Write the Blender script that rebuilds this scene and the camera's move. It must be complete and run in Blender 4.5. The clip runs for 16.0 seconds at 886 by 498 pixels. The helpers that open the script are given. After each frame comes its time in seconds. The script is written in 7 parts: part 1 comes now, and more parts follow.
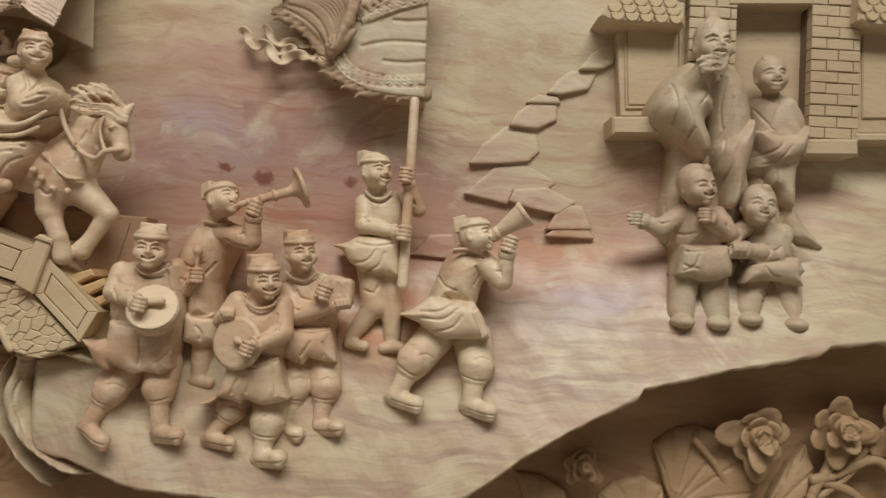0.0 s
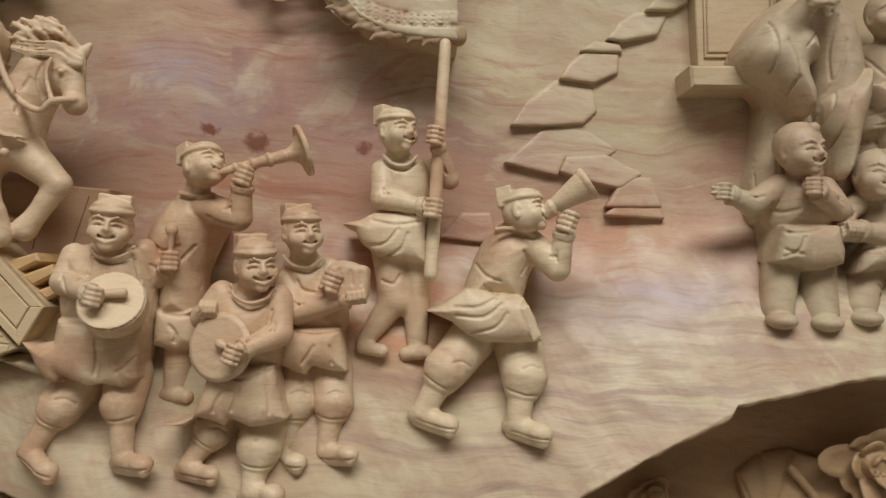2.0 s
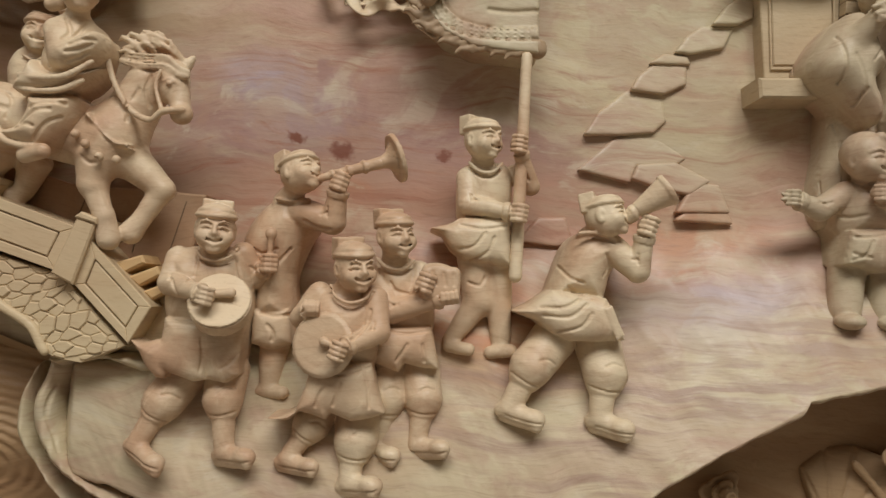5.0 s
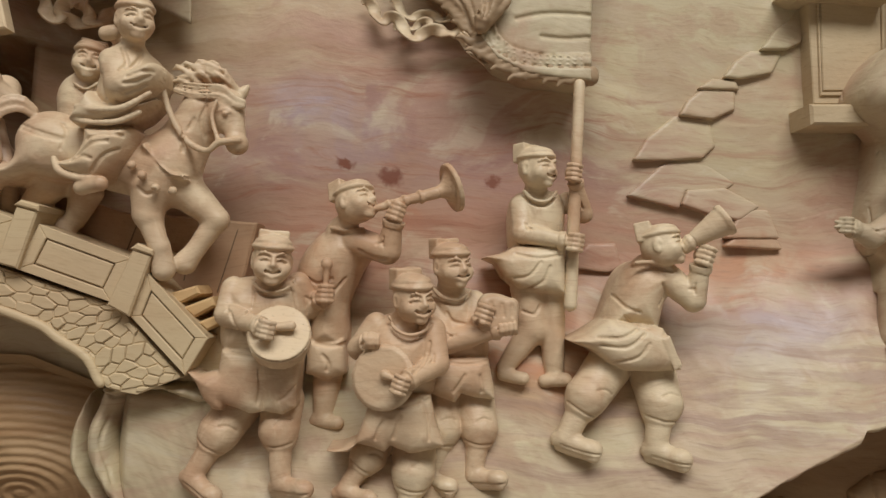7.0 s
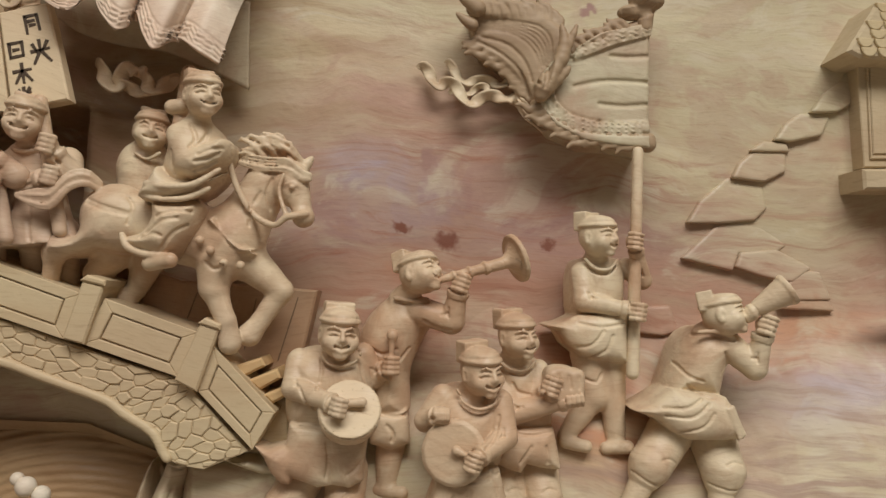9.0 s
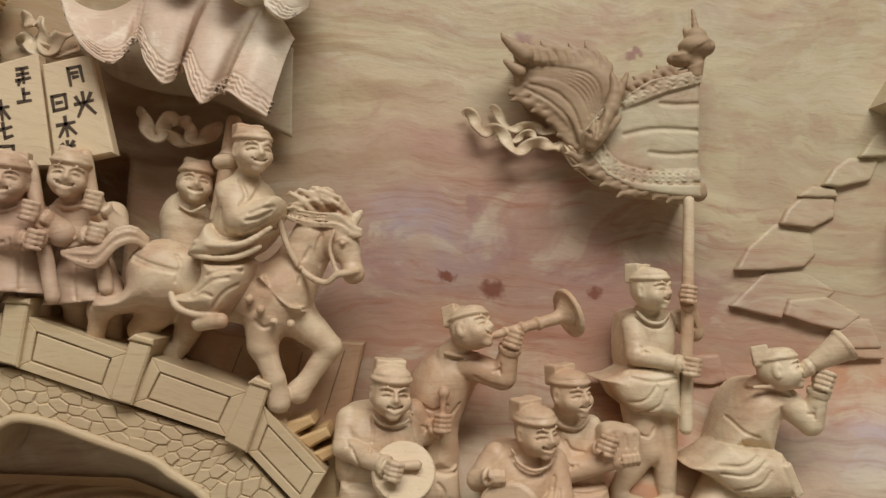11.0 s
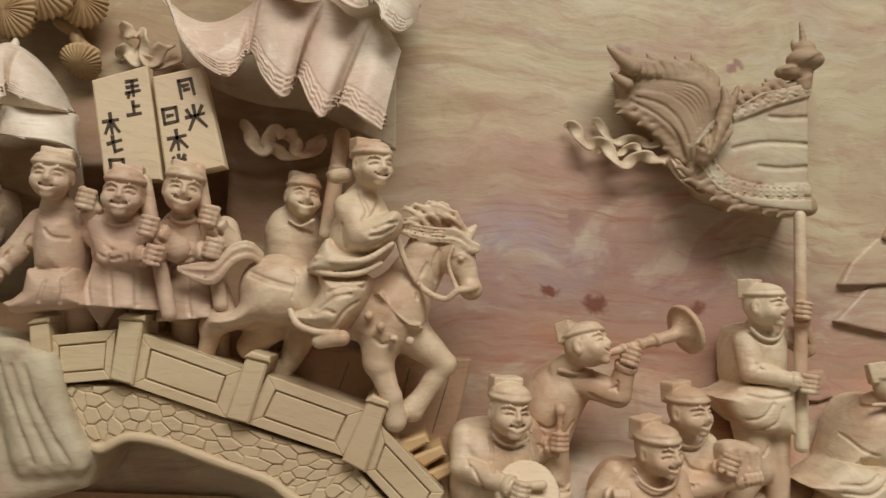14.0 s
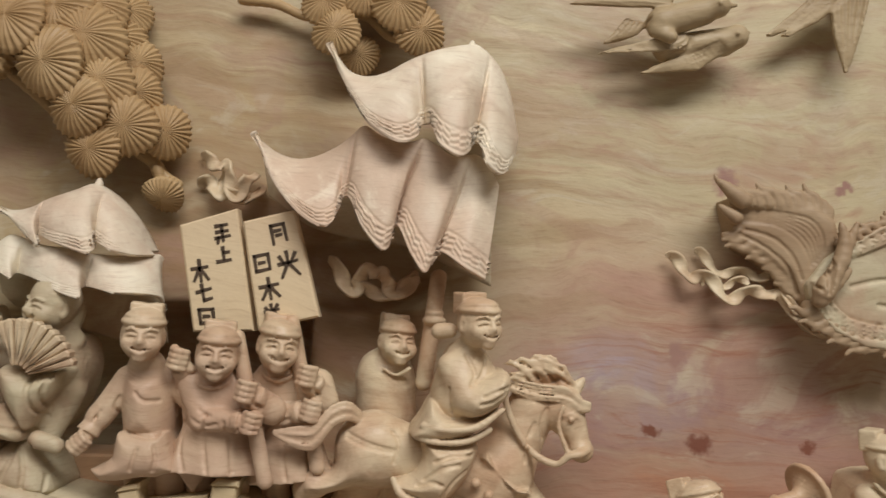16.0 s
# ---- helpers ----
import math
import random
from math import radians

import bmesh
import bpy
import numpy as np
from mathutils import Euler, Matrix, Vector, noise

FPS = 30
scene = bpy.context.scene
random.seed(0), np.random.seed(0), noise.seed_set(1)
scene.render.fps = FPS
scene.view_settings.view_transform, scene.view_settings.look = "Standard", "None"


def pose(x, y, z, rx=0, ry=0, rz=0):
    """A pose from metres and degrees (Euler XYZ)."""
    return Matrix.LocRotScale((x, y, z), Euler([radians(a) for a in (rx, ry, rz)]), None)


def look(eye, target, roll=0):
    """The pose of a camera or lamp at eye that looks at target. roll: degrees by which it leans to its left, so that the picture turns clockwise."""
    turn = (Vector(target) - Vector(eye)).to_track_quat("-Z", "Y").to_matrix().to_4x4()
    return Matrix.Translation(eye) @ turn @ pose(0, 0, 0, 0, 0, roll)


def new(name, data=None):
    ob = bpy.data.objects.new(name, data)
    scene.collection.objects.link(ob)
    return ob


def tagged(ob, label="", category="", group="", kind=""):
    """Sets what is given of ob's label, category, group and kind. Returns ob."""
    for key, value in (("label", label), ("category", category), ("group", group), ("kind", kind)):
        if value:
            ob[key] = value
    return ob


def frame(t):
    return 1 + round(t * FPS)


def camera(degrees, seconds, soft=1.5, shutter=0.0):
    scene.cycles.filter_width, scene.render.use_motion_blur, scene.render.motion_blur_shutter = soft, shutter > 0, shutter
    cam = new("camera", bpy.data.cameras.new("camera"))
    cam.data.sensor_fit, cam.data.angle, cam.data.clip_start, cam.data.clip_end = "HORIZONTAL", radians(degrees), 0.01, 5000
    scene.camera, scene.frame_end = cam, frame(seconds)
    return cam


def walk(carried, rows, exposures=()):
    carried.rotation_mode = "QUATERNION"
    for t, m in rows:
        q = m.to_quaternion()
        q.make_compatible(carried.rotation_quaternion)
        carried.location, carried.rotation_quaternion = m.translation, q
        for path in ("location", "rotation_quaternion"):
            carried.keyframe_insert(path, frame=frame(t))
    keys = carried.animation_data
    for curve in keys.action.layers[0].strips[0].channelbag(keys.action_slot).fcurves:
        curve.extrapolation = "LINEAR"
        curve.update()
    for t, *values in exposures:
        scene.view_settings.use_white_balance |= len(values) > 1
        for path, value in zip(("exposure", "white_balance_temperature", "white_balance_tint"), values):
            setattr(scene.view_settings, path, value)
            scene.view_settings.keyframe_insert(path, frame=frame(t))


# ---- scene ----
cam = camera(62.0, 16.0, 1.5, 0.3)
PATH = [
    (0, (0.191, -0.859, 1.091), (0.24, 1.139, 1.179), 3.0),
    (0.5, (0.159, -0.839, 1.077), (0.209, 1.158, 1.178), 3.1),
    (1, (0.16, -0.792, 1.069), (0.205, 1.206, 1.167), 3.1),
    (1.5, (0.165, -0.729, 1.07), (0.215, 1.268, 1.161), 3.1),
    (2, (0.163, -0.693, 1.077), (0.212, 1.304, 1.172), 3.1),
    (2.5, (0.16, -0.667, 1.084), (0.214, 1.33, 1.179), 3.1),
    (3, (0.146, -0.683, 1.086), (0.21, 1.312, 1.199), 3.0),
    (3.5, (0.128, -0.714, 1.087), (0.19, 1.282, 1.199), 3.1),
    (4, (0.123, -0.716, 1.083), (0.184, 1.279, 1.198), 3.1),
    (4.5, (0.11, -0.713, 1.073), (0.165, 1.283, 1.187), 3.2),
    (5, (0.089, -0.721, 1.067), (0.132, 1.275, 1.184), 3.2),
    (7.5, (0.018, -0.719, 1.105), (0.086, 1.277, 1.211), 3.0),
    (8, (-0.001, -0.724, 1.118), (0.08, 1.27, 1.237), 2.9),
    (8.5, (-0.015, -0.727, 1.135), (0.072, 1.268, 1.255), 2.8),
    (9, (-0.035, -0.722, 1.147), (0.052, 1.272, 1.27), 2.8),
    (9.5, (-0.052, -0.714, 1.157), (0.039, 1.28, 1.281), 2.7),
    (10, (-0.06, -0.71, 1.172), (0.027, 1.284, 1.29), 2.7),
    (12.5, (-0.13, -0.715, 1.204), (-0.026, 1.278, 1.33), 2.6),
    (13, (-0.146, -0.705, 1.201), (-0.041, 1.288, 1.331), 2.6),
    (13.5, (-0.165, -0.711, 1.207), (-0.065, 1.283, 1.326), 2.7),
    (14, (-0.183, -0.698, 1.198), (-0.083, 1.295, 1.333), 2.7),
    (14.5, (-0.22, -0.653, 1.204), (-0.126, 1.339, 1.357), 2.6),
    (15, (-0.264, -0.651, 1.234), (-0.203, 1.343, 1.376), 2.8),
    (15.5, (-0.298, -0.668, 1.29), (-0.236, 1.326, 1.438), 2.9),
    (16, (-0.261, -0.669, 1.314), (-0.198, 1.324, 1.466), 2.8),
]
walk(cam, [(t, look(eye, target, roll)) for t, eye, target, roll in PATH])

# ---- light: a showroom with ceiling lamps ----
world = bpy.data.worlds.new("world")
scene.world = world
world.use_nodes = True
world.node_tree.nodes["Background"].inputs[0].default_value = (1.0, 0.97, 0.94, 1)
world.node_tree.nodes["Background"].inputs[1].default_value = 0.08
scene.view_settings.exposure = 0.0


def ceiling_lamp(x, y, z, sx, sy, watts, colour):
    data = bpy.data.lights.new("ceiling_lamp", "AREA")
    data.shape, data.size, data.size_y, data.energy, data.color = "RECTANGLE", sx, sy, watts, colour
    ob = new("ceiling_lamp", data)
    ob.location = (x, y, z)
    return ob


ceiling_lamp(0.30, -1.8, 3.12, 1.9, 1.0, 80, (1.0, 0.97, 0.94))
ceiling_lamp(-1.3, -2.2, 3.12, 1.2, 0.8, 18, (1.0, 0.965, 0.93))


# ---- materials ----
def nodes_of(name):
    m = bpy.data.materials.new(name)
    m.use_nodes = True
    return m, m.node_tree.nodes, m.node_tree.links


def ramp_of(nt, stops):
    r = nt.new("ShaderNodeValToRGB")
    while len(r.color_ramp.elements) < len(stops):
        r.color_ramp.elements.new(0.5)
    for e, (p, c) in zip(r.color_ramp.elements, stops):
        e.position, e.color = p, (*c, 1)
    return r


def noise_of(nt, ln, vec, scale, detail=4.0, rough=0.55, distort=0.0):
    n = nt.new("ShaderNodeTexNoise")
    n.inputs["Scale"].default_value, n.inputs["Detail"].default_value = scale, detail
    n.inputs["Roughness"].default_value, n.inputs["Distortion"].default_value = rough, distort
    ln.new(vec, n.inputs["Vector"])
    return n


def mapped(nt, ln, vec, scale=(1, 1, 1), rot=(0, 0, 0), loc=(0, 0, 0), kind="POINT"):
    m = nt.new("ShaderNodeMapping")
    m.vector_type = kind
    m.inputs["Scale"].default_value, m.inputs["Rotation"].default_value, m.inputs["Location"].default_value = scale, rot, loc
    ln.new(vec, m.inputs["Vector"])
    return m.outputs[0]


def mixed(nt, ln, fac, a, b, blend="MIX"):
    m = nt.new("ShaderNodeMix")
    m.data_type, m.blend_type = "RGBA", blend
    for sock, v in ((m.inputs[0], fac), (m.inputs[6], a), (m.inputs[7], b)):
        if isinstance(v, (int, float)):
            sock.default_value = v
        elif isinstance(v, tuple):
            sock.default_value = (*v, 1)
        else:
            ln.new(v, sock)
    return m.outputs[2]


def ranged(nt, ln, v, a, b, c=0.0, d=1.0):
    m = nt.new("ShaderNodeMapRange")
    m.interpolation_type = "SMOOTHSTEP"
    for i, q in zip((1, 2, 3, 4), (a, b, c, d)):
        m.inputs[i].default_value = q
    ln.new(v, m.inputs[0])
    return m.outputs[0]


def blob(nt, ln, pos, x, z, rx, rz, tilt, soft):
    """1 inside a soft ellipse on the slab: a stain or knot of the wood."""
    v = mapped(nt, ln, pos, (rx, 10.0, rz), (0, radians(tilt), 0), (x, 0, z), "TEXTURE")
    l = nt.new("ShaderNodeVectorMath")
    l.operation = "LENGTH"
    ln.new(v, l.inputs[0])
    return ranged(nt, ln, l.outputs["Value"], 1.0, 1.0 - soft)


def wood(name, light, mid, dark, heart, grain=1.0, tilt=6, knots=(), stains=(), rough=0.5, chisel=0.25, streak=None, amber=None):
    m, nt, ln = nodes_of(name)
    bsdf = nt["Principled BSDF"]
    pos = nt.new("ShaderNodeNewGeometry").outputs["Position"]
    warp = noise_of(nt, ln, pos, 4.0, 3.0)
    add = nt.new("ShaderNodeVectorMath")
    add.operation = "MULTIPLY_ADD"
    ln.new(warp.outputs["Color"], add.inputs[0])
    add.inputs[1].default_value = (0.10, 0.05, 0.10)
    ln.new(pos, add.inputs[2])
    flow = mapped(nt, ln, add.outputs[0], (1.1, 3.0, 7.0), (0, radians(tilt), 0))
    band = noise_of(nt, ln, flow, 2.6 * grain, 5.0, 0.6, 0.6)
    r = ramp_of(nt, ((0.25, dark), (0.42, mid), (0.55, light), (0.70, mid), (0.85, light)))
    ln.new(band.outputs["Fac"], r.inputs[0])
    col = r.outputs[0]
    broad = noise_of(nt, ln, mapped(nt, ln, add.outputs[0], (1, 1, 1.8)), 2.3, 3.0, 0.5)
    col = mixed(nt, ln, ranged(nt, ln, broad.outputs["Fac"], 0.45, 0.72), col, heart)
    if streak:
        st = noise_of(nt, ln, mapped(nt, ln, add.outputs[0], (1.0, 3.0, 5.5), (0, radians(tilt - 8), 0), (3.1, 0, 1.7)), 5.0, 6.0, 0.62, 1.2)
        col = mixed(nt, ln, ranged(nt, ln, st.outputs["Fac"], 0.50, 0.68, 0.0, 0.55), col, streak)
        st = noise_of(nt, ln, mapped(nt, ln, add.outputs[0], (1.0, 3.0, 8.0), (0, radians(tilt - 4), 0), (7.7, 0, 4.2)), 4.0, 6.0, 0.6, 1.0)
        col = mixed(nt, ln, ranged(nt, ln, st.outputs["Fac"], 0.54, 0.70, 0.0, 0.7), col, tuple(min(1.0, q * 1.25) for q in light))
        vein = noise_of(nt, ln, mapped(nt, ln, add.outputs[0], (1.6, 2.0, 26.0), (0, radians(tilt), 0), (2.0, 0, 5.0)), 5.0, 5.0, 0.6, 0.4)
        zone = noise_of(nt, ln, add.outputs[0], 6.0, 3.0, 0.5)
        both = nt.new("ShaderNodeMath")
        both.operation = "MULTIPLY"
        ln.new(ranged(nt, ln, vein.outputs["Fac"], 0.57, 0.66, 0.0, 0.5), both.inputs[0])
        ln.new(ranged(nt, ln, zone.outputs["Fac"], 0.48, 0.66), both.inputs[1])
        col = mixed(nt, ln, both.outputs[0], col, (0.30, 0.16, 0.11))
    if amber:
        am = noise_of(nt, ln, mapped(nt, ln, pos, (1, 1, 1), (0, 0, 0), (1.3, 0.4, 2.2)), 8.0, 6.0, 0.62, 0.8)
        col = mixed(nt, ln, ranged(nt, ln, am.outputs["Fac"], 0.40, 0.66, 0.0, 0.80), col, amber)
        sp = noise_of(nt, ln, mapped(nt, ln, pos, (1, 1, 1), (0, 0, 0), (6.3, 2.4, 0.2)), 26.0, 6.0, 0.65, 0.8)
        col = mixed(nt, ln, ranged(nt, ln, sp.outputs["Fac"], 0.48, 0.70, 0.0, 0.45), col, tuple(q * 0.80 for q in amber))
        col = mixed(nt, ln, ranged(nt, ln, sp.outputs["Fac"], 0.46, 0.30, 0.0, 0.50), col, tuple(min(1.0, q * 1.15) for q in light))
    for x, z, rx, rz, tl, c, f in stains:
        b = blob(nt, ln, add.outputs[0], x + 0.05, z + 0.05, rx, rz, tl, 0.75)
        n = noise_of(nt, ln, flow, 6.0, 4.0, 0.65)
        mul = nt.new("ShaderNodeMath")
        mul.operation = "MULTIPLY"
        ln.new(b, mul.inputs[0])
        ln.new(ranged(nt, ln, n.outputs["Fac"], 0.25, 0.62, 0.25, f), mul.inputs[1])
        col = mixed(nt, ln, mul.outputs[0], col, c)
    if streak:
        cl = noise_of(nt, ln, mapped(nt, ln, add.outputs[0], (1.0, 1.0, 2.2), (0, radians(tilt - 6), 0), (5.0, 1.0, 2.0)), 7.0, 8.0, 0.62, 1.6)
        col = mixed(nt, ln, ranged(nt, ln, cl.outputs["Fac"], 0.52, 0.62, 0.0, 0.45), col, (0.43, 0.27, 0.19))
        col = mixed(nt, ln, ranged(nt, ln, cl.outputs["Fac"], 0.46, 0.36, 0.0, 0.50), col, (0.60, 0.53, 0.39))
        sw = noise_of(nt, ln, mapped(nt, ln, pos, (1.0, 1.0, 1.5), (0, radians(25), 0), (2.0, 0, 8.0)), 3.4, 5.0, 0.58, 3.0)
        col = mixed(nt, ln, ranged(nt, ln, sw.outputs["Fac"], 0.51, 0.58, 0.0, 0.36), col, (0.45, 0.30, 0.215))
        col = mixed(nt, ln, ranged(nt, ln, sw.outputs["Fac"], 0.46, 0.34, 0.0, 0.40), col, (0.60, 0.52, 0.36))
        red = noise_of(nt, ln, mapped(nt, ln, add.outputs[0], (1.0, 2.0, 11.0), (0, radians(tilt - 3), 0), (9.0, 0, 1.0)), 4.5, 9.0, 0.70, 1.6)
        rz = noise_of(nt, ln, mapped(nt, ln, add.outputs[0], (1, 1, 2.0), (0, 0, 0), (4.0, 0, 6.0)), 3.2, 4.0, 0.55)
        rm = nt.new("ShaderNodeMath")
        rm.operation = "MULTIPLY"
        ln.new(ranged(nt, ln, red.outputs["Fac"], 0.50, 0.66, 0.0, 0.80), rm.inputs[0])
        rb = nt.new("ShaderNodeMath")
        rb.operation = "MULTIPLY"
        ln.new(ranged(nt, ln, rz.outputs["Fac"], 0.34, 0.58), rb.inputs[0])
        rg = nt.new("ShaderNodeMapRange")
        rg.inputs[3].default_value = 0.18
        ln.new(blob(nt, ln, add.outputs[0], 0.08, 1.25, 0.50, 0.24, 0, 0.7), rg.inputs[0])
        ln.new(rg.outputs[0], rb.inputs[1])
        ln.new(rb.outputs[0], rm.inputs[1])
        col = mixed(nt, ln, rm.outputs[0], col, (0.36, 0.17, 0.11))
        bd = noise_of(nt, ln, mapped(nt, ln, add.outputs[0], (0.7, 2.0, 9.0), (0, radians(-4), 0), (2.5, 0, 7.0)), 3.6, 5.0, 0.55, 0.5)
        bm2 = nt.new("ShaderNodeMath")
        bm2.operation = "MULTIPLY"
        ln.new(ranged(nt, ln, bd.outputs["Fac"], 0.50, 0.60, 0.0, 0.55), bm2.inputs[0])
        ln.new(blob(nt, ln, add.outputs[0], -0.35, 1.48, 0.50, 0.26, 0, 0.6), bm2.inputs[1])
        col = mixed(nt, ln, bm2.outputs[0], col, (0.36, 0.235, 0.125))
        slant = noise_of(nt, ln, mapped(nt, ln, add.outputs[0], (1.2, 2.0, 13.0), (0, radians(SLANT), 0), (1.0, 0, 3.0)), 4.0, 6.0, 0.6, 0.9)
        for bx, bz, brx, brz in ((0.50, 1.05, 0.45, 0.17), (0.14, 0.92, 0.32, 0.11)):
            sm = nt.new("ShaderNodeMath")
            sm.operation = "MULTIPLY"
            ln.new(ranged(nt, ln, slant.outputs["Fac"], 0.47, 0.66, 0.0, 0.75), sm.inputs[0])
            ln.new(blob(nt, ln, add.outputs[0], bx + 0.05, bz + 0.05, brx, brz, -20, 0.5), sm.inputs[1])
            col = mixed(nt, ln, sm.outputs[0], col, (0.39, 0.27, 0.20))
    fine = noise_of(nt, ln, mapped(nt, ln, add.outputs[0], (6, 6, 60), (0, radians(tilt), 0)), 8.0, 4.0, 0.6)
    col = mixed(nt, ln, ranged(nt, ln, fine.outputs["Fac"], 0.50, 0.75, 0.0, 0.30), col, (0.55, 0.42, 0.36), "MULTIPLY")
    pores = noise_of(nt, ln, mapped(nt, ln, pos, (25, 60, 90), (0, radians(tilt), 0)), 9.0, 2.0, 0.5)
    col = mixed(nt, ln, ranged(nt, ln, pores.outputs["Fac"], 0.66, 0.76, 0.0, 0.2), col, (0.42, 0.32, 0.26), "MULTIPLY")
    jag = noise_of(nt, ln, pos, 120.0, 2.0)
    add2 = nt.new("ShaderNodeVectorMath")
    add2.operation = "MULTIPLY_ADD"
    ln.new(jag.outputs["Color"], add2.inputs[0])
    add2.inputs[1].default_value = (0.016, 0.0, 0.016)
    ln.new(pos, add2.inputs[2])
    for x, z, rx, rz, tl, c in knots:
        col = mixed(nt, ln, blob(nt, ln, add2.outputs[0], x + 0.008, z + 0.008, rx, rz, tl, 0.6), col, c)
    ln.new(col, bsdf.inputs["Base Color"])
    sheen = noise_of(nt, ln, pos, 35.0, 3.0)
    ln.new(ranged(nt, ln, sheen.outputs["Fac"], 0.3, 0.7, rough - 0.08, rough + 0.12), bsdf.inputs["Roughness"])
    bsdf.inputs["Specular IOR Level"].default_value = 0.32
    chip = noise_of(nt, ln, mapped(nt, ln, pos, (1, 1, 1.6), (0, radians(30), 0)), 95.0, 3.0, 0.5)
    bump = nt.new("ShaderNodeBump")
    bump.inputs["Strength"].default_value, bump.inputs["Distance"].default_value = chisel, 0.0035
    ln.new(chip.outputs["Fac"], bump.inputs["Height"])
    bump2 = nt.new("ShaderNodeBump")
    bump2.inputs["Strength"].default_value, bump2.inputs["Distance"].default_value = 0.15, 0.001
    ln.new(fine.outputs["Fac"], bump2.inputs["Height"])
    ln.new(bump.outputs[0], bump2.inputs["Normal"])
    ln.new(bump2.outputs[0], bsdf.inputs["Normal"])
    return m


SLANT = 32
MAUVE, PINK, TAN = (0.36, 0.215, 0.175), (0.50, 0.29, 0.20), (0.44, 0.28, 0.16)
ROSE, VIOLET = (0.47, 0.29, 0.215), (0.42, 0.32, 0.31)
KNOT = (0.22, 0.09, 0.06)
CREAM = (0.60, 0.50, 0.34)
SLAB = dict(
    knots=((0, 1.2, 0.016, 0.012, 0, KNOT), (-0.045, 1.21, 0.012, 0.007, 20, KNOT), (-0.023, 1.278, 0.010, 0.018, -10, MAUVE),
           (0.02, 1.44, 0.016, 0.018, 0, MAUVE), (0.13, 1.44, 0.012, 0.007, -20, MAUVE), (0.10, 1.20, 0.010, 0.008, 0, KNOT)),
    stains=((0.02, 1.33, 0.24, 0.10, 10, (0.51, 0.32, 0.195), 0.8), (-0.04, 1.375, 0.09, 0.055, 20, (0.64, 0.545, 0.375), 0.95), (0.10, 1.30, 0.12, 0.06, -20, (0.49, 0.295, 0.19), 0.8), (-0.45, 1.42, 0.42, 0.22, 0, (0.46, 0.325, 0.175), 0.85), (-0.10, 1.36, 0.14, 0.06, 10, (0.60, 0.49, 0.31), 0.8), (0.35, 1.40, 0.45, 0.12, -10, (0.54, 0.475, 0.31), 0.7), (0.05, 1.20, 0.40, 0.12, 4, MAUVE, 1.0), (-0.05, 1.22, 0.22, 0.12, 0, (0.37, 0.225, 0.19), 0.9), (0.03, 1.12, 0.25, 0.06, 0, (0.40, 0.21, 0.13), 1.0), (0.10, 1.13, 0.45, 0.08, -6, PINK, 0.9), (-0.03, 1.30, 0.17, 0.09, 10, ROSE, 1.0), (0.02, 1.26, 0.09, 0.10, 0, MAUVE, 0.7),
            (-0.05, 1.24, 0.09, 0.06, 20, VIOLET, 0.6), (0.42, 1.14, 0.30, 0.12, -14, ROSE, 0.9), (0.36, 1.08, 0.16, 0.05, -20, VIOLET, 0.4), (-0.33, 1.22, 0.20, 0.16, 0, TAN, 0.9), (-0.22, 1.12, 0.16, 0.09, -15, (0.34, 0.20, 0.12), 1.0), (-0.42, 1.30, 0.20, 0.20, 0, (0.36, 0.22, 0.13), 0.9),
            (0.12, 1.05, 0.17, 0.08, 10, (0.52, 0.26, 0.14), 1.0), (0.0, 0.93, 0.16, 0.05, 5, (0.50, 0.30, 0.19), 0.7), (0.33, 1.12, 0.15, 0.06, -10, (0.53, 0.29, 0.17), 0.9), (-0.08, 1.26, 0.05, 0.035, 15, (0.43, 0.36, 0.39), 0.9), (0.37, 1.07, 0.09, 0.04, -20, (0.47, 0.40, 0.42), 0.8), (-0.02, 1.17, 0.10, 0.03, 0, (0.47, 0.25, 0.15), 0.9), (0.07, 1.36, 0.10, 0.05, 60, (0.47, 0.31, 0.21), 0.8), (0.25, 0.95, 0.25, 0.09, -30, CREAM, 0.9), (-0.10, 0.93, 0.20, 0.07, 5, CREAM, 0.9)))
W_PANEL = wood("slab_wood", (0.575, 0.50, 0.325), (0.53, 0.445, 0.28), (0.45, 0.345, 0.215), (0.51, 0.41, 0.275), chisel=0.10, rough=0.40, streak=(0.44, 0.25, 0.17), tilt=-8, **SLAB)
W_LEDGE = W_PANEL
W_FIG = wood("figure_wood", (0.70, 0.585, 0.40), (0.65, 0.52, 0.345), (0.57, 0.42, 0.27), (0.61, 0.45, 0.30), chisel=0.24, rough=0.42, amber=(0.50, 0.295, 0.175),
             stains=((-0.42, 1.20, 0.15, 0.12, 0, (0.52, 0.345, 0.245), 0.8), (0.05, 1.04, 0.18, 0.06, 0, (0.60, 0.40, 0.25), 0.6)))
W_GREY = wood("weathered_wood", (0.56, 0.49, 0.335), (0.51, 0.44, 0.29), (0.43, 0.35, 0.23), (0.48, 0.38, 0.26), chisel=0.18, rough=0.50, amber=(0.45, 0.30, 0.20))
W_PALE = wood("pale_wood", (0.82, 0.75, 0.60), (0.76, 0.67, 0.52), (0.62, 0.49, 0.36), (0.66, 0.52, 0.39), chisel=0.2, rough=0.55, amber=(0.63, 0.46, 0.34))
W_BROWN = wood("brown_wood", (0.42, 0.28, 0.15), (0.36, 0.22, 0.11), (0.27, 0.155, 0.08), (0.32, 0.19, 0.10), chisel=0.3)
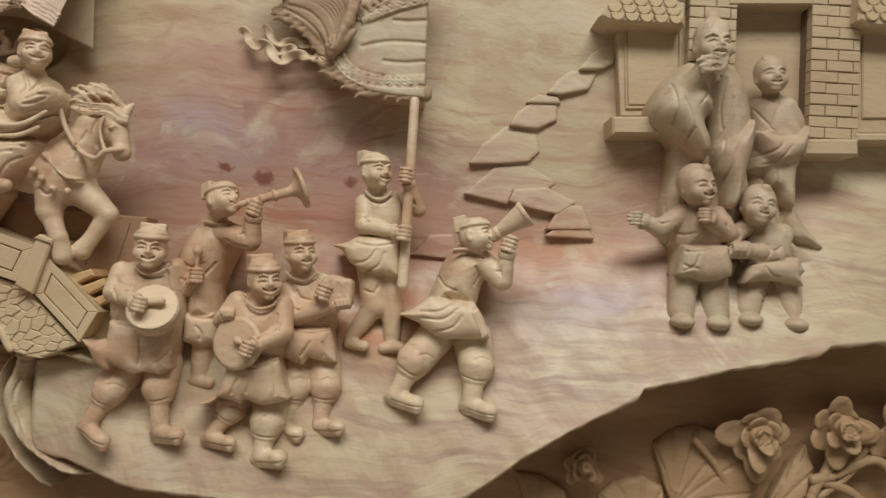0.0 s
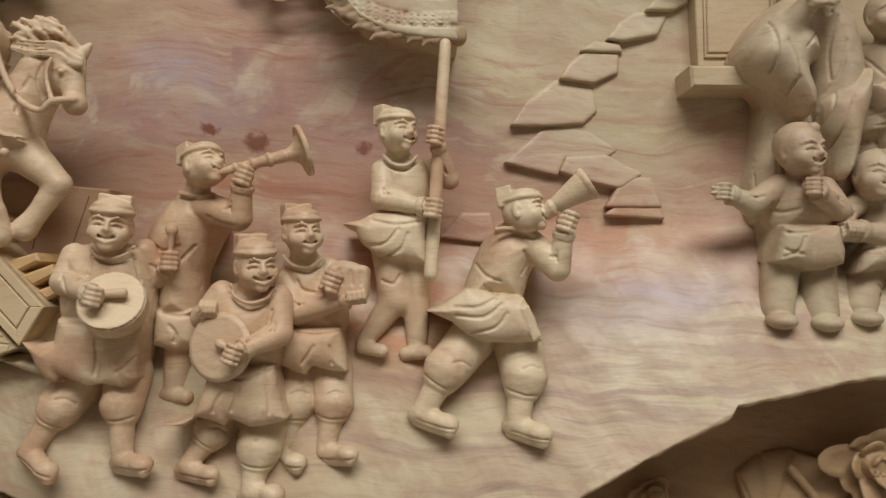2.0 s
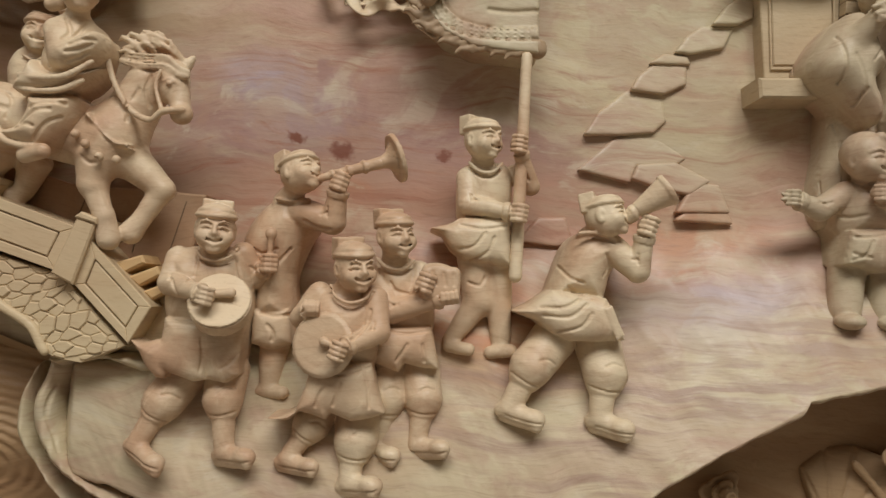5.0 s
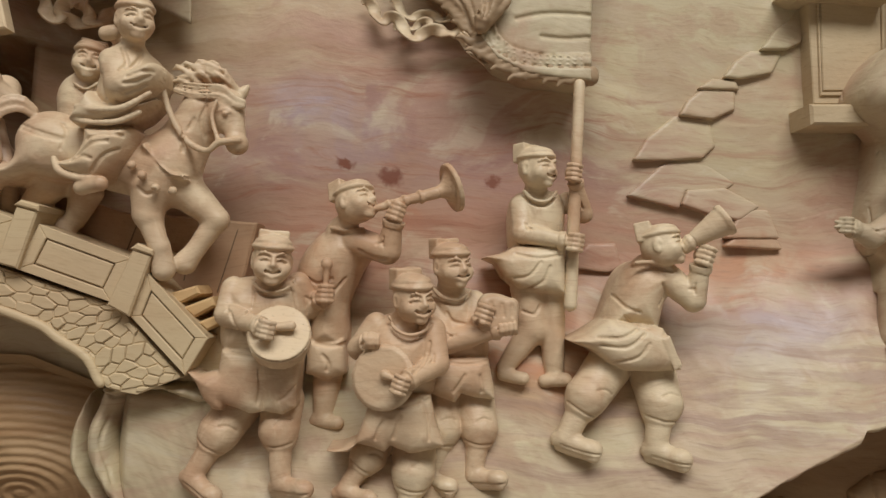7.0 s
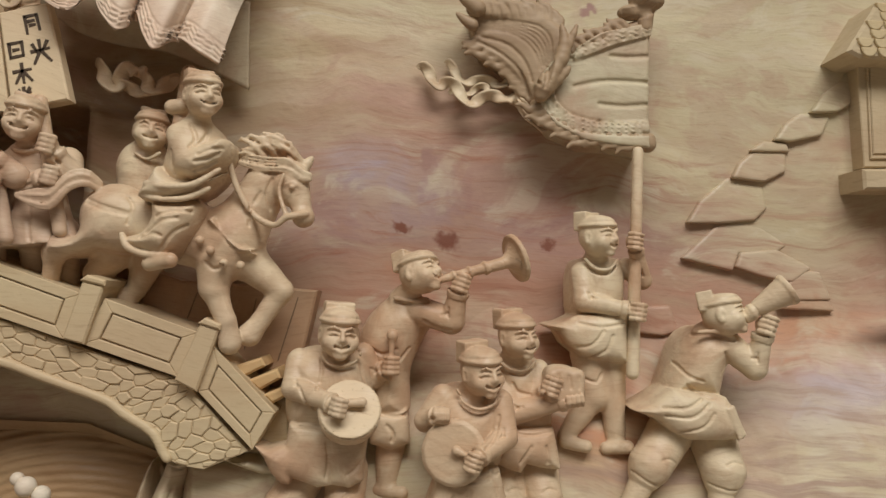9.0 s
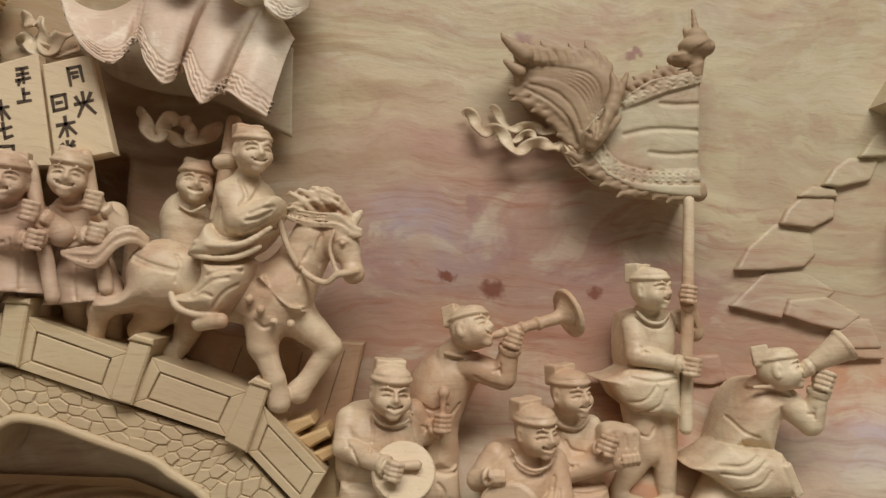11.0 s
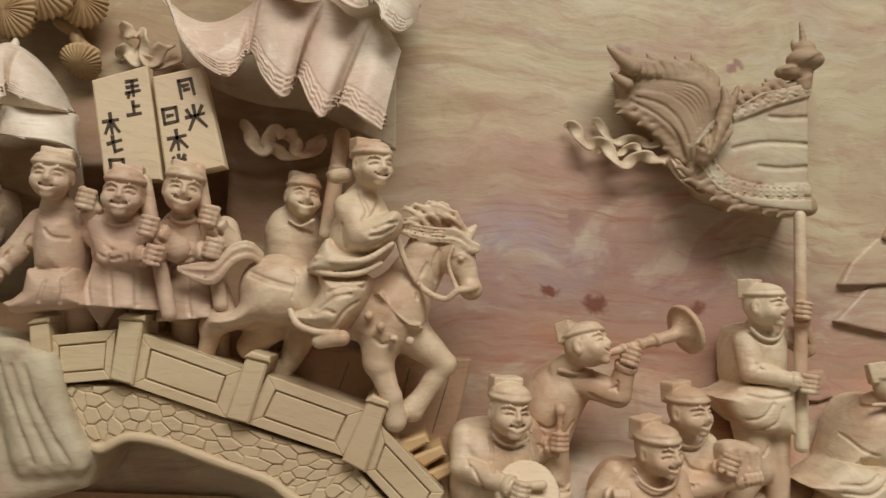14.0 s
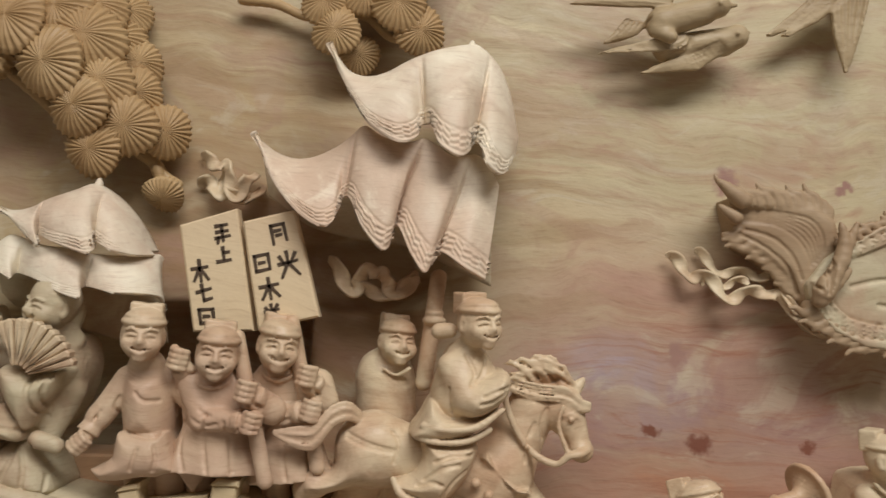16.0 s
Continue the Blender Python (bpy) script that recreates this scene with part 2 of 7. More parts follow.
W_INK = wood("ink_wood", (0.09, 0.06, 0.04), (0.07, 0.05, 0.03), (0.06, 0.04, 0.025), (0.07, 0.045, 0.03), chisel=0.2)


def plain(name, colour, rough, scale=30):
    m, nt, ln = nodes_of(name)
    pos = nt.new("ShaderNodeNewGeometry").outputs["Position"]
    n = noise_of(nt, ln, pos, scale, 5.0)
    a = tuple(c * 0.9 for c in colour)
    ln.new(mixed(nt, ln, n.outputs["Fac"], a, colour), nt["Principled BSDF"].inputs["Base Color"])
    nt["Principled BSDF"].inputs["Roughness"].default_value = rough
    return m


# ---- carving tools: places are (x, depth out of the slab, z) in millimetres ----
def arr(p):
    return np.array(p, float)


def spline(pts, n, closed=False):
    """A smooth curve of n points through pts."""
    p = arr(pts)
    m = len(p)
    out = []
    for s in np.linspace(0, m if closed else m - 1, n, endpoint=not closed):
        i = min(int(s), m - 1 if closed else m - 2)
        f = s - i
        q = [p[(i + j) % m] if closed else p[min(max(i + j, 0), m - 1)] for j in (-1, 0, 1, 2)]
        out.append(0.5 * (2 * q[1] + (q[2] - q[0]) * f + (2 * q[0] - 5 * q[1] + 4 * q[2] - q[3]) * f * f + (3 * q[1] - q[0] - 3 * q[2] + q[3]) * f ** 3))
    return arr(out)


def mesh_from(name, verts, quads, smooth=True):
    """A mesh from arrays of millimetre places and of quads."""
    v = np.asarray(verts, float)
    co = np.stack([v[:, 0], -v[:, 1], v[:, 2]], 1) / 1000
    q = np.asarray(quads, np.int32)
    me = bpy.data.meshes.new(name)
    me.vertices.add(len(co))
    me.vertices.foreach_set("co", co.astype(np.float32).ravel())
    me.loops.add(q.size)
    me.loops.foreach_set("vertex_index", q.ravel())
    me.polygons.add(len(q))
    me.polygons.foreach_set("loop_start", np.arange(0, q.size, q.shape[1], dtype=np.int32))
    me.update(calc_edges=True)
    me.polygons.foreach_set("use_smooth", np.full(len(q), smooth))
    me.validate()
    return me


class Carving:
    """A solid built of blended round forms, turned into one mesh."""

    def __init__(self, voxel=1.35):
        self.ops, self.lines, self.voxel, self.facet = [], [], voxel, 0.0

    def line(self, pts, r=1.2, proud=0.0, n=14):
        """A gouged line (or, if proud, a raised one) that follows the front of the finished form."""
        self.lines.append((spline(pts, n), max(1.2 * r, 1.05 * self.voxel), proud))

    def _add(self, lo, hi, f, k, cut):
        self.ops.append((arr(lo), arr(hi), f, k, cut))

    def limb(self, a, b, ra, rb=None, k=3.0, cut=False):
        a, b, rb = arr(a), arr(b), ra if rb is None else rb
        r = max(ra, rb)
        ab = b - a
        l2 = max(ab @ ab, 1e-6)

        def f(x, y, z):
            t = np.clip(((x - a[0]) * ab[0] + (y - a[1]) * ab[1] + (z - a[2]) * ab[2]) / l2, 0, 1)
            return np.sqrt((x - a[0] - t * ab[0]) ** 2 + (y - a[1] - t * ab[1]) ** 2 + (z - a[2] - t * ab[2]) ** 2) - (ra + (rb - ra) * t)
        self._add(np.minimum(a, b) - r, np.maximum(a, b) + r, f, k, cut)

    def tube(self, pts, ra, rb=None, k=1.5, n=12, cut=False):
        rb = ra if rb is None else rb
        c = spline(pts, n)
        for i in range(n - 1):
            self.limb(c[i], c[i + 1], ra + (rb - ra) * i / (n - 1), ra + (rb - ra) * (i + 1) / (n - 1), k, cut)

    def ball(self, c, r, k=3.0, turn=None, cut=False):
        c, r = arr(c), arr(r if isinstance(r, (tuple, list)) else (r, r, r))
        m = np.eye(3) if turn is None else arr(turn)

        def f(x, y, z):
            p = [(m[0][i] * (x - c[0]) + m[1][i] * (y - c[1]) + m[2][i] * (z - c[2])) for i in range(3)]
            k0 = np.sqrt(sum((p[i] / r[i]) ** 2 for i in range(3)))
            k1 = np.sqrt(sum((p[i] / r[i] ** 2) ** 2 for i in range(3)))
            return k0 * (k0 - 1) / np.maximum(k1, 1e-6)
        e = r.max() if turn is not None else r
        self._add(c - e, c + e, f, k, cut)

    def block(self, c, half, rnd=2.0, k=1.0, turn=None, cut=False):
        c, h = arr(c), arr(half) - rnd
        m = np.eye(3) if turn is None else arr(turn)

        def f(x, y, z):
            q = [np.abs(m[0][i] * (x - c[0]) + m[1][i] * (y - c[1]) + m[2][i] * (z - c[2])) - h[i] for i in range(3)]
            return np.sqrt(sum(np.maximum(v, 0) ** 2 for v in q)) + np.minimum(np.maximum(np.maximum(q[0], q[1]), q[2]), 0) - rnd
        e = np.linalg.norm(arr(half)) if turn is not None else arr(half)
        self._add(c - e, c + e, f, k, cut)

    def cone(self, a, b, ra, rb, flat=0.75, k=3.0, cut=False, waves=0, deep=0.0):
        """A skirt from a down to b, flattened in depth, with a cut-off hem and waves round it."""
        a, b = arr(a), arr(b)
        ab = b - a
        ln = np.linalg.norm(ab)
        u = ab / ln
        side = np.cross(u, (0, 1, 0) if abs(u[1]) < 0.95 else (1, 0, 0))
        side = side / np.linalg.norm(side)
        out = np.cross(side, u)

        def f(x, y, z):
            p = (x - a[0], y - a[1], z - a[2])
            t = (p[0] * u[0] + p[1] * u[1] + p[2] * u[2])
            s = p[0] * side[0] + p[1] * side[1] + p[2] * side[2]
            o = (p[0] * out[0] + p[1] * out[1] + p[2] * out[2]) / flat
            rad = np.sqrt(s * s + o * o)
            w = np.clip(t / ln, 0, 1)
            edge = ra + (rb - ra) * w
            if waves:
                edge = edge + deep * w * np.sin(waves * np.arctan2(o, s))
            return np.maximum((rad - edge) * 0.8, np.abs(t - ln / 2) - ln / 2)
        r = max(ra, rb) + deep
        self._add(np.minimum(a, b) - r, np.maximum(a, b) + r, f, k, cut)

    def plate(self, outline, d0, d1, rnd=1.5, k=1.0, cut=False, slope=(0, 0, 0, 0)):
        """A slab with an outline of (x, z) or (x, depth, z); slope: x, z of the middle, and depth gained to its right and upwards."""
        p = arr([(q[0], q[-1]) for q in outline])

        def f(x, y, z):
            xx, zz = np.broadcast_arrays(x[:, 0, :], z[:, 0, :])
            best = np.full(xx.shape, 1e9)
            inside = np.zeros(xx.shape, bool)
            for i in range(len(p)):
                a, b = p[i], p[(i + 1) % len(p)]
                ab = b - a
                t = np.clip(((xx - a[0]) * ab[0] + (zz - a[1]) * ab[1]) / max(ab @ ab, 1e-9), 0, 1)
                best = np.minimum(best, (xx - a[0] - t * ab[0]) ** 2 + (zz - a[1] - t * ab[1]) ** 2)
                if a[1] != b[1]:
                    inside ^= ((a[1] > zz) != (b[1] > zz)) & (xx < (b[0] - a[0]) * (zz - a[1]) / (b[1] - a[1]) + a[0])
            d2 = np.where(inside, -1, 1) * np.sqrt(best) + rnd
            top = d1 + (xx - slope[0]) * slope[2] + (zz - slope[1]) * slope[3]
            dy = np.maximum(y - top[:, None, :], d0 - y) + rnd
            dd = np.broadcast_to(d2[:, None, :], dy.shape)
            return np.sqrt(np.maximum(dd, 0) ** 2 + np.maximum(dy, 0) ** 2) + np.minimum(np.maximum(dd, dy), 0) - rnd
        ext = np.abs(p - arr(slope[:2])).max(0) @ np.abs(arr(slope[2:])) if any(slope[2:]) else 0
        self._add((p[:, 0].min(), d0, p[:, 1].min()), (p[:, 0].max(), d1 + ext, p[:, 1].max()), f, k, cut)

    def puff(self, outline, d0, d1, soft=14.0, k=3.0, smooth=True, cut=False, lip=0.45):
        """A cushion: an outline whose front swells from its rim at depth d0 to d1, over a distance soft."""
        p = arr([(q[0], 0, q[-1]) for q in outline])
        p = (spline(p, 5 * len(p), True) if smooth else p)[:, ::2]

        def f(x, y, z):
            xx, zz = np.broadcast_arrays(x[:, 0, :], z[:, 0, :])
            best = np.full(xx.shape, 1e9)
            inside = np.zeros(xx.shape, bool)
            for i in range(len(p)):
                a, b = p[i], p[(i + 1) % len(p)]
                ab = b - a
                t = np.clip(((xx - a[0]) * ab[0] + (zz - a[1]) * ab[1]) / max(ab @ ab, 1e-9), 0, 1)
                best = np.minimum(best, (xx - a[0] - t * ab[0]) ** 2 + (zz - a[1] - t * ab[1]) ** 2)
                if a[1] != b[1]:
                    inside ^= ((a[1] > zz) != (b[1] > zz)) & (xx < (b[0] - a[0]) * (zz - a[1]) / (b[1] - a[1]) + a[0])
            d2 = np.where(inside, -1, 1) * np.sqrt(best)
            w = np.clip(-d2 / soft, 0, 1)
            rim = d0 + (d1 - d0) * lip
            top = rim + (d1 - rim) * np.sqrt(1 - (1 - w) ** 2)
            return np.maximum(np.maximum(d2[:, None, :], (y - top[:, None, :]) * 0.75), d0 - y)
        self._add((p[:, 0].min(), d0, p[:, 1].min()), (p[:, 0].max(), d1, p[:, 1].max()), f, k, cut)

    def _press(self, F, ax, lo, h, n):
        depth = ax[1][:, None]
        for pts, r, proud in self.lines:
            front = []
            for p in pts:
                i, j = int(round((p[0] - lo[0]) / h)), int(round((p[2] - lo[2]) / h))
                if 0 <= i < n[0] and 0 <= j < n[2]:
                    col = np.nonzero(F[i, :, j] < 0)[0]
                    if len(col):
                        e = col[-1]
                        f0, f1 = F[i, e, j], F[i, min(e + 1, n[1] - 1), j]
                        front.append((p[0], ax[1][e] + h * min(max(f0 / min(f0 - f1, -1e-6), 0), 1) + proud, p[2]))
            if len(front) > 4:
                y = arr([q[1] for q in front])
                y[1:-1] = (y[:-2] + 2 * y[1:-1] + y[2:]) / 4
                front = [(q[0], w, q[2]) for q, w in zip(front, y)]
            tool = Carving(h)
            for a, b in zip(front[:-1], front[1:]):
                if abs(a[1] - b[1]) < 12:
                    tool.limb(a, b, r, r, 1.0 if proud else 0.7, not proud)
            for a, b, f, k, cut in tool.ops:
                i0 = np.clip(np.floor((a - k - 3 * h - lo) / h).astype(int), 0, n)
                i1 = np.clip(np.ceil((b + k + 3 * h - lo) / h).astype(int) + 1, 0, n)
                if (i1 <= i0).any():
                    continue
                d = f(*np.ix_(*[ax[i][i0[i]:i1[i]] for i in range(3)]))
                s = tuple(slice(i0[i], i1[i]) for i in range(3))
                e = F[s]
                if cut:
                    d = -d
                    w = np.clip(0.5 - 0.5 * (d - e) / k, 0, 1)
                    F[s] = d * (1 - w) + e * w + k * w * (1 - w)
                else:
                    w = np.clip(0.5 + 0.5 * (d - e) / k, 0, 1)
                    F[s] = d * (1 - w) + e * w - k * w * (1 - w)
        return F

    def mesh(self, name, back=-8.0):
        h = self.voxel
        adds = [o for o in self.ops if not o[4]]
        lo = np.min([o[0] for o in adds], 0) - 3 * h
        hi = np.max([o[1] for o in adds], 0) + 3 * h
        lo[1] = max(lo[1], back)
        n = np.ceil((hi - lo) / h).astype(int) + 1
        ax = [lo[i] + h * np.arange(n[i]) for i in range(3)]
        F = np.full(n, 50.0, np.float32)
        for a, b, f, k, cut in self.ops:
            i0 = np.clip(np.floor((a - k - 4 * h - lo) / h).astype(int), 0, n)
            i1 = np.clip(np.ceil((b + k + 4 * h - lo) / h).astype(int) + 1, 0, n)
            if (i1 <= i0).any():
                continue
            g = np.ix_(*[ax[i][i0[i]:i1[i]] for i in range(3)])
            d = f(*g)
            s = (slice(i0[0], i1[0]), slice(i0[1], i1[1]), slice(i0[2], i1[2]))
            e = F[s]
            if cut:
                d = -d
                w = np.clip(0.5 - 0.5 * (d - e) / k, 0, 1)
                F[s] = d * (1 - w) + e * w + k * w * (1 - w)
            else:
                w = np.clip(0.5 + 0.5 * (d - e) / k, 0, 1)
                F[s] = d * (1 - w) + e * w - k * w * (1 - w)
        if self.facet:
            rng = np.random.RandomState(int(abs(lo[0])) % 1000)
            for _ in range(7):
                w = rng.normal(0, 1, 3) * (0.16, 0.10, 0.13)
                x, y, z = np.ix_(*[ax[i] * w[i] for i in range(3)])
                F += (self.facet * np.sin(x + y + z + rng.uniform(0, 6))).astype(np.float32)
        F = self._press(F, ax, lo, h, n)
        for axis in range(3):
            for end in (0, -1):
                s = [slice(None)] * 3
                s[axis] = end
                F[tuple(s)] = np.maximum(F[tuple(s)], 0.3 * h)
        return nets(name, F, lo, h)


def nets(name, F, lo, h):
    """The zero surface of the field F as a smooth quad mesh."""
    S = F < 0
    n = arr(F.shape).astype(int)
    c = n - 1
    cnt = np.zeros(c, np.int8)
    for i in (0, 1):
        for j in (0, 1):
            for k in (0, 1):
                cnt += S[i:i + c[0], j:j + c[1], k:k + c[2]]
    mask = (cnt > 0) & (cnt < 8)
    cells = np.argwhere(mask)
    index = np.full(c, -1, np.int32)
    index[mask] = np.arange(len(cells), dtype=np.int32)
    acc, num = np.zeros((len(cells), 3)), np.zeros(len(cells))
    for axis in range(3):
        u, v = [a for a in range(3) if a != axis]
        for i in (0, 1):
            for j in (0, 1):
                o = np.zeros(3, int)
                o[u], o[v] = i, j
                p = cells + o
                q = p.copy()
                q[:, axis] += 1
                f0, f1 = F[p[:, 0], p[:, 1], p[:, 2]], F[q[:, 0], q[:, 1], q[:, 2]]
                hit = (f0 < 0) != (f1 < 0)
                t = np.where(hit, f0 / np.where(hit, f0 - f1, 1), 0)
                add = np.tile(o.astype(float), (len(cells), 1))
                add[:, axis] = t
                acc += np.where(hit[:, None], add, 0)
                num += hit
    verts = lo + h * (cells + acc / num[:, None])
    quads = []
    for axis in range(3):
        u, v = (axis + 1) % 3, (axis + 2) % 3
        a, b = [slice(None)] * 3, [slice(None)] * 3
        a[axis], b[axis] = slice(0, -1), slice(1, None)
        s0, s1 = S[tuple(a)], S[tuple(b)]
        for flip in (False, True):
            e = np.argwhere((s0 & ~s1) if not flip else (~s0 & s1))
            e = e[(e[:, u] > 0) & (e[:, v] > 0) & (e[:, u] < c[u]) & (e[:, v] < c[v])]
            ids = []
            for i, j in ((0, 0), (1, 0), (1, 1), (0, 1)):
                p = e.copy()
                p[:, u] -= i
                p[:, v] -= j
                ids.append(index[p[:, 0], p[:, 1], p[:, 2]])
            q = np.stack(ids if flip else ids[::-1], 1)
            quads.append(q)
    quads = np.concatenate(quads)
    quads = quads[(quads >= 0).all(1)]
    return mesh_from(name, verts, quads)


def thing(name, label, category, base=None, group="", kind=""):
    ob = new(name)
    if base is not None:
        ob.location = (base[0] / 1000, -base[1] / 1000, base[2] / 1000)
    return tagged(ob, label, category, group, kind)


def solid(name, me, material, label="", category="", parent=None, group="", kind=""):
    me.materials.append(material)
    ob = new(name, me)
    if parent is not None:
        ob.parent = parent
        at = parent.location if parent.parent is None else parent.parent.location
        ob.matrix_parent_inverse = Matrix.Translation(-at) if parent.parent is None else Matrix()
    return tagged(ob, label, category, group, kind)


def grid_mesh(name, P, material=None):
    """A sheet from an array of places, rows by columns."""
    r, c = P.shape[:2]
    i = np.arange(r * c).reshape(r, c)
    q = np.stack([i[:-1, :-1], i[:-1, 1:], i[1:, 1:], i[1:, :-1]], -1).reshape(-1, 4)
    return mesh_from(name, P.reshape(-1, 3), q)


def fbm(x, z, seed, octaves=4):
    """Soft value noise on arrays, about -1 to 1."""
    out, amp = np.zeros(np.broadcast(x, z).shape), 1.0
    for o in range(octaves):
        rng = np.random.RandomState(seed + o)
        for _ in range(6):
            a, b, ph = rng.normal(0, 1), rng.normal(0, 1), rng.uniform(0, 6.28)
            out = out + amp * np.sin((a * x + b * z) * 2 ** o + ph) / 6
        amp *= 0.5
    return out


def frame_of(yaw, pitch=0.0, roll=0.0):
    """Columns: right, out of the face, up; yaw turns the face to the right."""
    y, p, r = radians(yaw), radians(pitch), radians(roll)
    fwd = arr((math.sin(y) * math.cos(p), math.cos(y) * math.cos(p), math.sin(p)))
    right = np.cross(arr((0, 0, 1)), fwd)
    right = -right / np.linalg.norm(right)
    right = arr((math.cos(y), -math.sin(y), 0))
    up = np.cross(right, fwd)
    up = up if up[2] > 0 else -up
    right2 = right * math.cos(r) + up * math.sin(r)
    up2 = up * math.cos(r) - right * math.sin(r)
    return np.stack([right2, fwd, up2], 1)


# ---- the room round the carving ----
def room_box():
    wall_m = plain("wall_paint", (0.45, 0.42, 0.37), 0.8)
    floor_m = plain("floor_stone", (0.38, 0.33, 0.28), 0.35)

    def slab(name, lo, hi, mat):
        bm = bmesh.new()
        bmesh.ops.create_cube(bm, size=1)
        for v in bm.verts:
            v.co = [lo[i] + (v.co[i] + 0.5) * (hi[i] - lo[i]) for i in range(3)]
        me = bpy.data.meshes.new(name)
        bm.to_mesh(me)
        bm.free()
        me.materials.append(mat)
        tagged(new(name, me), "plain painted surface closing the showroom", name.split("_")[0], kind="structure")
    slab("floor", (-4, -5, -0.1), (4, 0.6, 0), floor_m)
    slab("ceiling", (-4, -5, 3.2), (4, 0.6, 3.3), wall_m)
    slab("wall_north", (-4, 0.45, 0), (4, 0.6, 3.2), wall_m)
    slab("wall_south", (-4, -5, 0), (4, -4.85, 3.2), wall_m)
    slab("wall_west", (-4, -4.85, 0), (-3.85, 0.45, 3.2), wall_m)
    slab("wall_east", (3.85, -4.85, 0), (4, 0.45, 3.2), wall_m)


room_box()

# ---- the slab and its rocky ledge ----
EDGE = arr([(-1400, 985), (-420, 985), (-330, 985), (-241, 954), (-211, 892), (-137, 873), (-108, 864), (15, 860), (142, 848), (216, 857),
            (261, 883), (306, 917), (353, 944), (391, 964), (423, 979), (430, 990), (520, 1014), (622, 1035), (634, 1045), (694, 1053), (760, 1030), (1000, 1060), (1500, 1080)])
LEFT_END, RIGHT_END = EDGE[3][0], 1450.0


def edge_z(x):
    return np.interp(x, EDGE[:, 0], EDGE[:, 1])


def slab_panel():
    x = np.linspace(-1350, 1450, 470)
    v = np.linspace(0, 1, 230)[:, None]
    lo = edge_z(x) + 22
    z = lo + v * (2150 - lo)
    X = np.broadcast_to(x, z.shape)
    d = 2.2 * fbm(X / 90, z / 70, 3) + 0.5 * fbm(X / 14, z / 9, 9, 2)
    hollow = np.clip((-352 - X) / 12, 0, 1) * np.clip((1318 + 0.1 * (X + 352) - z) / 14, 0, 1) * np.clip((z - 1105) / 20, 0, 1)
    d = d - 75 * hollow * hollow * (3 - 2 * hollow)
    d = d - 34 * np.clip(1.6 - 1.6 * ((X + 312) / 78) ** 2 - 1.6 * ((z - 1345) / 44) ** 2, 0, 1) * (1 - hollow)
    solid("wall_slab", grid_mesh("wall_slab", np.stack([X, d, z], -1)), W_PANEL, "thick polished slab of streaked cream and pink wood", "wood panel", kind="structure")
    v = np.linspace(0, 1, 80)[:, None]
    z = 300 + v * (lo + 3 - 300)
    X = np.broadcast_to(x, z.shape)
    d = -12 + 7 * fbm(X / 35, z / 28, 5) + 2.5 * fbm(X / 9, z / 12, 6, 3)
    d = d + (6 - d) * np.clip(1 - (lo - z) / 14, 0, 1)
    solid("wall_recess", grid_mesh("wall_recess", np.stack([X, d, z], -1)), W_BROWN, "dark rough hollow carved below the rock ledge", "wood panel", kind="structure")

    for name, lo, hi, label in (("wall_backing", (-1352, 86, 300), (1452, 200, 2152), "thick uncut back of the wooden slab"), ("trim_stand", (-1250, -60, 0), (1350, 240, 300), "dark wooden stand under the carved slab")):
        bm = bmesh.new()
        bmesh.ops.create_cube(bm, size=1)
        for v in bm.verts:
            v.co = [(lo[i] + (v.co[i] + 0.5) * (hi[i] - lo[i])) / 1000 for i in range(3)]
        bmesh.ops.bevel(bm, geom=bm.edges[:], offset=0.012, segments=2, affect="EDGES")
        me = bpy.data.meshes.new(name)
        bm.to_mesh(me)
        bm.free()
        solid(name, me, W_BROWN, label, "wood panel", kind="structure")


slab_panel()


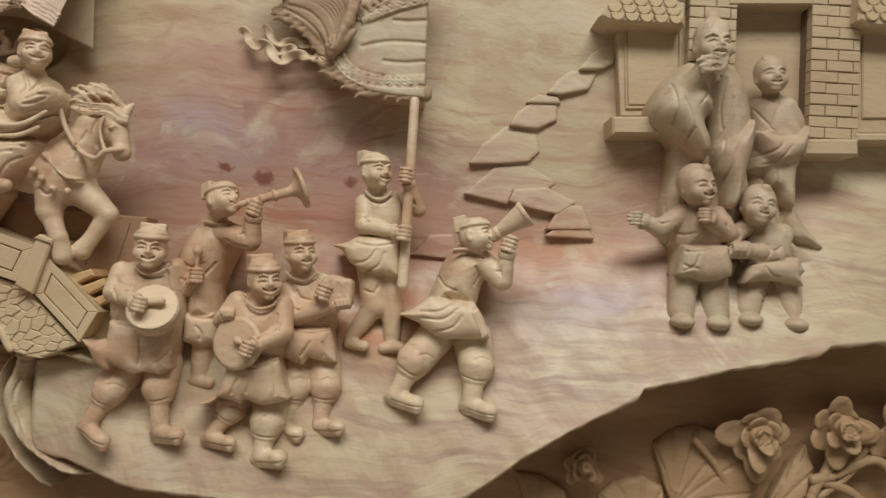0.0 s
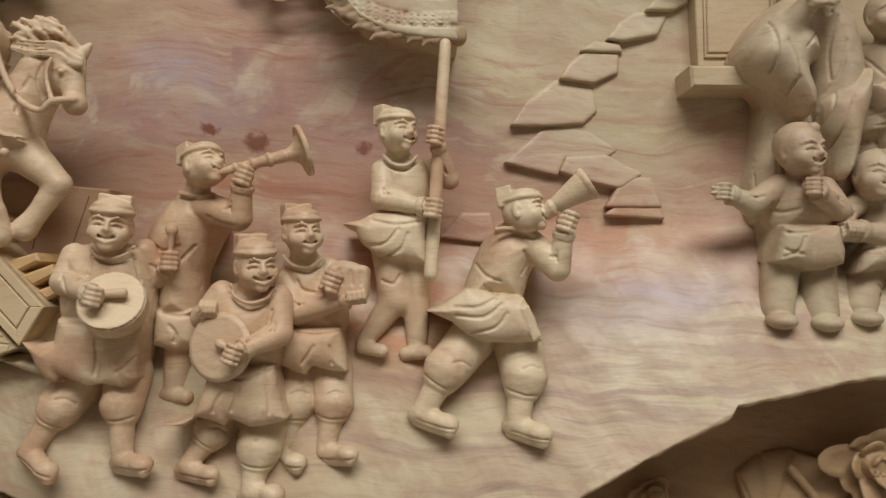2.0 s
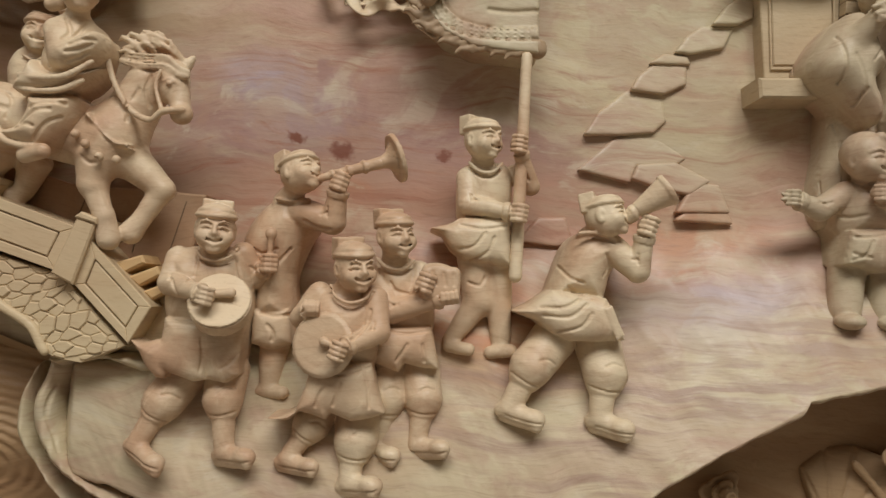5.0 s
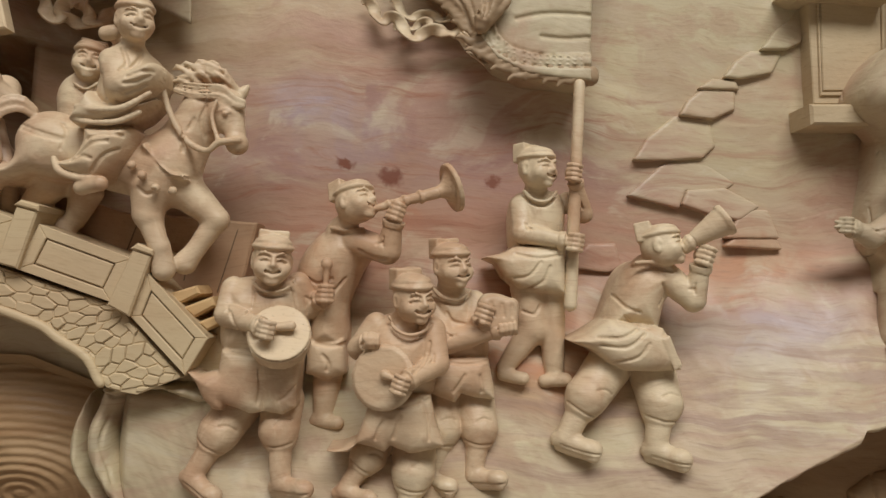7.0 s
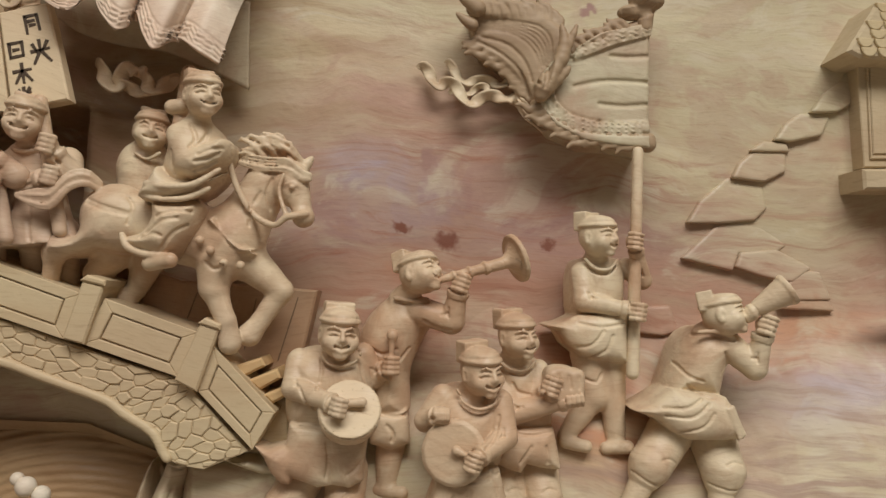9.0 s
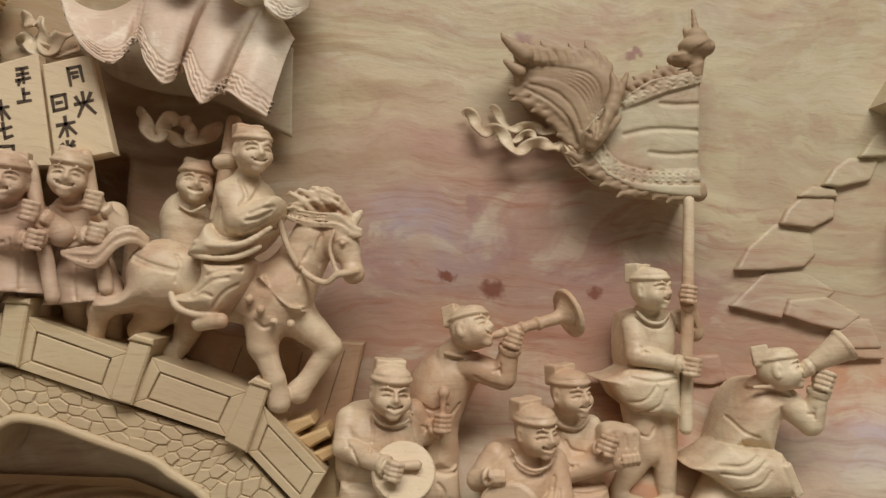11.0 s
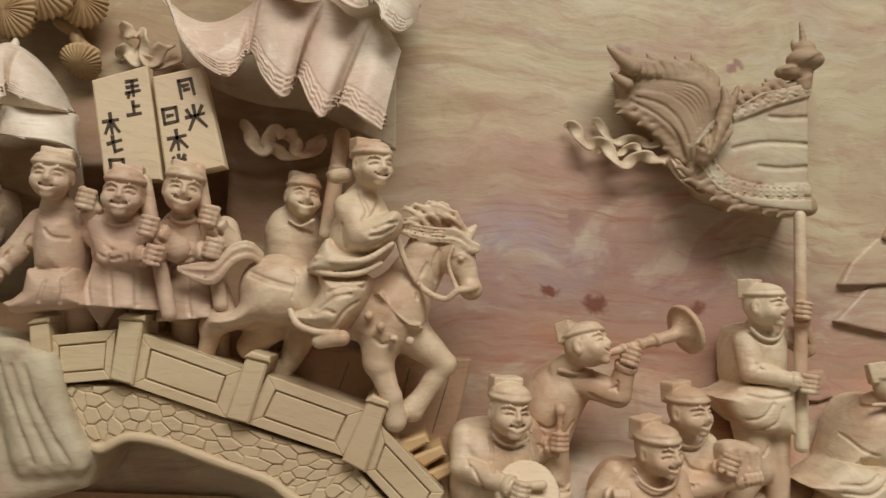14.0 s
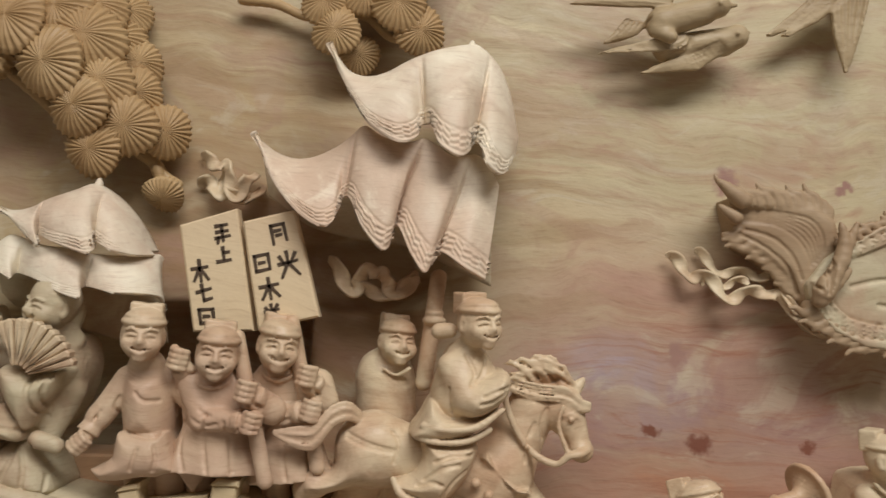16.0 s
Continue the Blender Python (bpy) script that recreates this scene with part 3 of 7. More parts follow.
def rock_ledge():
    x = np.linspace(LEFT_END, RIGHT_END, 800)
    e = edge_z(x)
    plateau = np.clip(((-107, 70, 955)[0] - x) / 40, 0, 1)
    plateau = plateau * plateau * (3 - 2 * plateau)
    top = (1 - plateau) * np.interp(x, (-200, -80, 60, 350, 900), (1090, 1100, 1190, 1190, 1330)) + plateau * np.interp(x, ((-241, 72, 984)[0], (-229, 72, 997)[0], (-194, 72, 1003)[0], (-162, 72, 1008)[0]), ((-241, 72, 984)[2], (-229, 72, 997)[2], (-194, 72, 1003)[2], (-162, 72, 1008)[2]))
    s = np.linspace(0, 1, 120)[:, None] ** 1.25
    wide = np.ones(31) / 31
    es = np.convolve(np.pad(e, 15, mode="edge"), wide, mode="valid")
    power = 1 - plateau
    z = e + s * (top - e)
    s = np.clip((z - es) / (top - es), 0, 1)
    fall = (1 - s) ** (np.interp(x, (200, 420), (1.05, 1.5)) * power + 0.001) * power * (1 - np.clip((s - 0.5) / 0.45, 0, 1) ** 2 * (3 - 2 * np.clip((s - 0.5) / 0.45, 0, 1))) + plateau * (1 - np.clip((s - 0.80) / 0.2, 0, 1) ** 2.2)
    X = np.broadcast_to(x, z.shape)
    height = np.interp(x, (LEFT_END, -170, -90, 0, 260, 400, 700, 1400), (56, 58, 84, 98, 96, 84, 72, 60))
    d = height * fall - 1.5 * s - 5 * np.clip(s - 0.9, 0, 1) / 0.1
    rough = np.clip(fall * 2.5, 0, 1)
    d = d + rough * (3.0 * fbm(X / 60, z / 60, 21) + 1.6 * fbm((X + 0.7 * z) / 12, (z - 0.3 * X) / 60, 23, 3))
    side = np.clip((x - LEFT_END) / 26, 0, 1) ** 0.5
    d = d * side - 10 * (1 - side)
    rows = [np.stack([X, d, z], -1)]
    under = []
    for t in np.linspace(0, 1, 14)[1:]:
        a = t * math.pi / 2
        under.append(np.stack([x, d[0] - (1 - math.cos(a)) * (d[0] + 34), e - 5 * math.sin(min(a * 4, math.pi / 2)) + 30 * max(t - 0.35, 0) + 1.5 * fbm(x / 7, t * 4 + 0 * x, 8)], -1))
    P = np.concatenate([arr(under[::-1]), rows[0]])
    solid("rock_ledge", grid_mesh("rock_ledge", P), W_LEDGE, "pale streaked wooden rock ledge under the carved procession", "rock", kind="structure")


rock_ledge()


def ledge_flank():
    """The broken left end of the ledge: a rolled flank, a rim of split rock and a shelf."""
    c = Carving(1.6)
    c.puff([(-239, 60, 992), (-249, 60, 973), (-256, 60, 947), (-252, 60, 922), (-233, 60, 894), (-211, 60, 875), (-181, 60, 860), (-152, 60, 864), (-187, 60, 881), (-214, 60, 904), (-226, 60, 934), (-227, 60, 963), (-220, 60, 983)], -10, 60, 15, 6)
    c.puff([(-242, 60, 987), (-238, 60, 993), (-207, 60, 1000), (-184, 60, 999), (-164, 60, 1002), (-136, 60, 992), (-131, 60, 979), (-156, 60, 980), (-186, 60, 990), (-211, 60, 988), (-228, 60, 982)], -10, 72, 9, 4, smooth=False)
    c.puff([(-260, 40, 984), (-273, 40, 953), (-275, 40, 923), (-252, 40, 884), (-224, 40, 855), (-203, 40, 841), (-226, 40, 875), (-249, 40, 909), (-255, 40, 944)], -20, 48, 13, 6)
    for q in ([(-221, 80, 966), (-224, 80, 942), (-216, 80, 914)], [(-233, 80, 965), (-237, 80, 941), (-225, 80, 909)], [(-215, 80, 924), (-192, 80, 924), (-163, 80, 922)], [(-208, 80, 900), (-189, 80, 888), (-169, 80, 879)], [(-211, 80, 990), (-197, 80, 995), (-174, 80, 995)]):
        c.line(q, 1.6)
    c.facet = 0.5
    solid("rock_flank", c.mesh("rock_flank", -20), W_LEDGE, "broken rounded flank of the wooden rock ledge", "rock", kind="structure")


ledge_flank()


# ---- figures ----
def add_head(c, at, r, yaw, pitch=0, roll=0, cap="cap", face=1.0):
    m = frame_of(yaw, pitch, roll)
    at = arr(at)

    def p(x, y, z):
        return at + m @ (arr((x, y, z)) * r)
    c.ball(p(0, -0.05, 0.12), (0.68 * r, 0.82 * r, 0.84 * r), 2, m)
    c.ball(p(0, 0.20, -0.32), (0.60 * r, 0.60 * r, 0.50 * r), 0.22 * r, m)
    for s in (-1, 1):
        c.ball(p(0.36 * s, 0.48, -0.22), 0.30 * r, 0.14 * r)
        c.ball(p(0.65 * s, -0.08, -0.02), (0.11 * r, 0.21 * r, 0.33 * r), 1, m)
        c.ball(p(0.76 * s, 0.03, -0.02), (0.08 * r, 0.10 * r, 0.20 * r), 0.6, m, cut=True)
        c.ball(p(0.29 * s, 0.83, 0.09), (0.22 * r, 0.14 * r, 0.085 * r), 0.8, m, cut=True)
        c.tube([p(0.09 * s, 0.74, 0.05), p(0.28 * s, 0.745, 0.12), p(0.48 * s, 0.60, 0.04)], 0.058 * r, k=0.4, n=6)
        c.tube([p(0.12 * s, 0.79, -0.02), p(0.28 * s, 0.78, 0.03), p(0.46 * s, 0.64, -0.03)], 0.036 * r, k=0.3, n=6, cut=True)
        c.tube([p(0.14 * s, 0.82, -0.16), p(0.30 * s, 0.78, -0.26), p(0.36 * s, 0.70, -0.42)], 0.026 * r, k=0.8, n=6, cut=True)
        c.tube([p(0.09 * s, 0.80, 0.22), p(0.30 * s, 0.77, 0.33), p(0.52 * s, 0.56, 0.24)], 0.035 * r, k=1.6, n=5)
        c.ball(p(0.10 * s, 0.84, -0.13), 0.085 * r, 0.8)
    c.limb(p(0, 0.78, 0.18), p(0, 0.91, -0.10), 0.07 * r, 0.115 * r, 1.2)
    c.ball(p(0, 0.54, -0.34), (0.40 * r, 0.33 * r, 0.27 * r), 0.18 * r, m)
    c.tube([p(-0.30, 0.70, -0.28), p(-0.14, 0.83, -0.39), p(0, 0.87, -0.42), p(0.14, 0.83, -0.39), p(0.30, 0.70, -0.28)], 0.068 * r, k=0.3, n=9, cut=True)
    c.tube([p(-0.17, 0.78, -0.47), p(0, 0.82, -0.53), p(0.17, 0.78, -0.47)], 0.06 * r, k=0.8, n=5)
    c.ball(p(0, 0.62, -0.68), (0.24 * r, 0.20 * r, 0.17 * r), 0.12 * r, m)
    if cap == "cap":
        c.ball(p(0, -0.04, 0.50), (0.76 * r, 0.92 * r, 0.23 * r), 0.6, m)
        c.ball(p(0, -0.02, 0.58), (0.69 * r, 0.84 * r, 0.40 * r), 0.8, m)
        c.block(p(0, -0.56, 0.72), (0.55 * r, 0.34 * r, 0.42 * r), 0.07 * r, 0.6, m)
        c.ball(p(0, -0.56, 1.47), (0.48 * r, 0.9 * r, 0.38 * r), 0.6, m, cut=True)
        c.tube([p(-0.72, 0.16, 0.64), p(-0.46, 0.62, 0.67), p(0, 0.83, 0.69), p(0.46, 0.62, 0.67), p(0.72, 0.16, 0.64)], 0.055 * r, k=0.3, n=9, cut=True)
    elif cap == "boy":
        c.ball(p(0.05, 0.55, 0.78), (0.22 * r, 0.2 * r, 0.2 * r), 2, m)
        c.ball(p(0, -0.1, 0.26), (0.76 * r, 0.88 * r, 0.82 * r), 2, m)
    elif cap == "elder":
        c.ball(p(0, -0.1, 0.40), (0.70 * r, 0.82 * r, 0.78 * r), 2, m)
        c.ball(p(0, -0.05, 1.22), 0.30 * r, 2)
        for i in range(-4, 5):
            c.tube([p(0.13 * i, 0.66 - 0.018 * i * i, 0.66), p(0.10 * i, 0.36, 1.0), p(0.02 * i, 0, 1.16)], 0.04 * r, k=1.2, n=5)
        for i in range(-3, 4):
            c.tube([p(0.11 * i, 0.66, -0.6), p(0.08 * i, 0.72, -1.05), p(0.03 * i, 0.62, -1.5)], 0.10 * r, 0.03 * r, k=1.2, n=5)
        for s in (-1, 1):
            c.tube([p(0.05 * s, 0.88, -0.28), p(0.30 * s, 0.78, -0.34), p(0.38 * s, 0.66, -0.62)], 0.07 * r, 0.04 * r, k=0.8, n=5)
    elif cap == "hair":
        c.ball(p(0, -0.12, 0.33), (0.74 * r, 0.86 * r, 0.82 * r), 2, m)
        for i in range(-3, 4):
            c.tube([p(0.12 * i, 0.62 - 0.014 * i * i, 0.56), p(0.135 * i, 0.2, 1.02), p(0.14 * i, -0.5, 0.85)], 0.05 * r, k=0.8, n=5)


def add_hand(c, at, r, toward=(0, 1, 0), along=(1, 0, 0)):
    """A closed hand: palm and four curled fingers laid across `along`."""
    at, t, a = arr(at), arr(toward), arr(along)
    c.ball(at, r, 2)
    for i in range(4):
        o = a * (i - 1.5) * r * 0.52
        side = np.cross(t, a)
        c.tube([at + o - side * r * 0.7 + t * r * 0.45, at + o + t * r * 1.05, at + o + side * r * 0.75 + t * r * 0.55], 0.27 * r, k=0.6, n=4)


def add_arm(c, sh, el, ha, r=10.0, hand=7.5, cuff=True, along=(0.3, 0, 1)):
    sh, el, ha = arr(sh), arr(el), arr(ha)
    c.limb(sh, el, r * 1.1, r * 0.98, 1.3)
    w = ha + (el - ha) / np.linalg.norm(el - ha) * hand * 1.2
    c.limb(el, w, r * 0.98, r * 0.66, 1.6)
    v = (w - el) / np.linalg.norm(w - el)
    up = (sh - el) / np.linalg.norm(sh - el)
    for f, g in ((0.35, 0.9), (0.9, 0.5)):
        c.line([el + up * r * f + arr((0, r, 0)) + v * r * 0.2, el + (up + v) * r * 0.45 + arr((0, r, 0)), el + v * r * g + arr((0, r, 0)) + up * r * 0.5], 0.9)
    if cuff:
        u = (w - el) / np.linalg.norm(w - el)
        c.cone(w - u * 4, w + u * 1.5, r * 0.80, r * 0.86, 1.0, 0.5)
    add_hand(c, ha, hand, along=along)


def add_leg(c, hip, knee, ankle, toe, r=15.0):
    """Puffed trousers gathered under the knee, a bound calf and a soft shoe with a sole."""
    hip, knee, ankle, toe = map(arr, (hip, knee, ankle, toe))
    u = (ankle - knee) / np.linalg.norm(ankle - knee)
    c.limb(hip, knee, r * 1.16, r * 1.04, 1.2)
    c.limb(knee, knee + u * r * 0.45, r * 1.04, r * 0.84, 2)
    c.limb(knee + u * 4, ankle, r * 0.66, r * 0.52, 0.8)
    f = toe - ankle
    heel = ankle - f * 0.22 - arr((0, 0, 4))
    c.limb(heel, toe, r * 0.44, r * 0.40, 2)
    c.limb(ankle, toe - f * 0.35, r * 0.46, r * 0.40, 3)
    c.ball(toe - f * 0.12 + arr((0, 0, 1.5)), (r * 0.58, r * 0.50, r * 0.42), 2)
    c.limb(heel - arr((0, 0, r * 0.34)), toe - arr((0, 0, r * 0.26)), r * 0.26, r * 0.30, 0.6)
    c.line([heel + arr((0, 0, -r * 0.16)), (heel + toe) / 2 + arr((0, 0, -r * 0.16)), toe + arr((r * 0.2, 0, -r * 0.08))], 0.7)
    side = np.cross(u, (0, 1, 0))
    k2 = knee + u * r * 0.62
    c.line([k2 + side * r * 0.8, k2 + u * 1.5, k2 - side * r * 0.8], 0.8)
    a = hip + (knee - hip) * 0.6
    c.line([a + side * r * 0.75, a + side * r * 0.3 - u * 1, a - side * r * 0.1 + u * 3], 0.8)


def add_torso(c, neck, chest, hips, r=26.0, flat=0.8, collar=True):
    neck, chest, hips = map(arr, (neck, chest, hips))
    c.limb(neck, chest, r * 0.36, r * 0.5, 4)
    turn = np.eye(3)
    c.ball(chest, (r * 1.02, r * flat, r * 1.05), 5)
    mid = (chest + hips) / 2
    c.ball(mid + arr((0, 2, 0)), (r * 0.98, r * flat, r * 1.1), 6)
    c.ball(hips, (r * 0.95, r * flat * 0.95, r * 0.8), 5)
    if collar:
        o = chest + (neck - chest) * 0.62
        for j, w in ((0, 1.0), (1, 1.28)):
            pts = [o + arr((math.sin(a) * r * 0.52 * w, math.cos(a) * r * 0.52 * w + 2, -math.cos(a) * r * 0.30 * w + 2)) for a in np.linspace(-1.9, 1.9, 7)]
            c.tube(pts, 1.5 if j == 0 else 1.0, k=0.8, n=14, cut=j == 1)


def statue(c, label, material=None, name="statue"):
    c.facet = 0.10
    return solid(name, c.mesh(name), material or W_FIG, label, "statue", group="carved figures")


def mid(a, b, f=0.5):
    return tuple(arr(a) * (1 - f) + arr(b) * f)


# the drummer with the small drum
c = Carving(1.05)
add_head(c, (-92, 90, 1109), 23.5, 14, -3, -2)
c.limb((-93, 84, 1096), (-97, 74, 1083), 9, 13, 3)
c.puff([(-118, 70, 1095), (-135, 70, 1086), (-137, 70, 1062), (-132, 70, 1028), (-96, 70, 1024), (-64, 70, 1031), (-62, 70, 1064), (-68, 70, 1088), (-82, 70, 1097)], 40, 95, 30, 4)
c.tube([(-107, 92, 1092), (-98, 95, 1084), (-87, 96, 1083), (-77, 94, 1087), (-73, 88, 1094)], 1.5, k=0.8, n=14)
c.line([q + arr((0, 0, -3.2)) for q in map(arr, [(-107, 92, 1092), (-98, 95, 1084), (-87, 96, 1083), (-77, 94, 1087), (-73, 88, 1094)])], 1.3)
add_arm(c, (-126, 74, 1083), (-128, 86, 1062), (-86, 124, 1054), 10.5, 7.5, along=(0.2, 0, 1))
add_arm(c, (-73, 66, 1090), (-60, 60, 1071), (-47, 76, 1084), 10.5, 8, along=(0, 0, 1))
c.limb((-47, 78, 1109), (-48, 76, 1072), 3.0, 2.2)
c.ball((-47, 78, 1110), 5)
c.puff([(-130, 72, 1033), (-132, 72, 1014), (-148, 72, 1010), (-159, 72, 1013), (-150, 72, 1003), (-143, 72, 990), (-134, 72, 982), (-127, 72, 981), (-125, 72, 987), (-103, 72, 980), (-92, 72, 982), (-93, 72, 1035)], 44, 95, 17, 2, smooth=False, lip=0.80)
c.puff([(-99, 72, 1032), (-93, 72, 982), (-77, 72, 980), (-65, 72, 987), (-66, 72, 997), (-63, 72, 1034)], 44, 93, 17, 2, smooth=False, lip=0.80)
add_leg(c, (-118, 54, 984), (-133, 66, 958), (-152, 70, 921), (-129, 84, 907), 17)
add_leg(c, (-82, 54, 988), (-81, 68, 963), (-75, 74, 920), (-52, 88, 918), 16.5)
for q in ([(-107, 98, 1092), (-105, 98, 1078), (-106, 98, 1064)], [(-76, 98, 1094), (-72, 98, 1080), (-68, 98, 1066)], [(-79, 98, 992), (-72, 98, 997), (-65, 98, 1006)], [(-97, 98, 1017), (-95, 98, 1003), (-96, 98, 989)], [(-121, 98, 1031), (-103, 98, 1029), (-88, 98, 1029)], [(-120, 98, 1063), (-115, 98, 1054), (-109, 98, 1047)]):
    c.line(q, 1.2)
statue(c, "carved drummer in a flat cap striding on the rock ledge")

# the trumpeter with raised horn
c = Carving(1.05)
add_head(c, (244, 80, 1140), 21.0, 66, 14, -6)
c.limb((241, 72, 1131), (237, 64, 1121), 10, 15, 4)
c.puff([(224, 60, 1126), (238, 60, 1130), (258, 60, 1127), (271, 60, 1113), (256, 60, 1093), (247, 60, 1064), (221, 60, 1067), (199, 60, 1066), (205, 60, 1092), (213, 60, 1113)], 24, 84, 26, 4)
add_arm(c, (252, 70, 1115), (275, 76, 1096), (279, 86, 1134), 11.5, 8.5)
c.puff([(199, 60, 1074), (182, 60, 1061), (167, 60, 1054), (188, 60, 1047), (202, 60, 1037), (217, 60, 1031), (246, 60, 1032), (265, 60, 1034), (257, 60, 1054), (247, 60, 1070), (225, 60, 1072)], 28, 93, 17, 2, smooth=False, lip=0.80)
c.plate([(243, 70, 1061), (250, 70, 1064), (262, 70, 1039), (255, 70, 1033)], 60, 93, 2, 1)
add_leg(c, (207, 54, 1030), (186, 68, 1005), (169, 70, 969), (191, 82, 961), 18)
add_leg(c, (248, 52, 1030), (253, 66, 1002), (248, 72, 964), (268, 86, 957), 18.5)
for q in ([(189, 95, 1059), (209, 95, 1060), (223, 95, 1068)], [(192, 95, 1052), (214, 95, 1052), (229, 95, 1064)], [(205, 95, 1038), (224, 95, 1044), (233, 95, 1056)], [(214, 95, 1078), (223, 95, 1072), (233, 95, 1068)], [(207, 95, 1096), (215, 95, 1086), (227, 95, 1082)], [(246, 95, 1108), (250, 95, 1098), (245, 95, 1089)]):
    c.line(q, 1.3)
c.tube([(221, 82, 1125), (234, 84, 1126), (253, 80, 1122)], 1.6, k=0.8, n=12)
c.line([q + arr((0, 0, -3.2)) for q in map(arr, [(221, 82, 1125), (234, 84, 1126), (253, 80, 1122)])], 1.3)
statue(c, "carved trumpeter leaning back on bent legs")

# the gong player
c = Carving(1.05)
add_head(c, (29, 100, 1083), 23.0, 30, -4, 6)
c.limb((26, 92, 1073), (23, 84, 1061), 10, 15, 4)
c.puff([(10, 80, 1069), (-5, 80, 1060), (-15, 80, 1040), (-9, 80, 1016), (-2, 80, 998), (24, 80, 996), (49, 80, 1002), (55, 80, 1024), (56, 80, 1053), (45, 80, 1068), (30, 80, 1066)], 48, 107, 30, 4)
c.tube([(10, 100, 1068), (15, 106, 1059), (27, 109, 1054), (40, 107, 1058), (46, 98, 1067)], 1.6, k=0.8, n=14)
c.line([q + arr((0, 0, -3.2)) for q in map(arr, [(10, 100, 1068), (15, 106, 1059), (27, 109, 1054), (40, 107, 1058), (46, 98, 1067)])], 1.3)
add_arm(c, (-1, 82, 1059), (-15, 84, 1039), (-3, 108, 1048), 10, 7, along=(1, 0, 0))
add_arm(c, (47, 92, 1058), (52, 102, 1031), (23, 130, 1016), 10.5, 7.5, along=(0.3, 0, 1))
c.puff([(-2, 80, 1003), (-6, 80, 982), (-13, 80, 962), (-24, 80, 957), (-35, 80, 955), (-25, 80, 954), (-17, 80, 955), (-10, 80, 962), (2, 80, 960), (13, 80, 956), (17, 80, 962), (33, 80, 956), (52, 80, 960), (62, 80, 964), (55, 80, 980), (48, 80, 1005)], 52, 111, 18, 2, smooth=False, lip=0.80)
add_leg(c, (7, 64, 964), (-2, 76, 947), (-20, 80, 918), (3, 92, 914), 15)
add_leg(c, (38, 66, 964), (37, 80, 935), (34, 86, 903), (56, 100, 903), 17.5)
for q in ([(24, 114, 988), (22, 114, 979), (19, 114, 969)], [(41, 114, 1003), (47, 114, 985), (49, 114, 969)], [(11, 114, 983), (7, 114, 976), (5, 114, 968)], [(45, 114, 1049), (42, 114, 1035), (33, 114, 1025)], [(5, 114, 998), (28, 114, 995), (50, 114, 1003)]):
    c.line(q, 1.3)
statue(c, "carved gong player with a short flared tunic")

# the man with the small box drum
c = Carving(1.05)
add_head(c, (61, 82, 1113), 22.0, 30, 0, 5)
c.limb((59, 74, 1102), (62, 62, 1089), 9, 14, 4)
c.puff([(47, 58, 1094), (41, 58, 1080), (47, 58, 1052), (53, 58, 1028), (75, 58, 1026), (97, 58, 1030), (98, 58, 1055), (88, 58, 1085), (79, 58, 1095)], 24, 82, 26, 4)
c.tube([(46, 78, 1093), (55, 82, 1086), (69, 83, 1085), (78, 80, 1093)], 1.5, k=0.8, n=12)
c.line([q + arr((0, 0, -3.2)) for q in map(arr, [(46, 78, 1093), (55, 82, 1086), (69, 83, 1085), (78, 80, 1093)])], 1.3)
add_arm(c, (83, 66, 1084), (83, 76, 1061), (89, 96, 1074), 9, 8, along=(0.3, 0, 1))
add_arm(c, (49, 66, 1070), (60, 80, 1048), (110, 92, 1064), 11, 7.5, along=(1, 0, 0.2))
c.puff([(54, 58, 1035), (46, 58, 1017), (42, 58, 1005), (57, 58, 1000), (70, 58, 996), (75, 58, 1004), (88, 58, 1001), (105, 58, 1000), (102, 58, 1015), (97, 58, 1037)], 28, 87, 17, 2, smooth=False, lip=0.80)
add_leg(c, (60, 48, 1000), (61, 62, 970), (54, 66, 929), (69, 82, 924), 16.5)
add_leg(c, (88, 50, 1000), (93, 64, 972), (90, 70, 934), (112, 86, 934), 16)
for q in ([(77, 88, 1021), (73, 88, 1014), (68, 88, 1006)], [(90, 88, 1021), (92, 88, 1012), (92, 88, 1006)], [(56, 88, 1033), (76, 88, 1030), (96, 88, 1034)], [(59, 88, 1073), (64, 88, 1066), (75, 88, 1064)]):
    c.line(q, 1.2)
statue(c, "carved musician in a cap holding a small box drum")

# the horn player behind
c = Carving(1.05)
add_head(c, (-26, 74, 1163), 22.0, 56, 20, -8)
c.limb((-32, 62, 1150), (-38, 52, 1139), 10, 15, 4)
c.puff([(-39, 48, 1147), (-58, 48, 1138), (-73, 48, 1119), (-79, 48, 1097), (-68, 48, 1071), (-61, 48, 1036), (-30, 48, 1037), (-30, 48, 1076), (-18, 48, 1108), (-12, 48, 1121), (-21, 48, 1140)], 14, 70, 26, 4)
c.tube([(-47, 66, 1142), (-33, 70, 1140), (-18, 66, 1143)], 1.5, k=0.8, n=12)
c.line([q + arr((0, 0, -3.2)) for q in map(arr, [(-47, 66, 1142), (-33, 70, 1140), (-18, 66, 1143)])], 1.3)
add_arm(c, (-25, 60, 1132), (4, 68, 1124), (10, 80, 1158), 12, 8)
c.puff([(-63, 42, 1043), (-63, 42, 1012), (-44, 42, 1007), (-26, 42, 1014), (-31, 42, 1045)], 10, 67, 16, 2, smooth=False, lip=0.80)
c.limb((-44, 42, 1016), (-46, 44, 973), 14, 10)
c.limb((-53, 46, 969), (-32, 56, 970), 6, 6, 4)
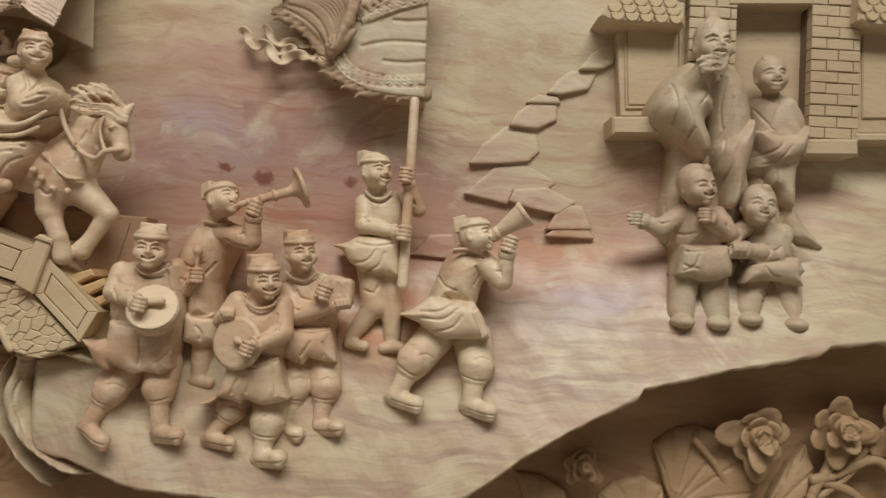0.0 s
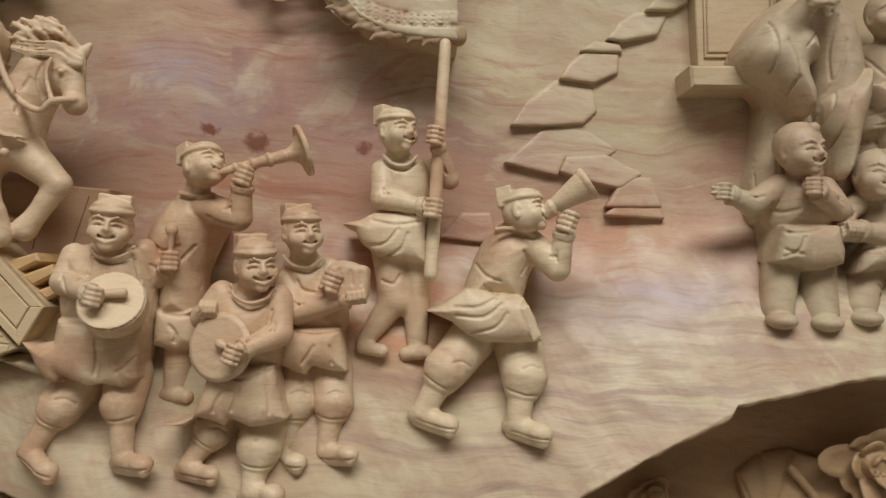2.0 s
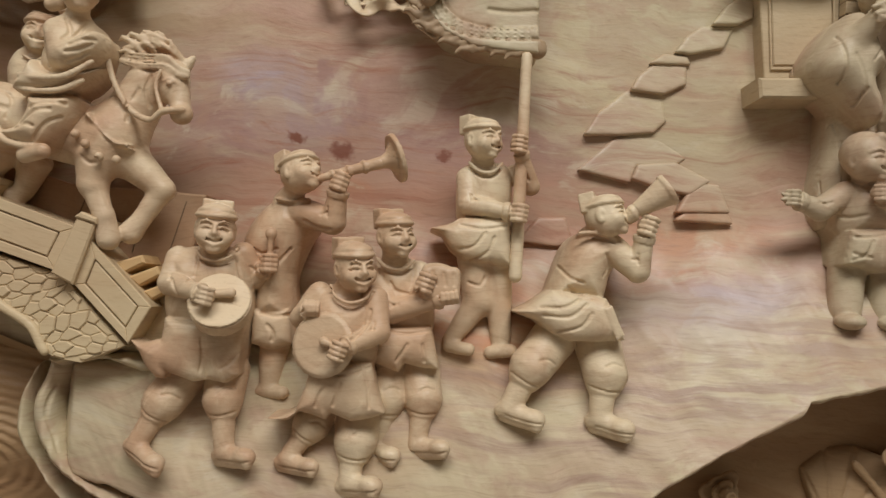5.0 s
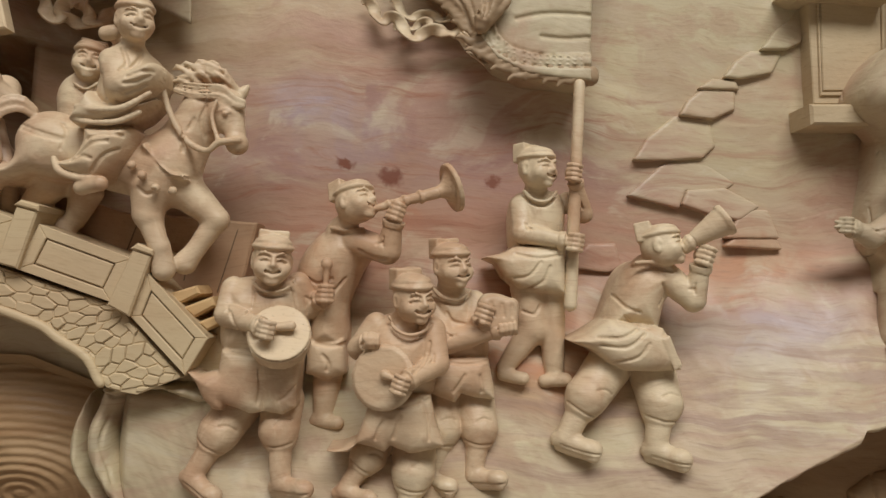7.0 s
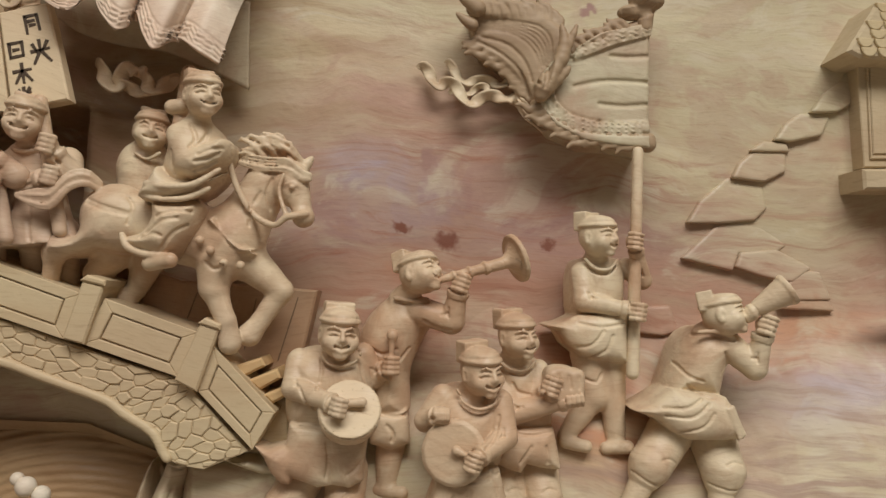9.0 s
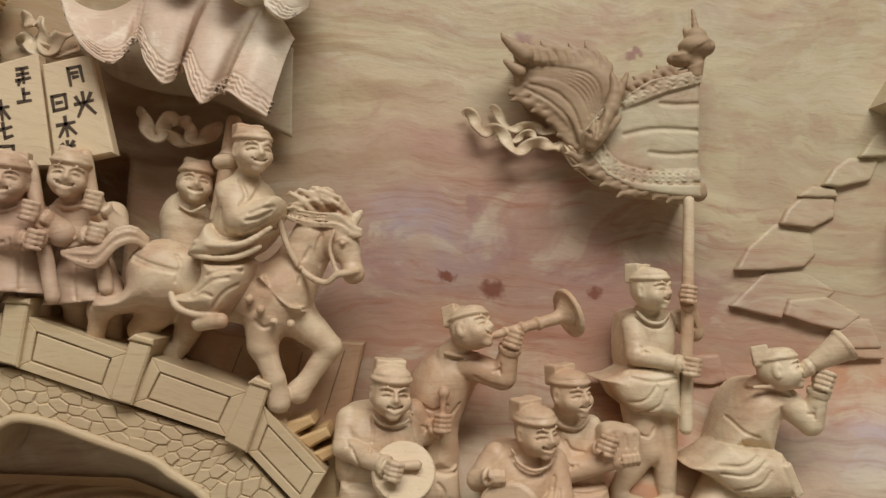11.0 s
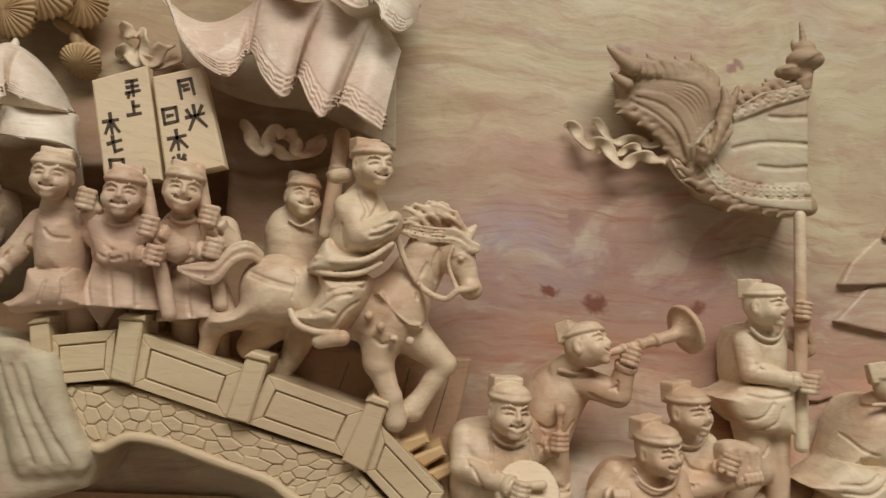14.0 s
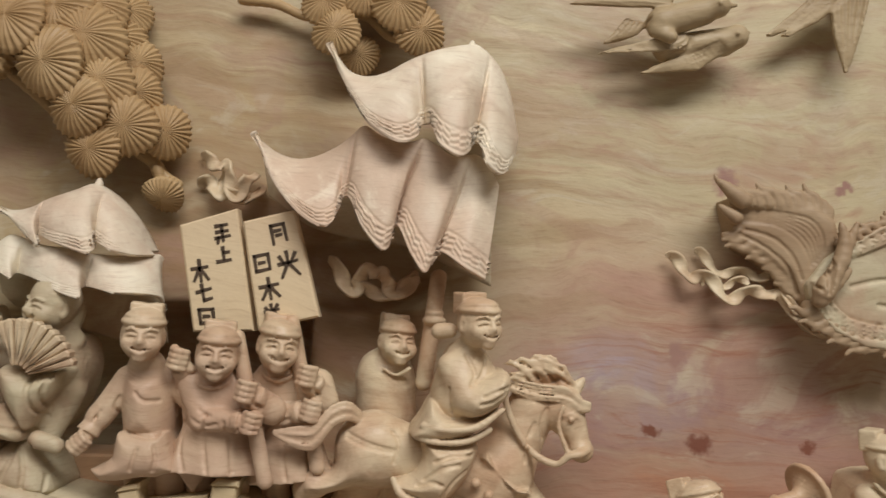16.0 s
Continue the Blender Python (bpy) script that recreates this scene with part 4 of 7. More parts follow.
for q in ([(-55, 72, 1040), (-40, 72, 1038), (-26, 72, 1041)], [(-65, 72, 1096), (-55, 72, 1092), (-43, 72, 1097)], [(-51, 72, 1082), (-42, 72, 1085), (-32, 72, 1098)], [(-20, 72, 1123), (-9, 72, 1118), (3, 72, 1116)], [(-48, 72, 1030), (-42, 72, 1023), (-43, 72, 1016)]):
    c.line(q, 1.4)
statue(c, "carved horn player with head thrown back")

# the standard bearer
c = Carving(1.05)
add_head(c, (133, 64, 1205), 21.0, 42, 2, 2)
c.limb((134, 56, 1193), (136, 46, 1182), 9, 13, 4)
c.puff([(127, 44, 1188), (116, 44, 1181), (114, 44, 1155), (119, 44, 1131), (139, 44, 1129), (162, 44, 1134), (165, 44, 1169), (160, 44, 1186), (147, 44, 1190)], 12, 66, 24, 4)
c.tube([(123, 62, 1185), (132, 66, 1177), (144, 67, 1177), (152, 62, 1186)], 1.4, k=0.8, n=12)
c.line([q + arr((0, 0, -3.2)) for q in map(arr, [(123, 62, 1185), (132, 66, 1177), (144, 67, 1177), (152, 62, 1186)])], 1.3)
add_arm(c, (123, 52, 1172), (124, 62, 1147), (168, 74, 1140), 10, 8, along=(0.1, 0, 1))
add_arm(c, (167, 40, 1180), (181, 46, 1169), (166, 66, 1203), 9, 8, along=(0.1, 0, 1))
c.puff([(118, 44, 1135), (106, 44, 1128), (90, 44, 1124), (102, 44, 1119), (110, 44, 1107), (122, 44, 1098), (142, 44, 1095), (164, 44, 1094), (163, 44, 1138)], 14, 73, 16, 2, smooth=False, lip=0.80)
c.limb((134, 42, 1098), (140, 44, 1062), 17, 15, 4)
c.limb((140, 44, 1062), (116, 46, 1025), 13, 8, 4)
c.limb((114, 50, 1019), (131, 56, 1017), 6, 6, 3)
c.limb((154, 42, 1097), (161, 44, 1022), 15, 9, 4)
c.limb((151, 50, 1015), (169, 56, 1018), 6, 6, 3)
for q in ([(117, 76, 1106), (130, 76, 1109), (140, 76, 1122)], [(126, 76, 1096), (142, 76, 1104), (148, 76, 1118)], [(117, 76, 1128), (137, 76, 1125), (158, 76, 1129)], [(128, 70, 1077), (138, 70, 1075), (143, 70, 1083)]):
    c.line(q, 1.2)
statue(c, "carved standard bearer gripping the flagpole")

# the old man with the beard
c = Carving(1.25)
add_head(c, (495, 64, 1364), 27, 4, 0, 0, "elder")
c.limb((501, 54, 1351), (506, 48, 1337), 12, 16, 4)
c.puff([(470, 34, 1267), (466, 34, 1225), (466, 34, 1148), (555, 34, 1153), (551, 34, 1256), (507, 34, 1266)], -6, 44, 26, 4)
c.puff([(479, 46, 1348), (501, 46, 1355), (523, 46, 1352), (541, 46, 1330), (550, 46, 1289), (544, 46, 1250), (526, 46, 1234), (506, 46, 1237), (496, 46, 1295)], 4, 72, 30, 4)
c.puff([(473, 50, 1348), (491, 50, 1326), (501, 50, 1297), (492, 50, 1283), (499, 50, 1263), (498, 50, 1245), (486, 50, 1239), (474, 50, 1250), (457, 50, 1267), (439, 50, 1280), (434, 50, 1299), (449, 50, 1328)], 8, 84, 24, 2, lip=0.55)
c.puff([(506, 50, 1256), (525, 50, 1273), (546, 50, 1289), (548, 50, 1264), (541, 50, 1233), (535, 50, 1200), (526, 50, 1186), (517, 50, 1190), (515, 50, 1213), (507, 50, 1232)], 6, 80, 18, 2, lip=0.6)
c.limb((469, 76, 1318), (475, 88, 1330), 12, 9, 3)
add_hand(c, (478, 90, 1335), 8.5, along=(0.2, 0, 1))
for k in range(3):
    c.tube([(469, 96, 1338), (481, 98, 1343), (492, 92, 1343)] if k == 0 else [(471, 97, 1332), (484, 98, 1336), (495, 92, 1337)] if k == 1 else [(474, 96, 1326), (486, 97, 1329), (494, 92, 1330)], 2.6, 1.8, k=0.6, n=7)
for q in ([(504, 90, 1336), (493, 90, 1316), (479, 90, 1296)], [(511, 90, 1329), (507, 90, 1304), (510, 90, 1274)], [(519, 90, 1308), (517, 90, 1284), (507, 90, 1262)], [(435, 95, 1305), (432, 95, 1283), (444, 95, 1266)], [(449, 95, 1318), (454, 95, 1288), (451, 95, 1260)], [(462, 95, 1300), (472, 95, 1274), (467, 95, 1245)], [(474, 95, 1270), (470, 95, 1253), (473, 95, 1237)],
          [(513, 90, 1262), (507, 90, 1237), (506, 90, 1207)], [(523, 90, 1257), (517, 90, 1232), (513, 90, 1196)], [(499, 90, 1243), (496, 90, 1225), (503, 90, 1195)], [(495, 80, 1232), (490, 80, 1214), (494, 80, 1165)], [(463, 80, 1237), (463, 80, 1212), (462, 80, 1164)], [(475, 80, 1231), (476, 80, 1207), (476, 80, 1164)]):
    c.line(q, 1.1)
statue(c, "carved bearded elder in a wide-sleeved robe stroking his beard", W_GREY)

# the attendant
c = Carving(1.25)
add_head(c, (571, 44, 1340), 23, -4, 0, 3, "hair")
c.limb((577, 32, 1326), (582, 26, 1315), 9, 15, 4)
c.puff([(567, 24, 1323), (558, 24, 1311), (558, 24, 1271), (557, 24, 1232), (608, 24, 1235), (620, 24, 1287), (610, 24, 1314), (597, 24, 1326)], -6, 52, 24, 4)
c.puff([(556, 30, 1278), (579, 30, 1275), (601, 30, 1279), (616, 30, 1289), (615, 30, 1265), (605, 30, 1248), (584, 30, 1239), (565, 30, 1247)], -2, 62, 16, 2, lip=0.6)
c.puff([(570, 26, 1248), (604, 26, 1251), (607, 26, 1221), (606, 26, 1194), (594, 26, 1197), (585, 26, 1213), (575, 26, 1219)], -4, 48, 12, 2, lip=0.65)
c.puff([(558, 16, 1246), (577, 16, 1241), (594, 16, 1209), (604, 16, 1163), (563, 16, 1161)], -8, 34, 18, 3)
c.puff([(602, 16, 1216), (615, 16, 1192), (629, 16, 1171), (646, 16, 1155), (641, 16, 1149), (623, 16, 1155), (604, 16, 1159), (597, 16, 1182)], -8, 36, 12, 2, lip=0.65)
c.puff([(603, 14, 1167), (622, 14, 1151), (640, 14, 1144), (658, 14, 1133), (637, 14, 1128), (618, 14, 1124), (606, 14, 1137)], -8, 30, 10, 2, lip=0.65)
for q in ([(556, 60, 1313), (563, 60, 1296), (573, 60, 1280)], [(580, 60, 1315), (575, 60, 1297), (569, 60, 1280)], [(585, 70, 1270), (574, 70, 1256), (557, 70, 1250)], [(590, 70, 1261), (578, 70, 1245), (562, 70, 1240)], [(566, 60, 1236), (573, 60, 1221), (578, 60, 1198)], [(580, 60, 1238), (581, 60, 1222), (585, 60, 1197)], [(594, 50, 1186), (603, 50, 1167), (617, 50, 1154)], [(586, 50, 1185), (595, 50, 1167), (604, 50, 1155)], [(557, 50, 1222), (563, 50, 1203), (565, 50, 1171)], [(598, 50, 1142), (611, 50, 1135), (624, 50, 1130)], [(550, 60, 1295), (549, 60, 1286), (553, 60, 1275)]):
    c.line(q, 1.0)
statue(c, "carved attendant with short hair and a crossed robe", W_GREY)

# two boys
c = Carving(1.1)
add_head(c, (483, 66, 1208), 24.5, 22, -2, 6, "boy")
c.limb((488, 54, 1193), (493, 46, 1182), 10, 15, 4)
c.puff([(479, 44, 1191), (468, 44, 1173), (471, 44, 1141), (496, 44, 1139), (521, 44, 1144), (524, 44, 1175), (508, 44, 1192)], 8, 70, 24, 4)
add_arm(c, (475, 48, 1179), (450, 50, 1163), (421, 54, 1171), 11, 7.5, along=(0, 0, 1))
for k in range(3):
    c.limb((422, 58, 1172), (411, 58, 1174) if k == 0 else (411, 58, 1169) if k == 1 else (415, 58, 1165), 2.6, 1.8, 0.6)
add_arm(c, (514, 50, 1179), (521, 62, 1161), (487, 80, 1176), 11, 7.5, along=(0, 0, 1))
c.puff([(472, 44, 1144), (469, 44, 1127), (467, 44, 1112), (482, 44, 1110), (497, 44, 1106), (511, 44, 1108), (526, 44, 1113), (527, 44, 1125), (521, 44, 1147)], 10, 74, 16, 2, smooth=False, lip=0.8)
for s, q in (((484, 38, 1117), (478, 44, 1071)), ((515, 38, 1115), (518, 44, 1071))):
    c.limb(s, q, 17, 15, 1.5)
    c.ball(arr(q) + (-2, 14, -10), (13, 15, 7.5), 2)
for q in ([(457, 90, 1140), (479, 90, 1137), (503, 90, 1142)], [(463, 90, 1133), (473, 90, 1122), (486, 90, 1119)], [(487, 90, 1134), (482, 90, 1122), (471, 90, 1116)], [(456, 90, 1103), (463, 90, 1091), (461, 90, 1079)], [(498, 90, 1102), (494, 90, 1090), (500, 90, 1078)], [(465, 90, 1163), (472, 90, 1156), (484, 90, 1158)]):
    c.line(q, 1.4)
statue(c, "carved small boy pointing aside beside a playmate", W_GREY)

c = Carving(1.1)
add_head(c, (553, 62, 1190), 24.5, -4, 4, -8, "boy")
c.limb((562, 50, 1175), (569, 42, 1165), 10, 14, 4)
c.puff([(556, 40, 1172), (545, 40, 1148), (553, 40, 1126), (578, 40, 1126), (601, 40, 1132), (596, 40, 1164), (583, 40, 1174)], 6, 66, 22, 4)
add_arm(c, (589, 44, 1163), (576, 56, 1139), (529, 70, 1143), 12, 7, along=(1, 0, 0))
add_arm(c, (546, 48, 1169), (529, 58, 1156), (527, 64, 1139), 9, 7, along=(1, 0, 0))
c.puff([(549, 40, 1134), (543, 40, 1120), (541, 40, 1106), (564, 40, 1111), (586, 40, 1110), (608, 40, 1106), (604, 40, 1117), (609, 40, 1123), (601, 40, 1138)], 8, 70, 16, 2, smooth=False, lip=0.8)
for s, q in (((563, 34, 1111), (554, 42, 1076)), ((598, 34, 1110), (604, 42, 1073))):
    c.limb(s, q, 17, 15, 1.5)
    c.ball(arr(q) + (-2, 14, -9), (13, 15, 7.5), 2)
c.puff([(610, 30, 1085), (622, 30, 1075), (635, 30, 1072), (621, 30, 1066), (609, 30, 1068)], 4, 52, 8, 2, lip=0.6)
for q in ([(529, 90, 1131), (552, 90, 1128), (576, 90, 1133)], [(561, 90, 1126), (569, 90, 1117), (577, 90, 1115)], [(563, 90, 1150), (566, 90, 1142), (560, 90, 1131)], [(565, 90, 1097), (575, 90, 1091), (583, 90, 1095)], [(567, 90, 1088), (576, 90, 1082), (584, 90, 1086)], [(528, 90, 1101), (535, 90, 1092), (533, 90, 1083)]):
    c.line(q, 1.3)
statue(c, "carved laughing boy with folded arms", W_GREY)

# the rider and his horse
c = Carving(1.2)
c.ball((-291, 74, 1199), (29, 27, 30), 8)
c.limb((-281, 72, 1197), (-198, 72, 1182), 25, 27, 10)
c.ball((-189, 76, 1181), (25, 25, 30), 8)
c.limb((-187, 72, 1192), (-163, 72, 1237), 25, 19, 12)
c.limb((-163, 72, 1237), (-144, 74, 1247), 19, 14, 6)
c.ball((-142, 84, 1237), (15, 13, 16), 5)
c.limb((-138, 84, 1240), (-128, 90, 1208), 12, 8, 5)
c.ball((-128, 91, 1207), (9.5, 9, 9), 3)
c.ball((-140, 84, 1229), (12, 11, 13), 4)
c.ball((-138, 98, 1231), 2.6, 1)
c.tube([(-144, 96, 1233), (-138, 97, 1235), (-133, 96, 1232)], 1.6, k=1, n=6)
c.ball((-128, 101, 1205), 2.2, 1, cut=True)
c.tube([(-136, 97, 1200), (-132, 99, 1197), (-126, 96, 1200)], 1.2, k=0.8, n=6, cut=True)
for q in ([(-143, 84, 1246), (-143, 84, 1254), (-145, 84, 1260)], [(-132, 78, 1251), (-128, 78, 1257), (-125, 78, 1261)]):
    c.tube(q, 5, 1.2, k=2, n=6)
c.puff([(-304, 74, 1211), (-281, 74, 1207), (-283, 74, 1178), (-302, 74, 1170), (-326, 74, 1163), (-342, 74, 1166), (-340, 74, 1177), (-322, 74, 1182), (-314, 74, 1196)], 50, 100, 18, 6)
c.limb((-333, 80, 1172), (-341, 74, 1166), 12, 10, 4)
c.limb((-339, 76, 1168), (-347, 64, 1136), 9, 7, 4)
c.limb((-296, 60, 1167), (-312, 54, 1150), 15, 11, 6)
c.limb((-312, 54, 1150), (-285, 50, 1125), 10, 8, 4)
c.limb((-269, 50, 1163), (-279, 48, 1137), 14, 9, 6)
c.limb((-200, 82, 1165), (-201, 84, 1144), 19, 13, 6)
c.limb((-201, 84, 1144), (-189, 86, 1116), 11, 8, 4)
c.limb((-189, 84, 1116), (-185, 82, 1097), 8.5, 10, 3)
c.limb((-170, 72, 1163), (-147, 70, 1144), 16, 11, 6)
c.limb((-147, 70, 1142), (-163, 70, 1116), 10.5, 7.5, 4)
c.limb((-163, 70, 1116), (-171, 70, 1104), 8, 10.5, 3)
MANE = spline([(-167, 84, 1252), (-160, 84, 1257), (-152, 84, 1261), (-143, 84, 1261), (-136, 84, 1256)], 22)
for i, p in enumerate(MANE):
    lift = 8 + 8 * math.sin(i * 1.9) ** 2
    c.tube([p + arr((6, -8, -5)), p + arr((-4, 3 * math.sin(i), lift * 0.6)), p + arr((-13 - 4 * math.sin(i * 2.3), 4, lift + 3 * math.sin(i * 1.3))), p + arr((-24, 2 * math.cos(i * 3), lift * 0.8 + 6 * math.sin(i * 2.1)))], 2.8, 0.9, k=0.6, n=8)
for j in range(5):
    o = arr((0, 0.8 * math.sin(j * 2.1), (j - 2) * 2.6))
    c.tube([arr(q) + o * w for q, w in zip([(-124, 94, 1241), (-131, 96, 1242), (-142, 96, 1249), (-157, 94, 1250), (-169, 90, 1251), (-187, 84, 1255)], (0.4, 0.7, 1.0, 1.0, 1.1, 0.8))], 2.0, 1.0, k=0.6, n=14)
for j in range(7):
    o = arr((0, 1.0 * math.sin(j * 2.0), (j - 3) * 2.5))
    c.tube([arr(q) + o * w for q, w in zip([(-301, 88, 1224), (-310, 96, 1230), (-322, 101, 1225), (-333, 103, 1211), (-347, 103, 1210), (-364, 100, 1212)], (0.5, 0.8, 1.0, 1.15, 0.9, 0.2))], 2.3, 1.1, k=0.6, n=14)
c.tube([(-191, 98, 1248), (-182, 98, 1225), (-168, 98, 1206), (-150, 102, 1198), (-140, 104, 1205), (-125, 100, 1209)], 2.6, k=0.8, n=22)
c.tube([(-145, 100, 1241), (-148, 100, 1227), (-140, 103, 1205)], 1.8, k=0.8, n=10)
c.tube([(-140, 104, 1205), (-131, 105, 1207), (-124, 98, 1209)], 2.4, k=0.8, n=8)
c.puff([(-208, 92, 1200), (-195, 92, 1184), (-179, 92, 1173), (-165, 92, 1172), (-167, 92, 1178), (-177, 92, 1180), (-191, 92, 1191), (-201, 92, 1205)], 70, 106, 6, 1, smooth=False)
c.line([(-203, 108, 1198), (-190, 108, 1184), (-177, 108, 1175), (-166, 108, 1175)], 0.9)
c.line([(-309, 104, 1213), (-292, 104, 1207), (-271, 102, 1202)], 1.3)
c.line([(-310, 104, 1210), (-292, 104, 1204), (-270, 102, 1200)], 1.3)
c.line([(-275, 104, 1216), (-269, 104, 1207), (-272, 104, 1193)], 1.2)
for q in ((-210, 104, 1182), (-200, 106, 1174), (-189, 104, 1164), (-176, 100, 1163)):
    c.ball(q, 4, 1)
for q in ([(-156, 100, 1238), (-160, 100, 1226), (-157, 100, 1212)], [(-205, 104, 1164), (-198, 104, 1159), (-189, 104, 1162)], [(-165, 98, 1226), (-171, 98, 1212), (-172, 98, 1197)]):
    c.line(q, 1.4)
statue(c, "carved walking horse with flying mane and bridle", name="horse_statue")

c = Carving(1.05)
add_head(c, (-214, 110, 1301), 21, 34, -2, 2)
c.limb((-218, 100, 1287), (-221, 96, 1278), 9, 13, 4)
c.puff([(-232, 94, 1284), (-243, 94, 1261), (-246, 94, 1237), (-231, 94, 1223), (-205, 94, 1228), (-193, 94, 1249), (-199, 94, 1269), (-210, 94, 1282)], 70, 118, 24, 5)
c.puff([(-223, 112, 1251), (-207, 112, 1262), (-193, 112, 1267), (-187, 112, 1260), (-190, 112, 1247), (-203, 112, 1235), (-218, 112, 1231), (-225, 112, 1241)], 80, 132, 13, 4)
c.limb((-232, 104, 1268), (-220, 116, 1246), 11, 12, 5)
c.puff([(-246, 98, 1243), (-255, 98, 1230), (-262, 98, 1218), (-259, 98, 1213), (-243, 98, 1211), (-224, 98, 1214), (-207, 98, 1222), (-193, 98, 1240), (-205, 98, 1234), (-231, 98, 1232)], 70, 122, 10, 3)
c.tube([(-252, 118, 1225), (-235, 122, 1223), (-213, 122, 1226), (-194, 120, 1239)], 2.4, k=1.2, n=16)
c.tube([(-257, 114, 1216), (-240, 118, 1213), (-219, 118, 1215), (-202, 116, 1224)], 2.2, k=1.2, n=16)
c.puff([(-251, 100, 1213), (-229, 100, 1215), (-211, 100, 1214), (-209, 100, 1201), (-218, 100, 1181), (-232, 100, 1165), (-251, 100, 1166), (-267, 100, 1173), (-274, 100, 1181), (-259, 100, 1187), (-252, 100, 1199)], 66, 124, 22, 5)
c.tube([(-272, 108, 1183), (-265, 112, 1173), (-251, 114, 1168), (-238, 114, 1168)], 2.4, k=1.5, n=12)
c.limb((-247, 108, 1161), (-229, 116, 1164), 7, 6, 2)
c.limb((-249, 108, 1159), (-227, 116, 1162), 3.5, 3.5, 1)
c.limb((-243, 96, 1294), (-235, 98, 1295), 6, 6, 2)
for q in ([(-222, 128, 1278), (-215, 128, 1265), (-218, 128, 1256)], [(-207, 128, 1276), (-209, 128, 1265), (-214, 128, 1258)], [(-209, 136, 1249), (-200, 136, 1253), (-190, 136, 1256)], [(-211, 136, 1243), (-201, 136, 1246), (-192, 136, 1252)], [(-212, 136, 1236), (-203, 136, 1240), (-196, 136, 1245)], [(-242, 128, 1199), (-229, 128, 1204), (-215, 128, 1204)], [(-250, 128, 1185), (-237, 128, 1195), (-224, 128, 1198)], [(-236, 128, 1173), (-227, 128, 1186), (-218, 128, 1193)], [(-254, 128, 1181), (-245, 128, 1185), (-236, 128, 1183)], [(-234, 124, 1253), (-234, 124, 1244), (-231, 124, 1235)]):
    c.line(q, 1.4)
statue(c, "carved mandarin rider in a cap with folded sleeves")

# the bearers behind the horse
def bearer(head, yaw, roll, chest, hips, hem, arms, label, r=24.5, flare=None, mat=None):
    c = Carving()
    add_head(c, arr(head) - (0, 0, 2), 22, yaw, -3, roll)
    add_torso(c, mid(head, chest, 0.45), chest, hips, r)
    for a in arms:
        add_arm(c, *a, 11, 8, along=(0.2, 0, 1))
    c.cone(mid(chest, hips, 0.75), hem, r * 0.98, r * 1.5, 0.62, 3, waves=6, deep=2.5)
    if flare:
        c.cone(*flare, 14, 22, 0.4, 5)
    for s in (-1, 1):
        c.limb(arr(hem) + (s * 14, -14, 15), arr(hem) + (s * 12, -32, -60), 12, 11, 4)
    h = arr(hem)
    w = arr(mid(chest, hips, 0.82))
    c.line([w + (-r * 0.95, 0, 3), w + (-r * 0.4, 0, -1), w + (r * 0.4, 0, -1), w + (r * 0.95, 0, 3)], 1.1)
    c.line([w + (-r * 0.6, 0, 9), w + (-r * 0.1, 0, 4), w + (r * 0.3, 0, 6)], 1.0)
    for s in (-0.7, -0.1, 0.5):
        c.line([h + (s * 26, 24, 42), h + (s * 32, 27, 22), h + (s * 30 + 4, 28, 3)], 1.3)
    return statue(c, label, mat)


bearer((-409, 104, 1271), 12, -3, (-414, 84, 1238), (-410, 84, 1207), (-412, 84, 1179),
       (((-430, 88, 1246), (-416, 100, 1220), (-378, 112, 1221)), ((-399, 84, 1245), (-367, 96, 1228), (-384, 112, 1244))),
       "carved bearer hugging the pole of a placard", flare=((-425, 80, 1188), (-438, 80, 1179)))
bearer((-366, 92, 1278), 18, -6, (-366, 70, 1243), (-359, 70, 1210), (-355, 70, 1172),
       (((-336, 72, 1247), (-329, 82, 1235), (-342, 98, 1256)), ((-381, 72, 1243), (-362, 84, 1221), (-337, 98, 1230))),
       "carved bearer behind the horse's tail with a placard pole", r=23)
c = Carving(1.15)
add_head(c, (-466, 102, 1280), 21.5, 14, -3, -2)
c.limb((-468, 92, 1267), (-468, 84, 1257), 9, 14, 4)
c.puff([(-480, 82, 1256), (-486, 82, 1243), (-485, 82, 1217), (-479, 82, 1199), (-464, 82, 1197), (-446, 82, 1202), (-443, 82, 1228), (-447, 82, 1249), (-458, 82, 1257)], 44, 106, 24, 4)
add_arm(c, (-480, 84, 1245), (-498, 90, 1217), (-507, 98, 1199), 10, 7.5, along=(0.7, 0, 0.7))
add_arm(c, (-450, 78, 1247), (-433, 84, 1233), (-439, 98, 1264), 9.5, 8, along=(0.2, 0, 1))
c.limb((-443, 98, 1272), (-429, 98, 1256), 3, 3, 1)
c.puff([(-481, 82, 1207), (-483, 82, 1189), (-491, 82, 1182), (-499, 82, 1179), (-490, 82, 1171), (-478, 82, 1171), (-464, 82, 1174), (-450, 82, 1175), (-435, 82, 1180), (-440, 82, 1193), (-445, 82, 1208)], 50, 110, 16, 2, smooth=False, lip=0.75)
for a, b in (((-473, 66, 1174), (-469, 60, 1139)), ((-451, 66, 1175), (-446, 60, 1140))):
    c.limb(a, b, 13, 12, 2)
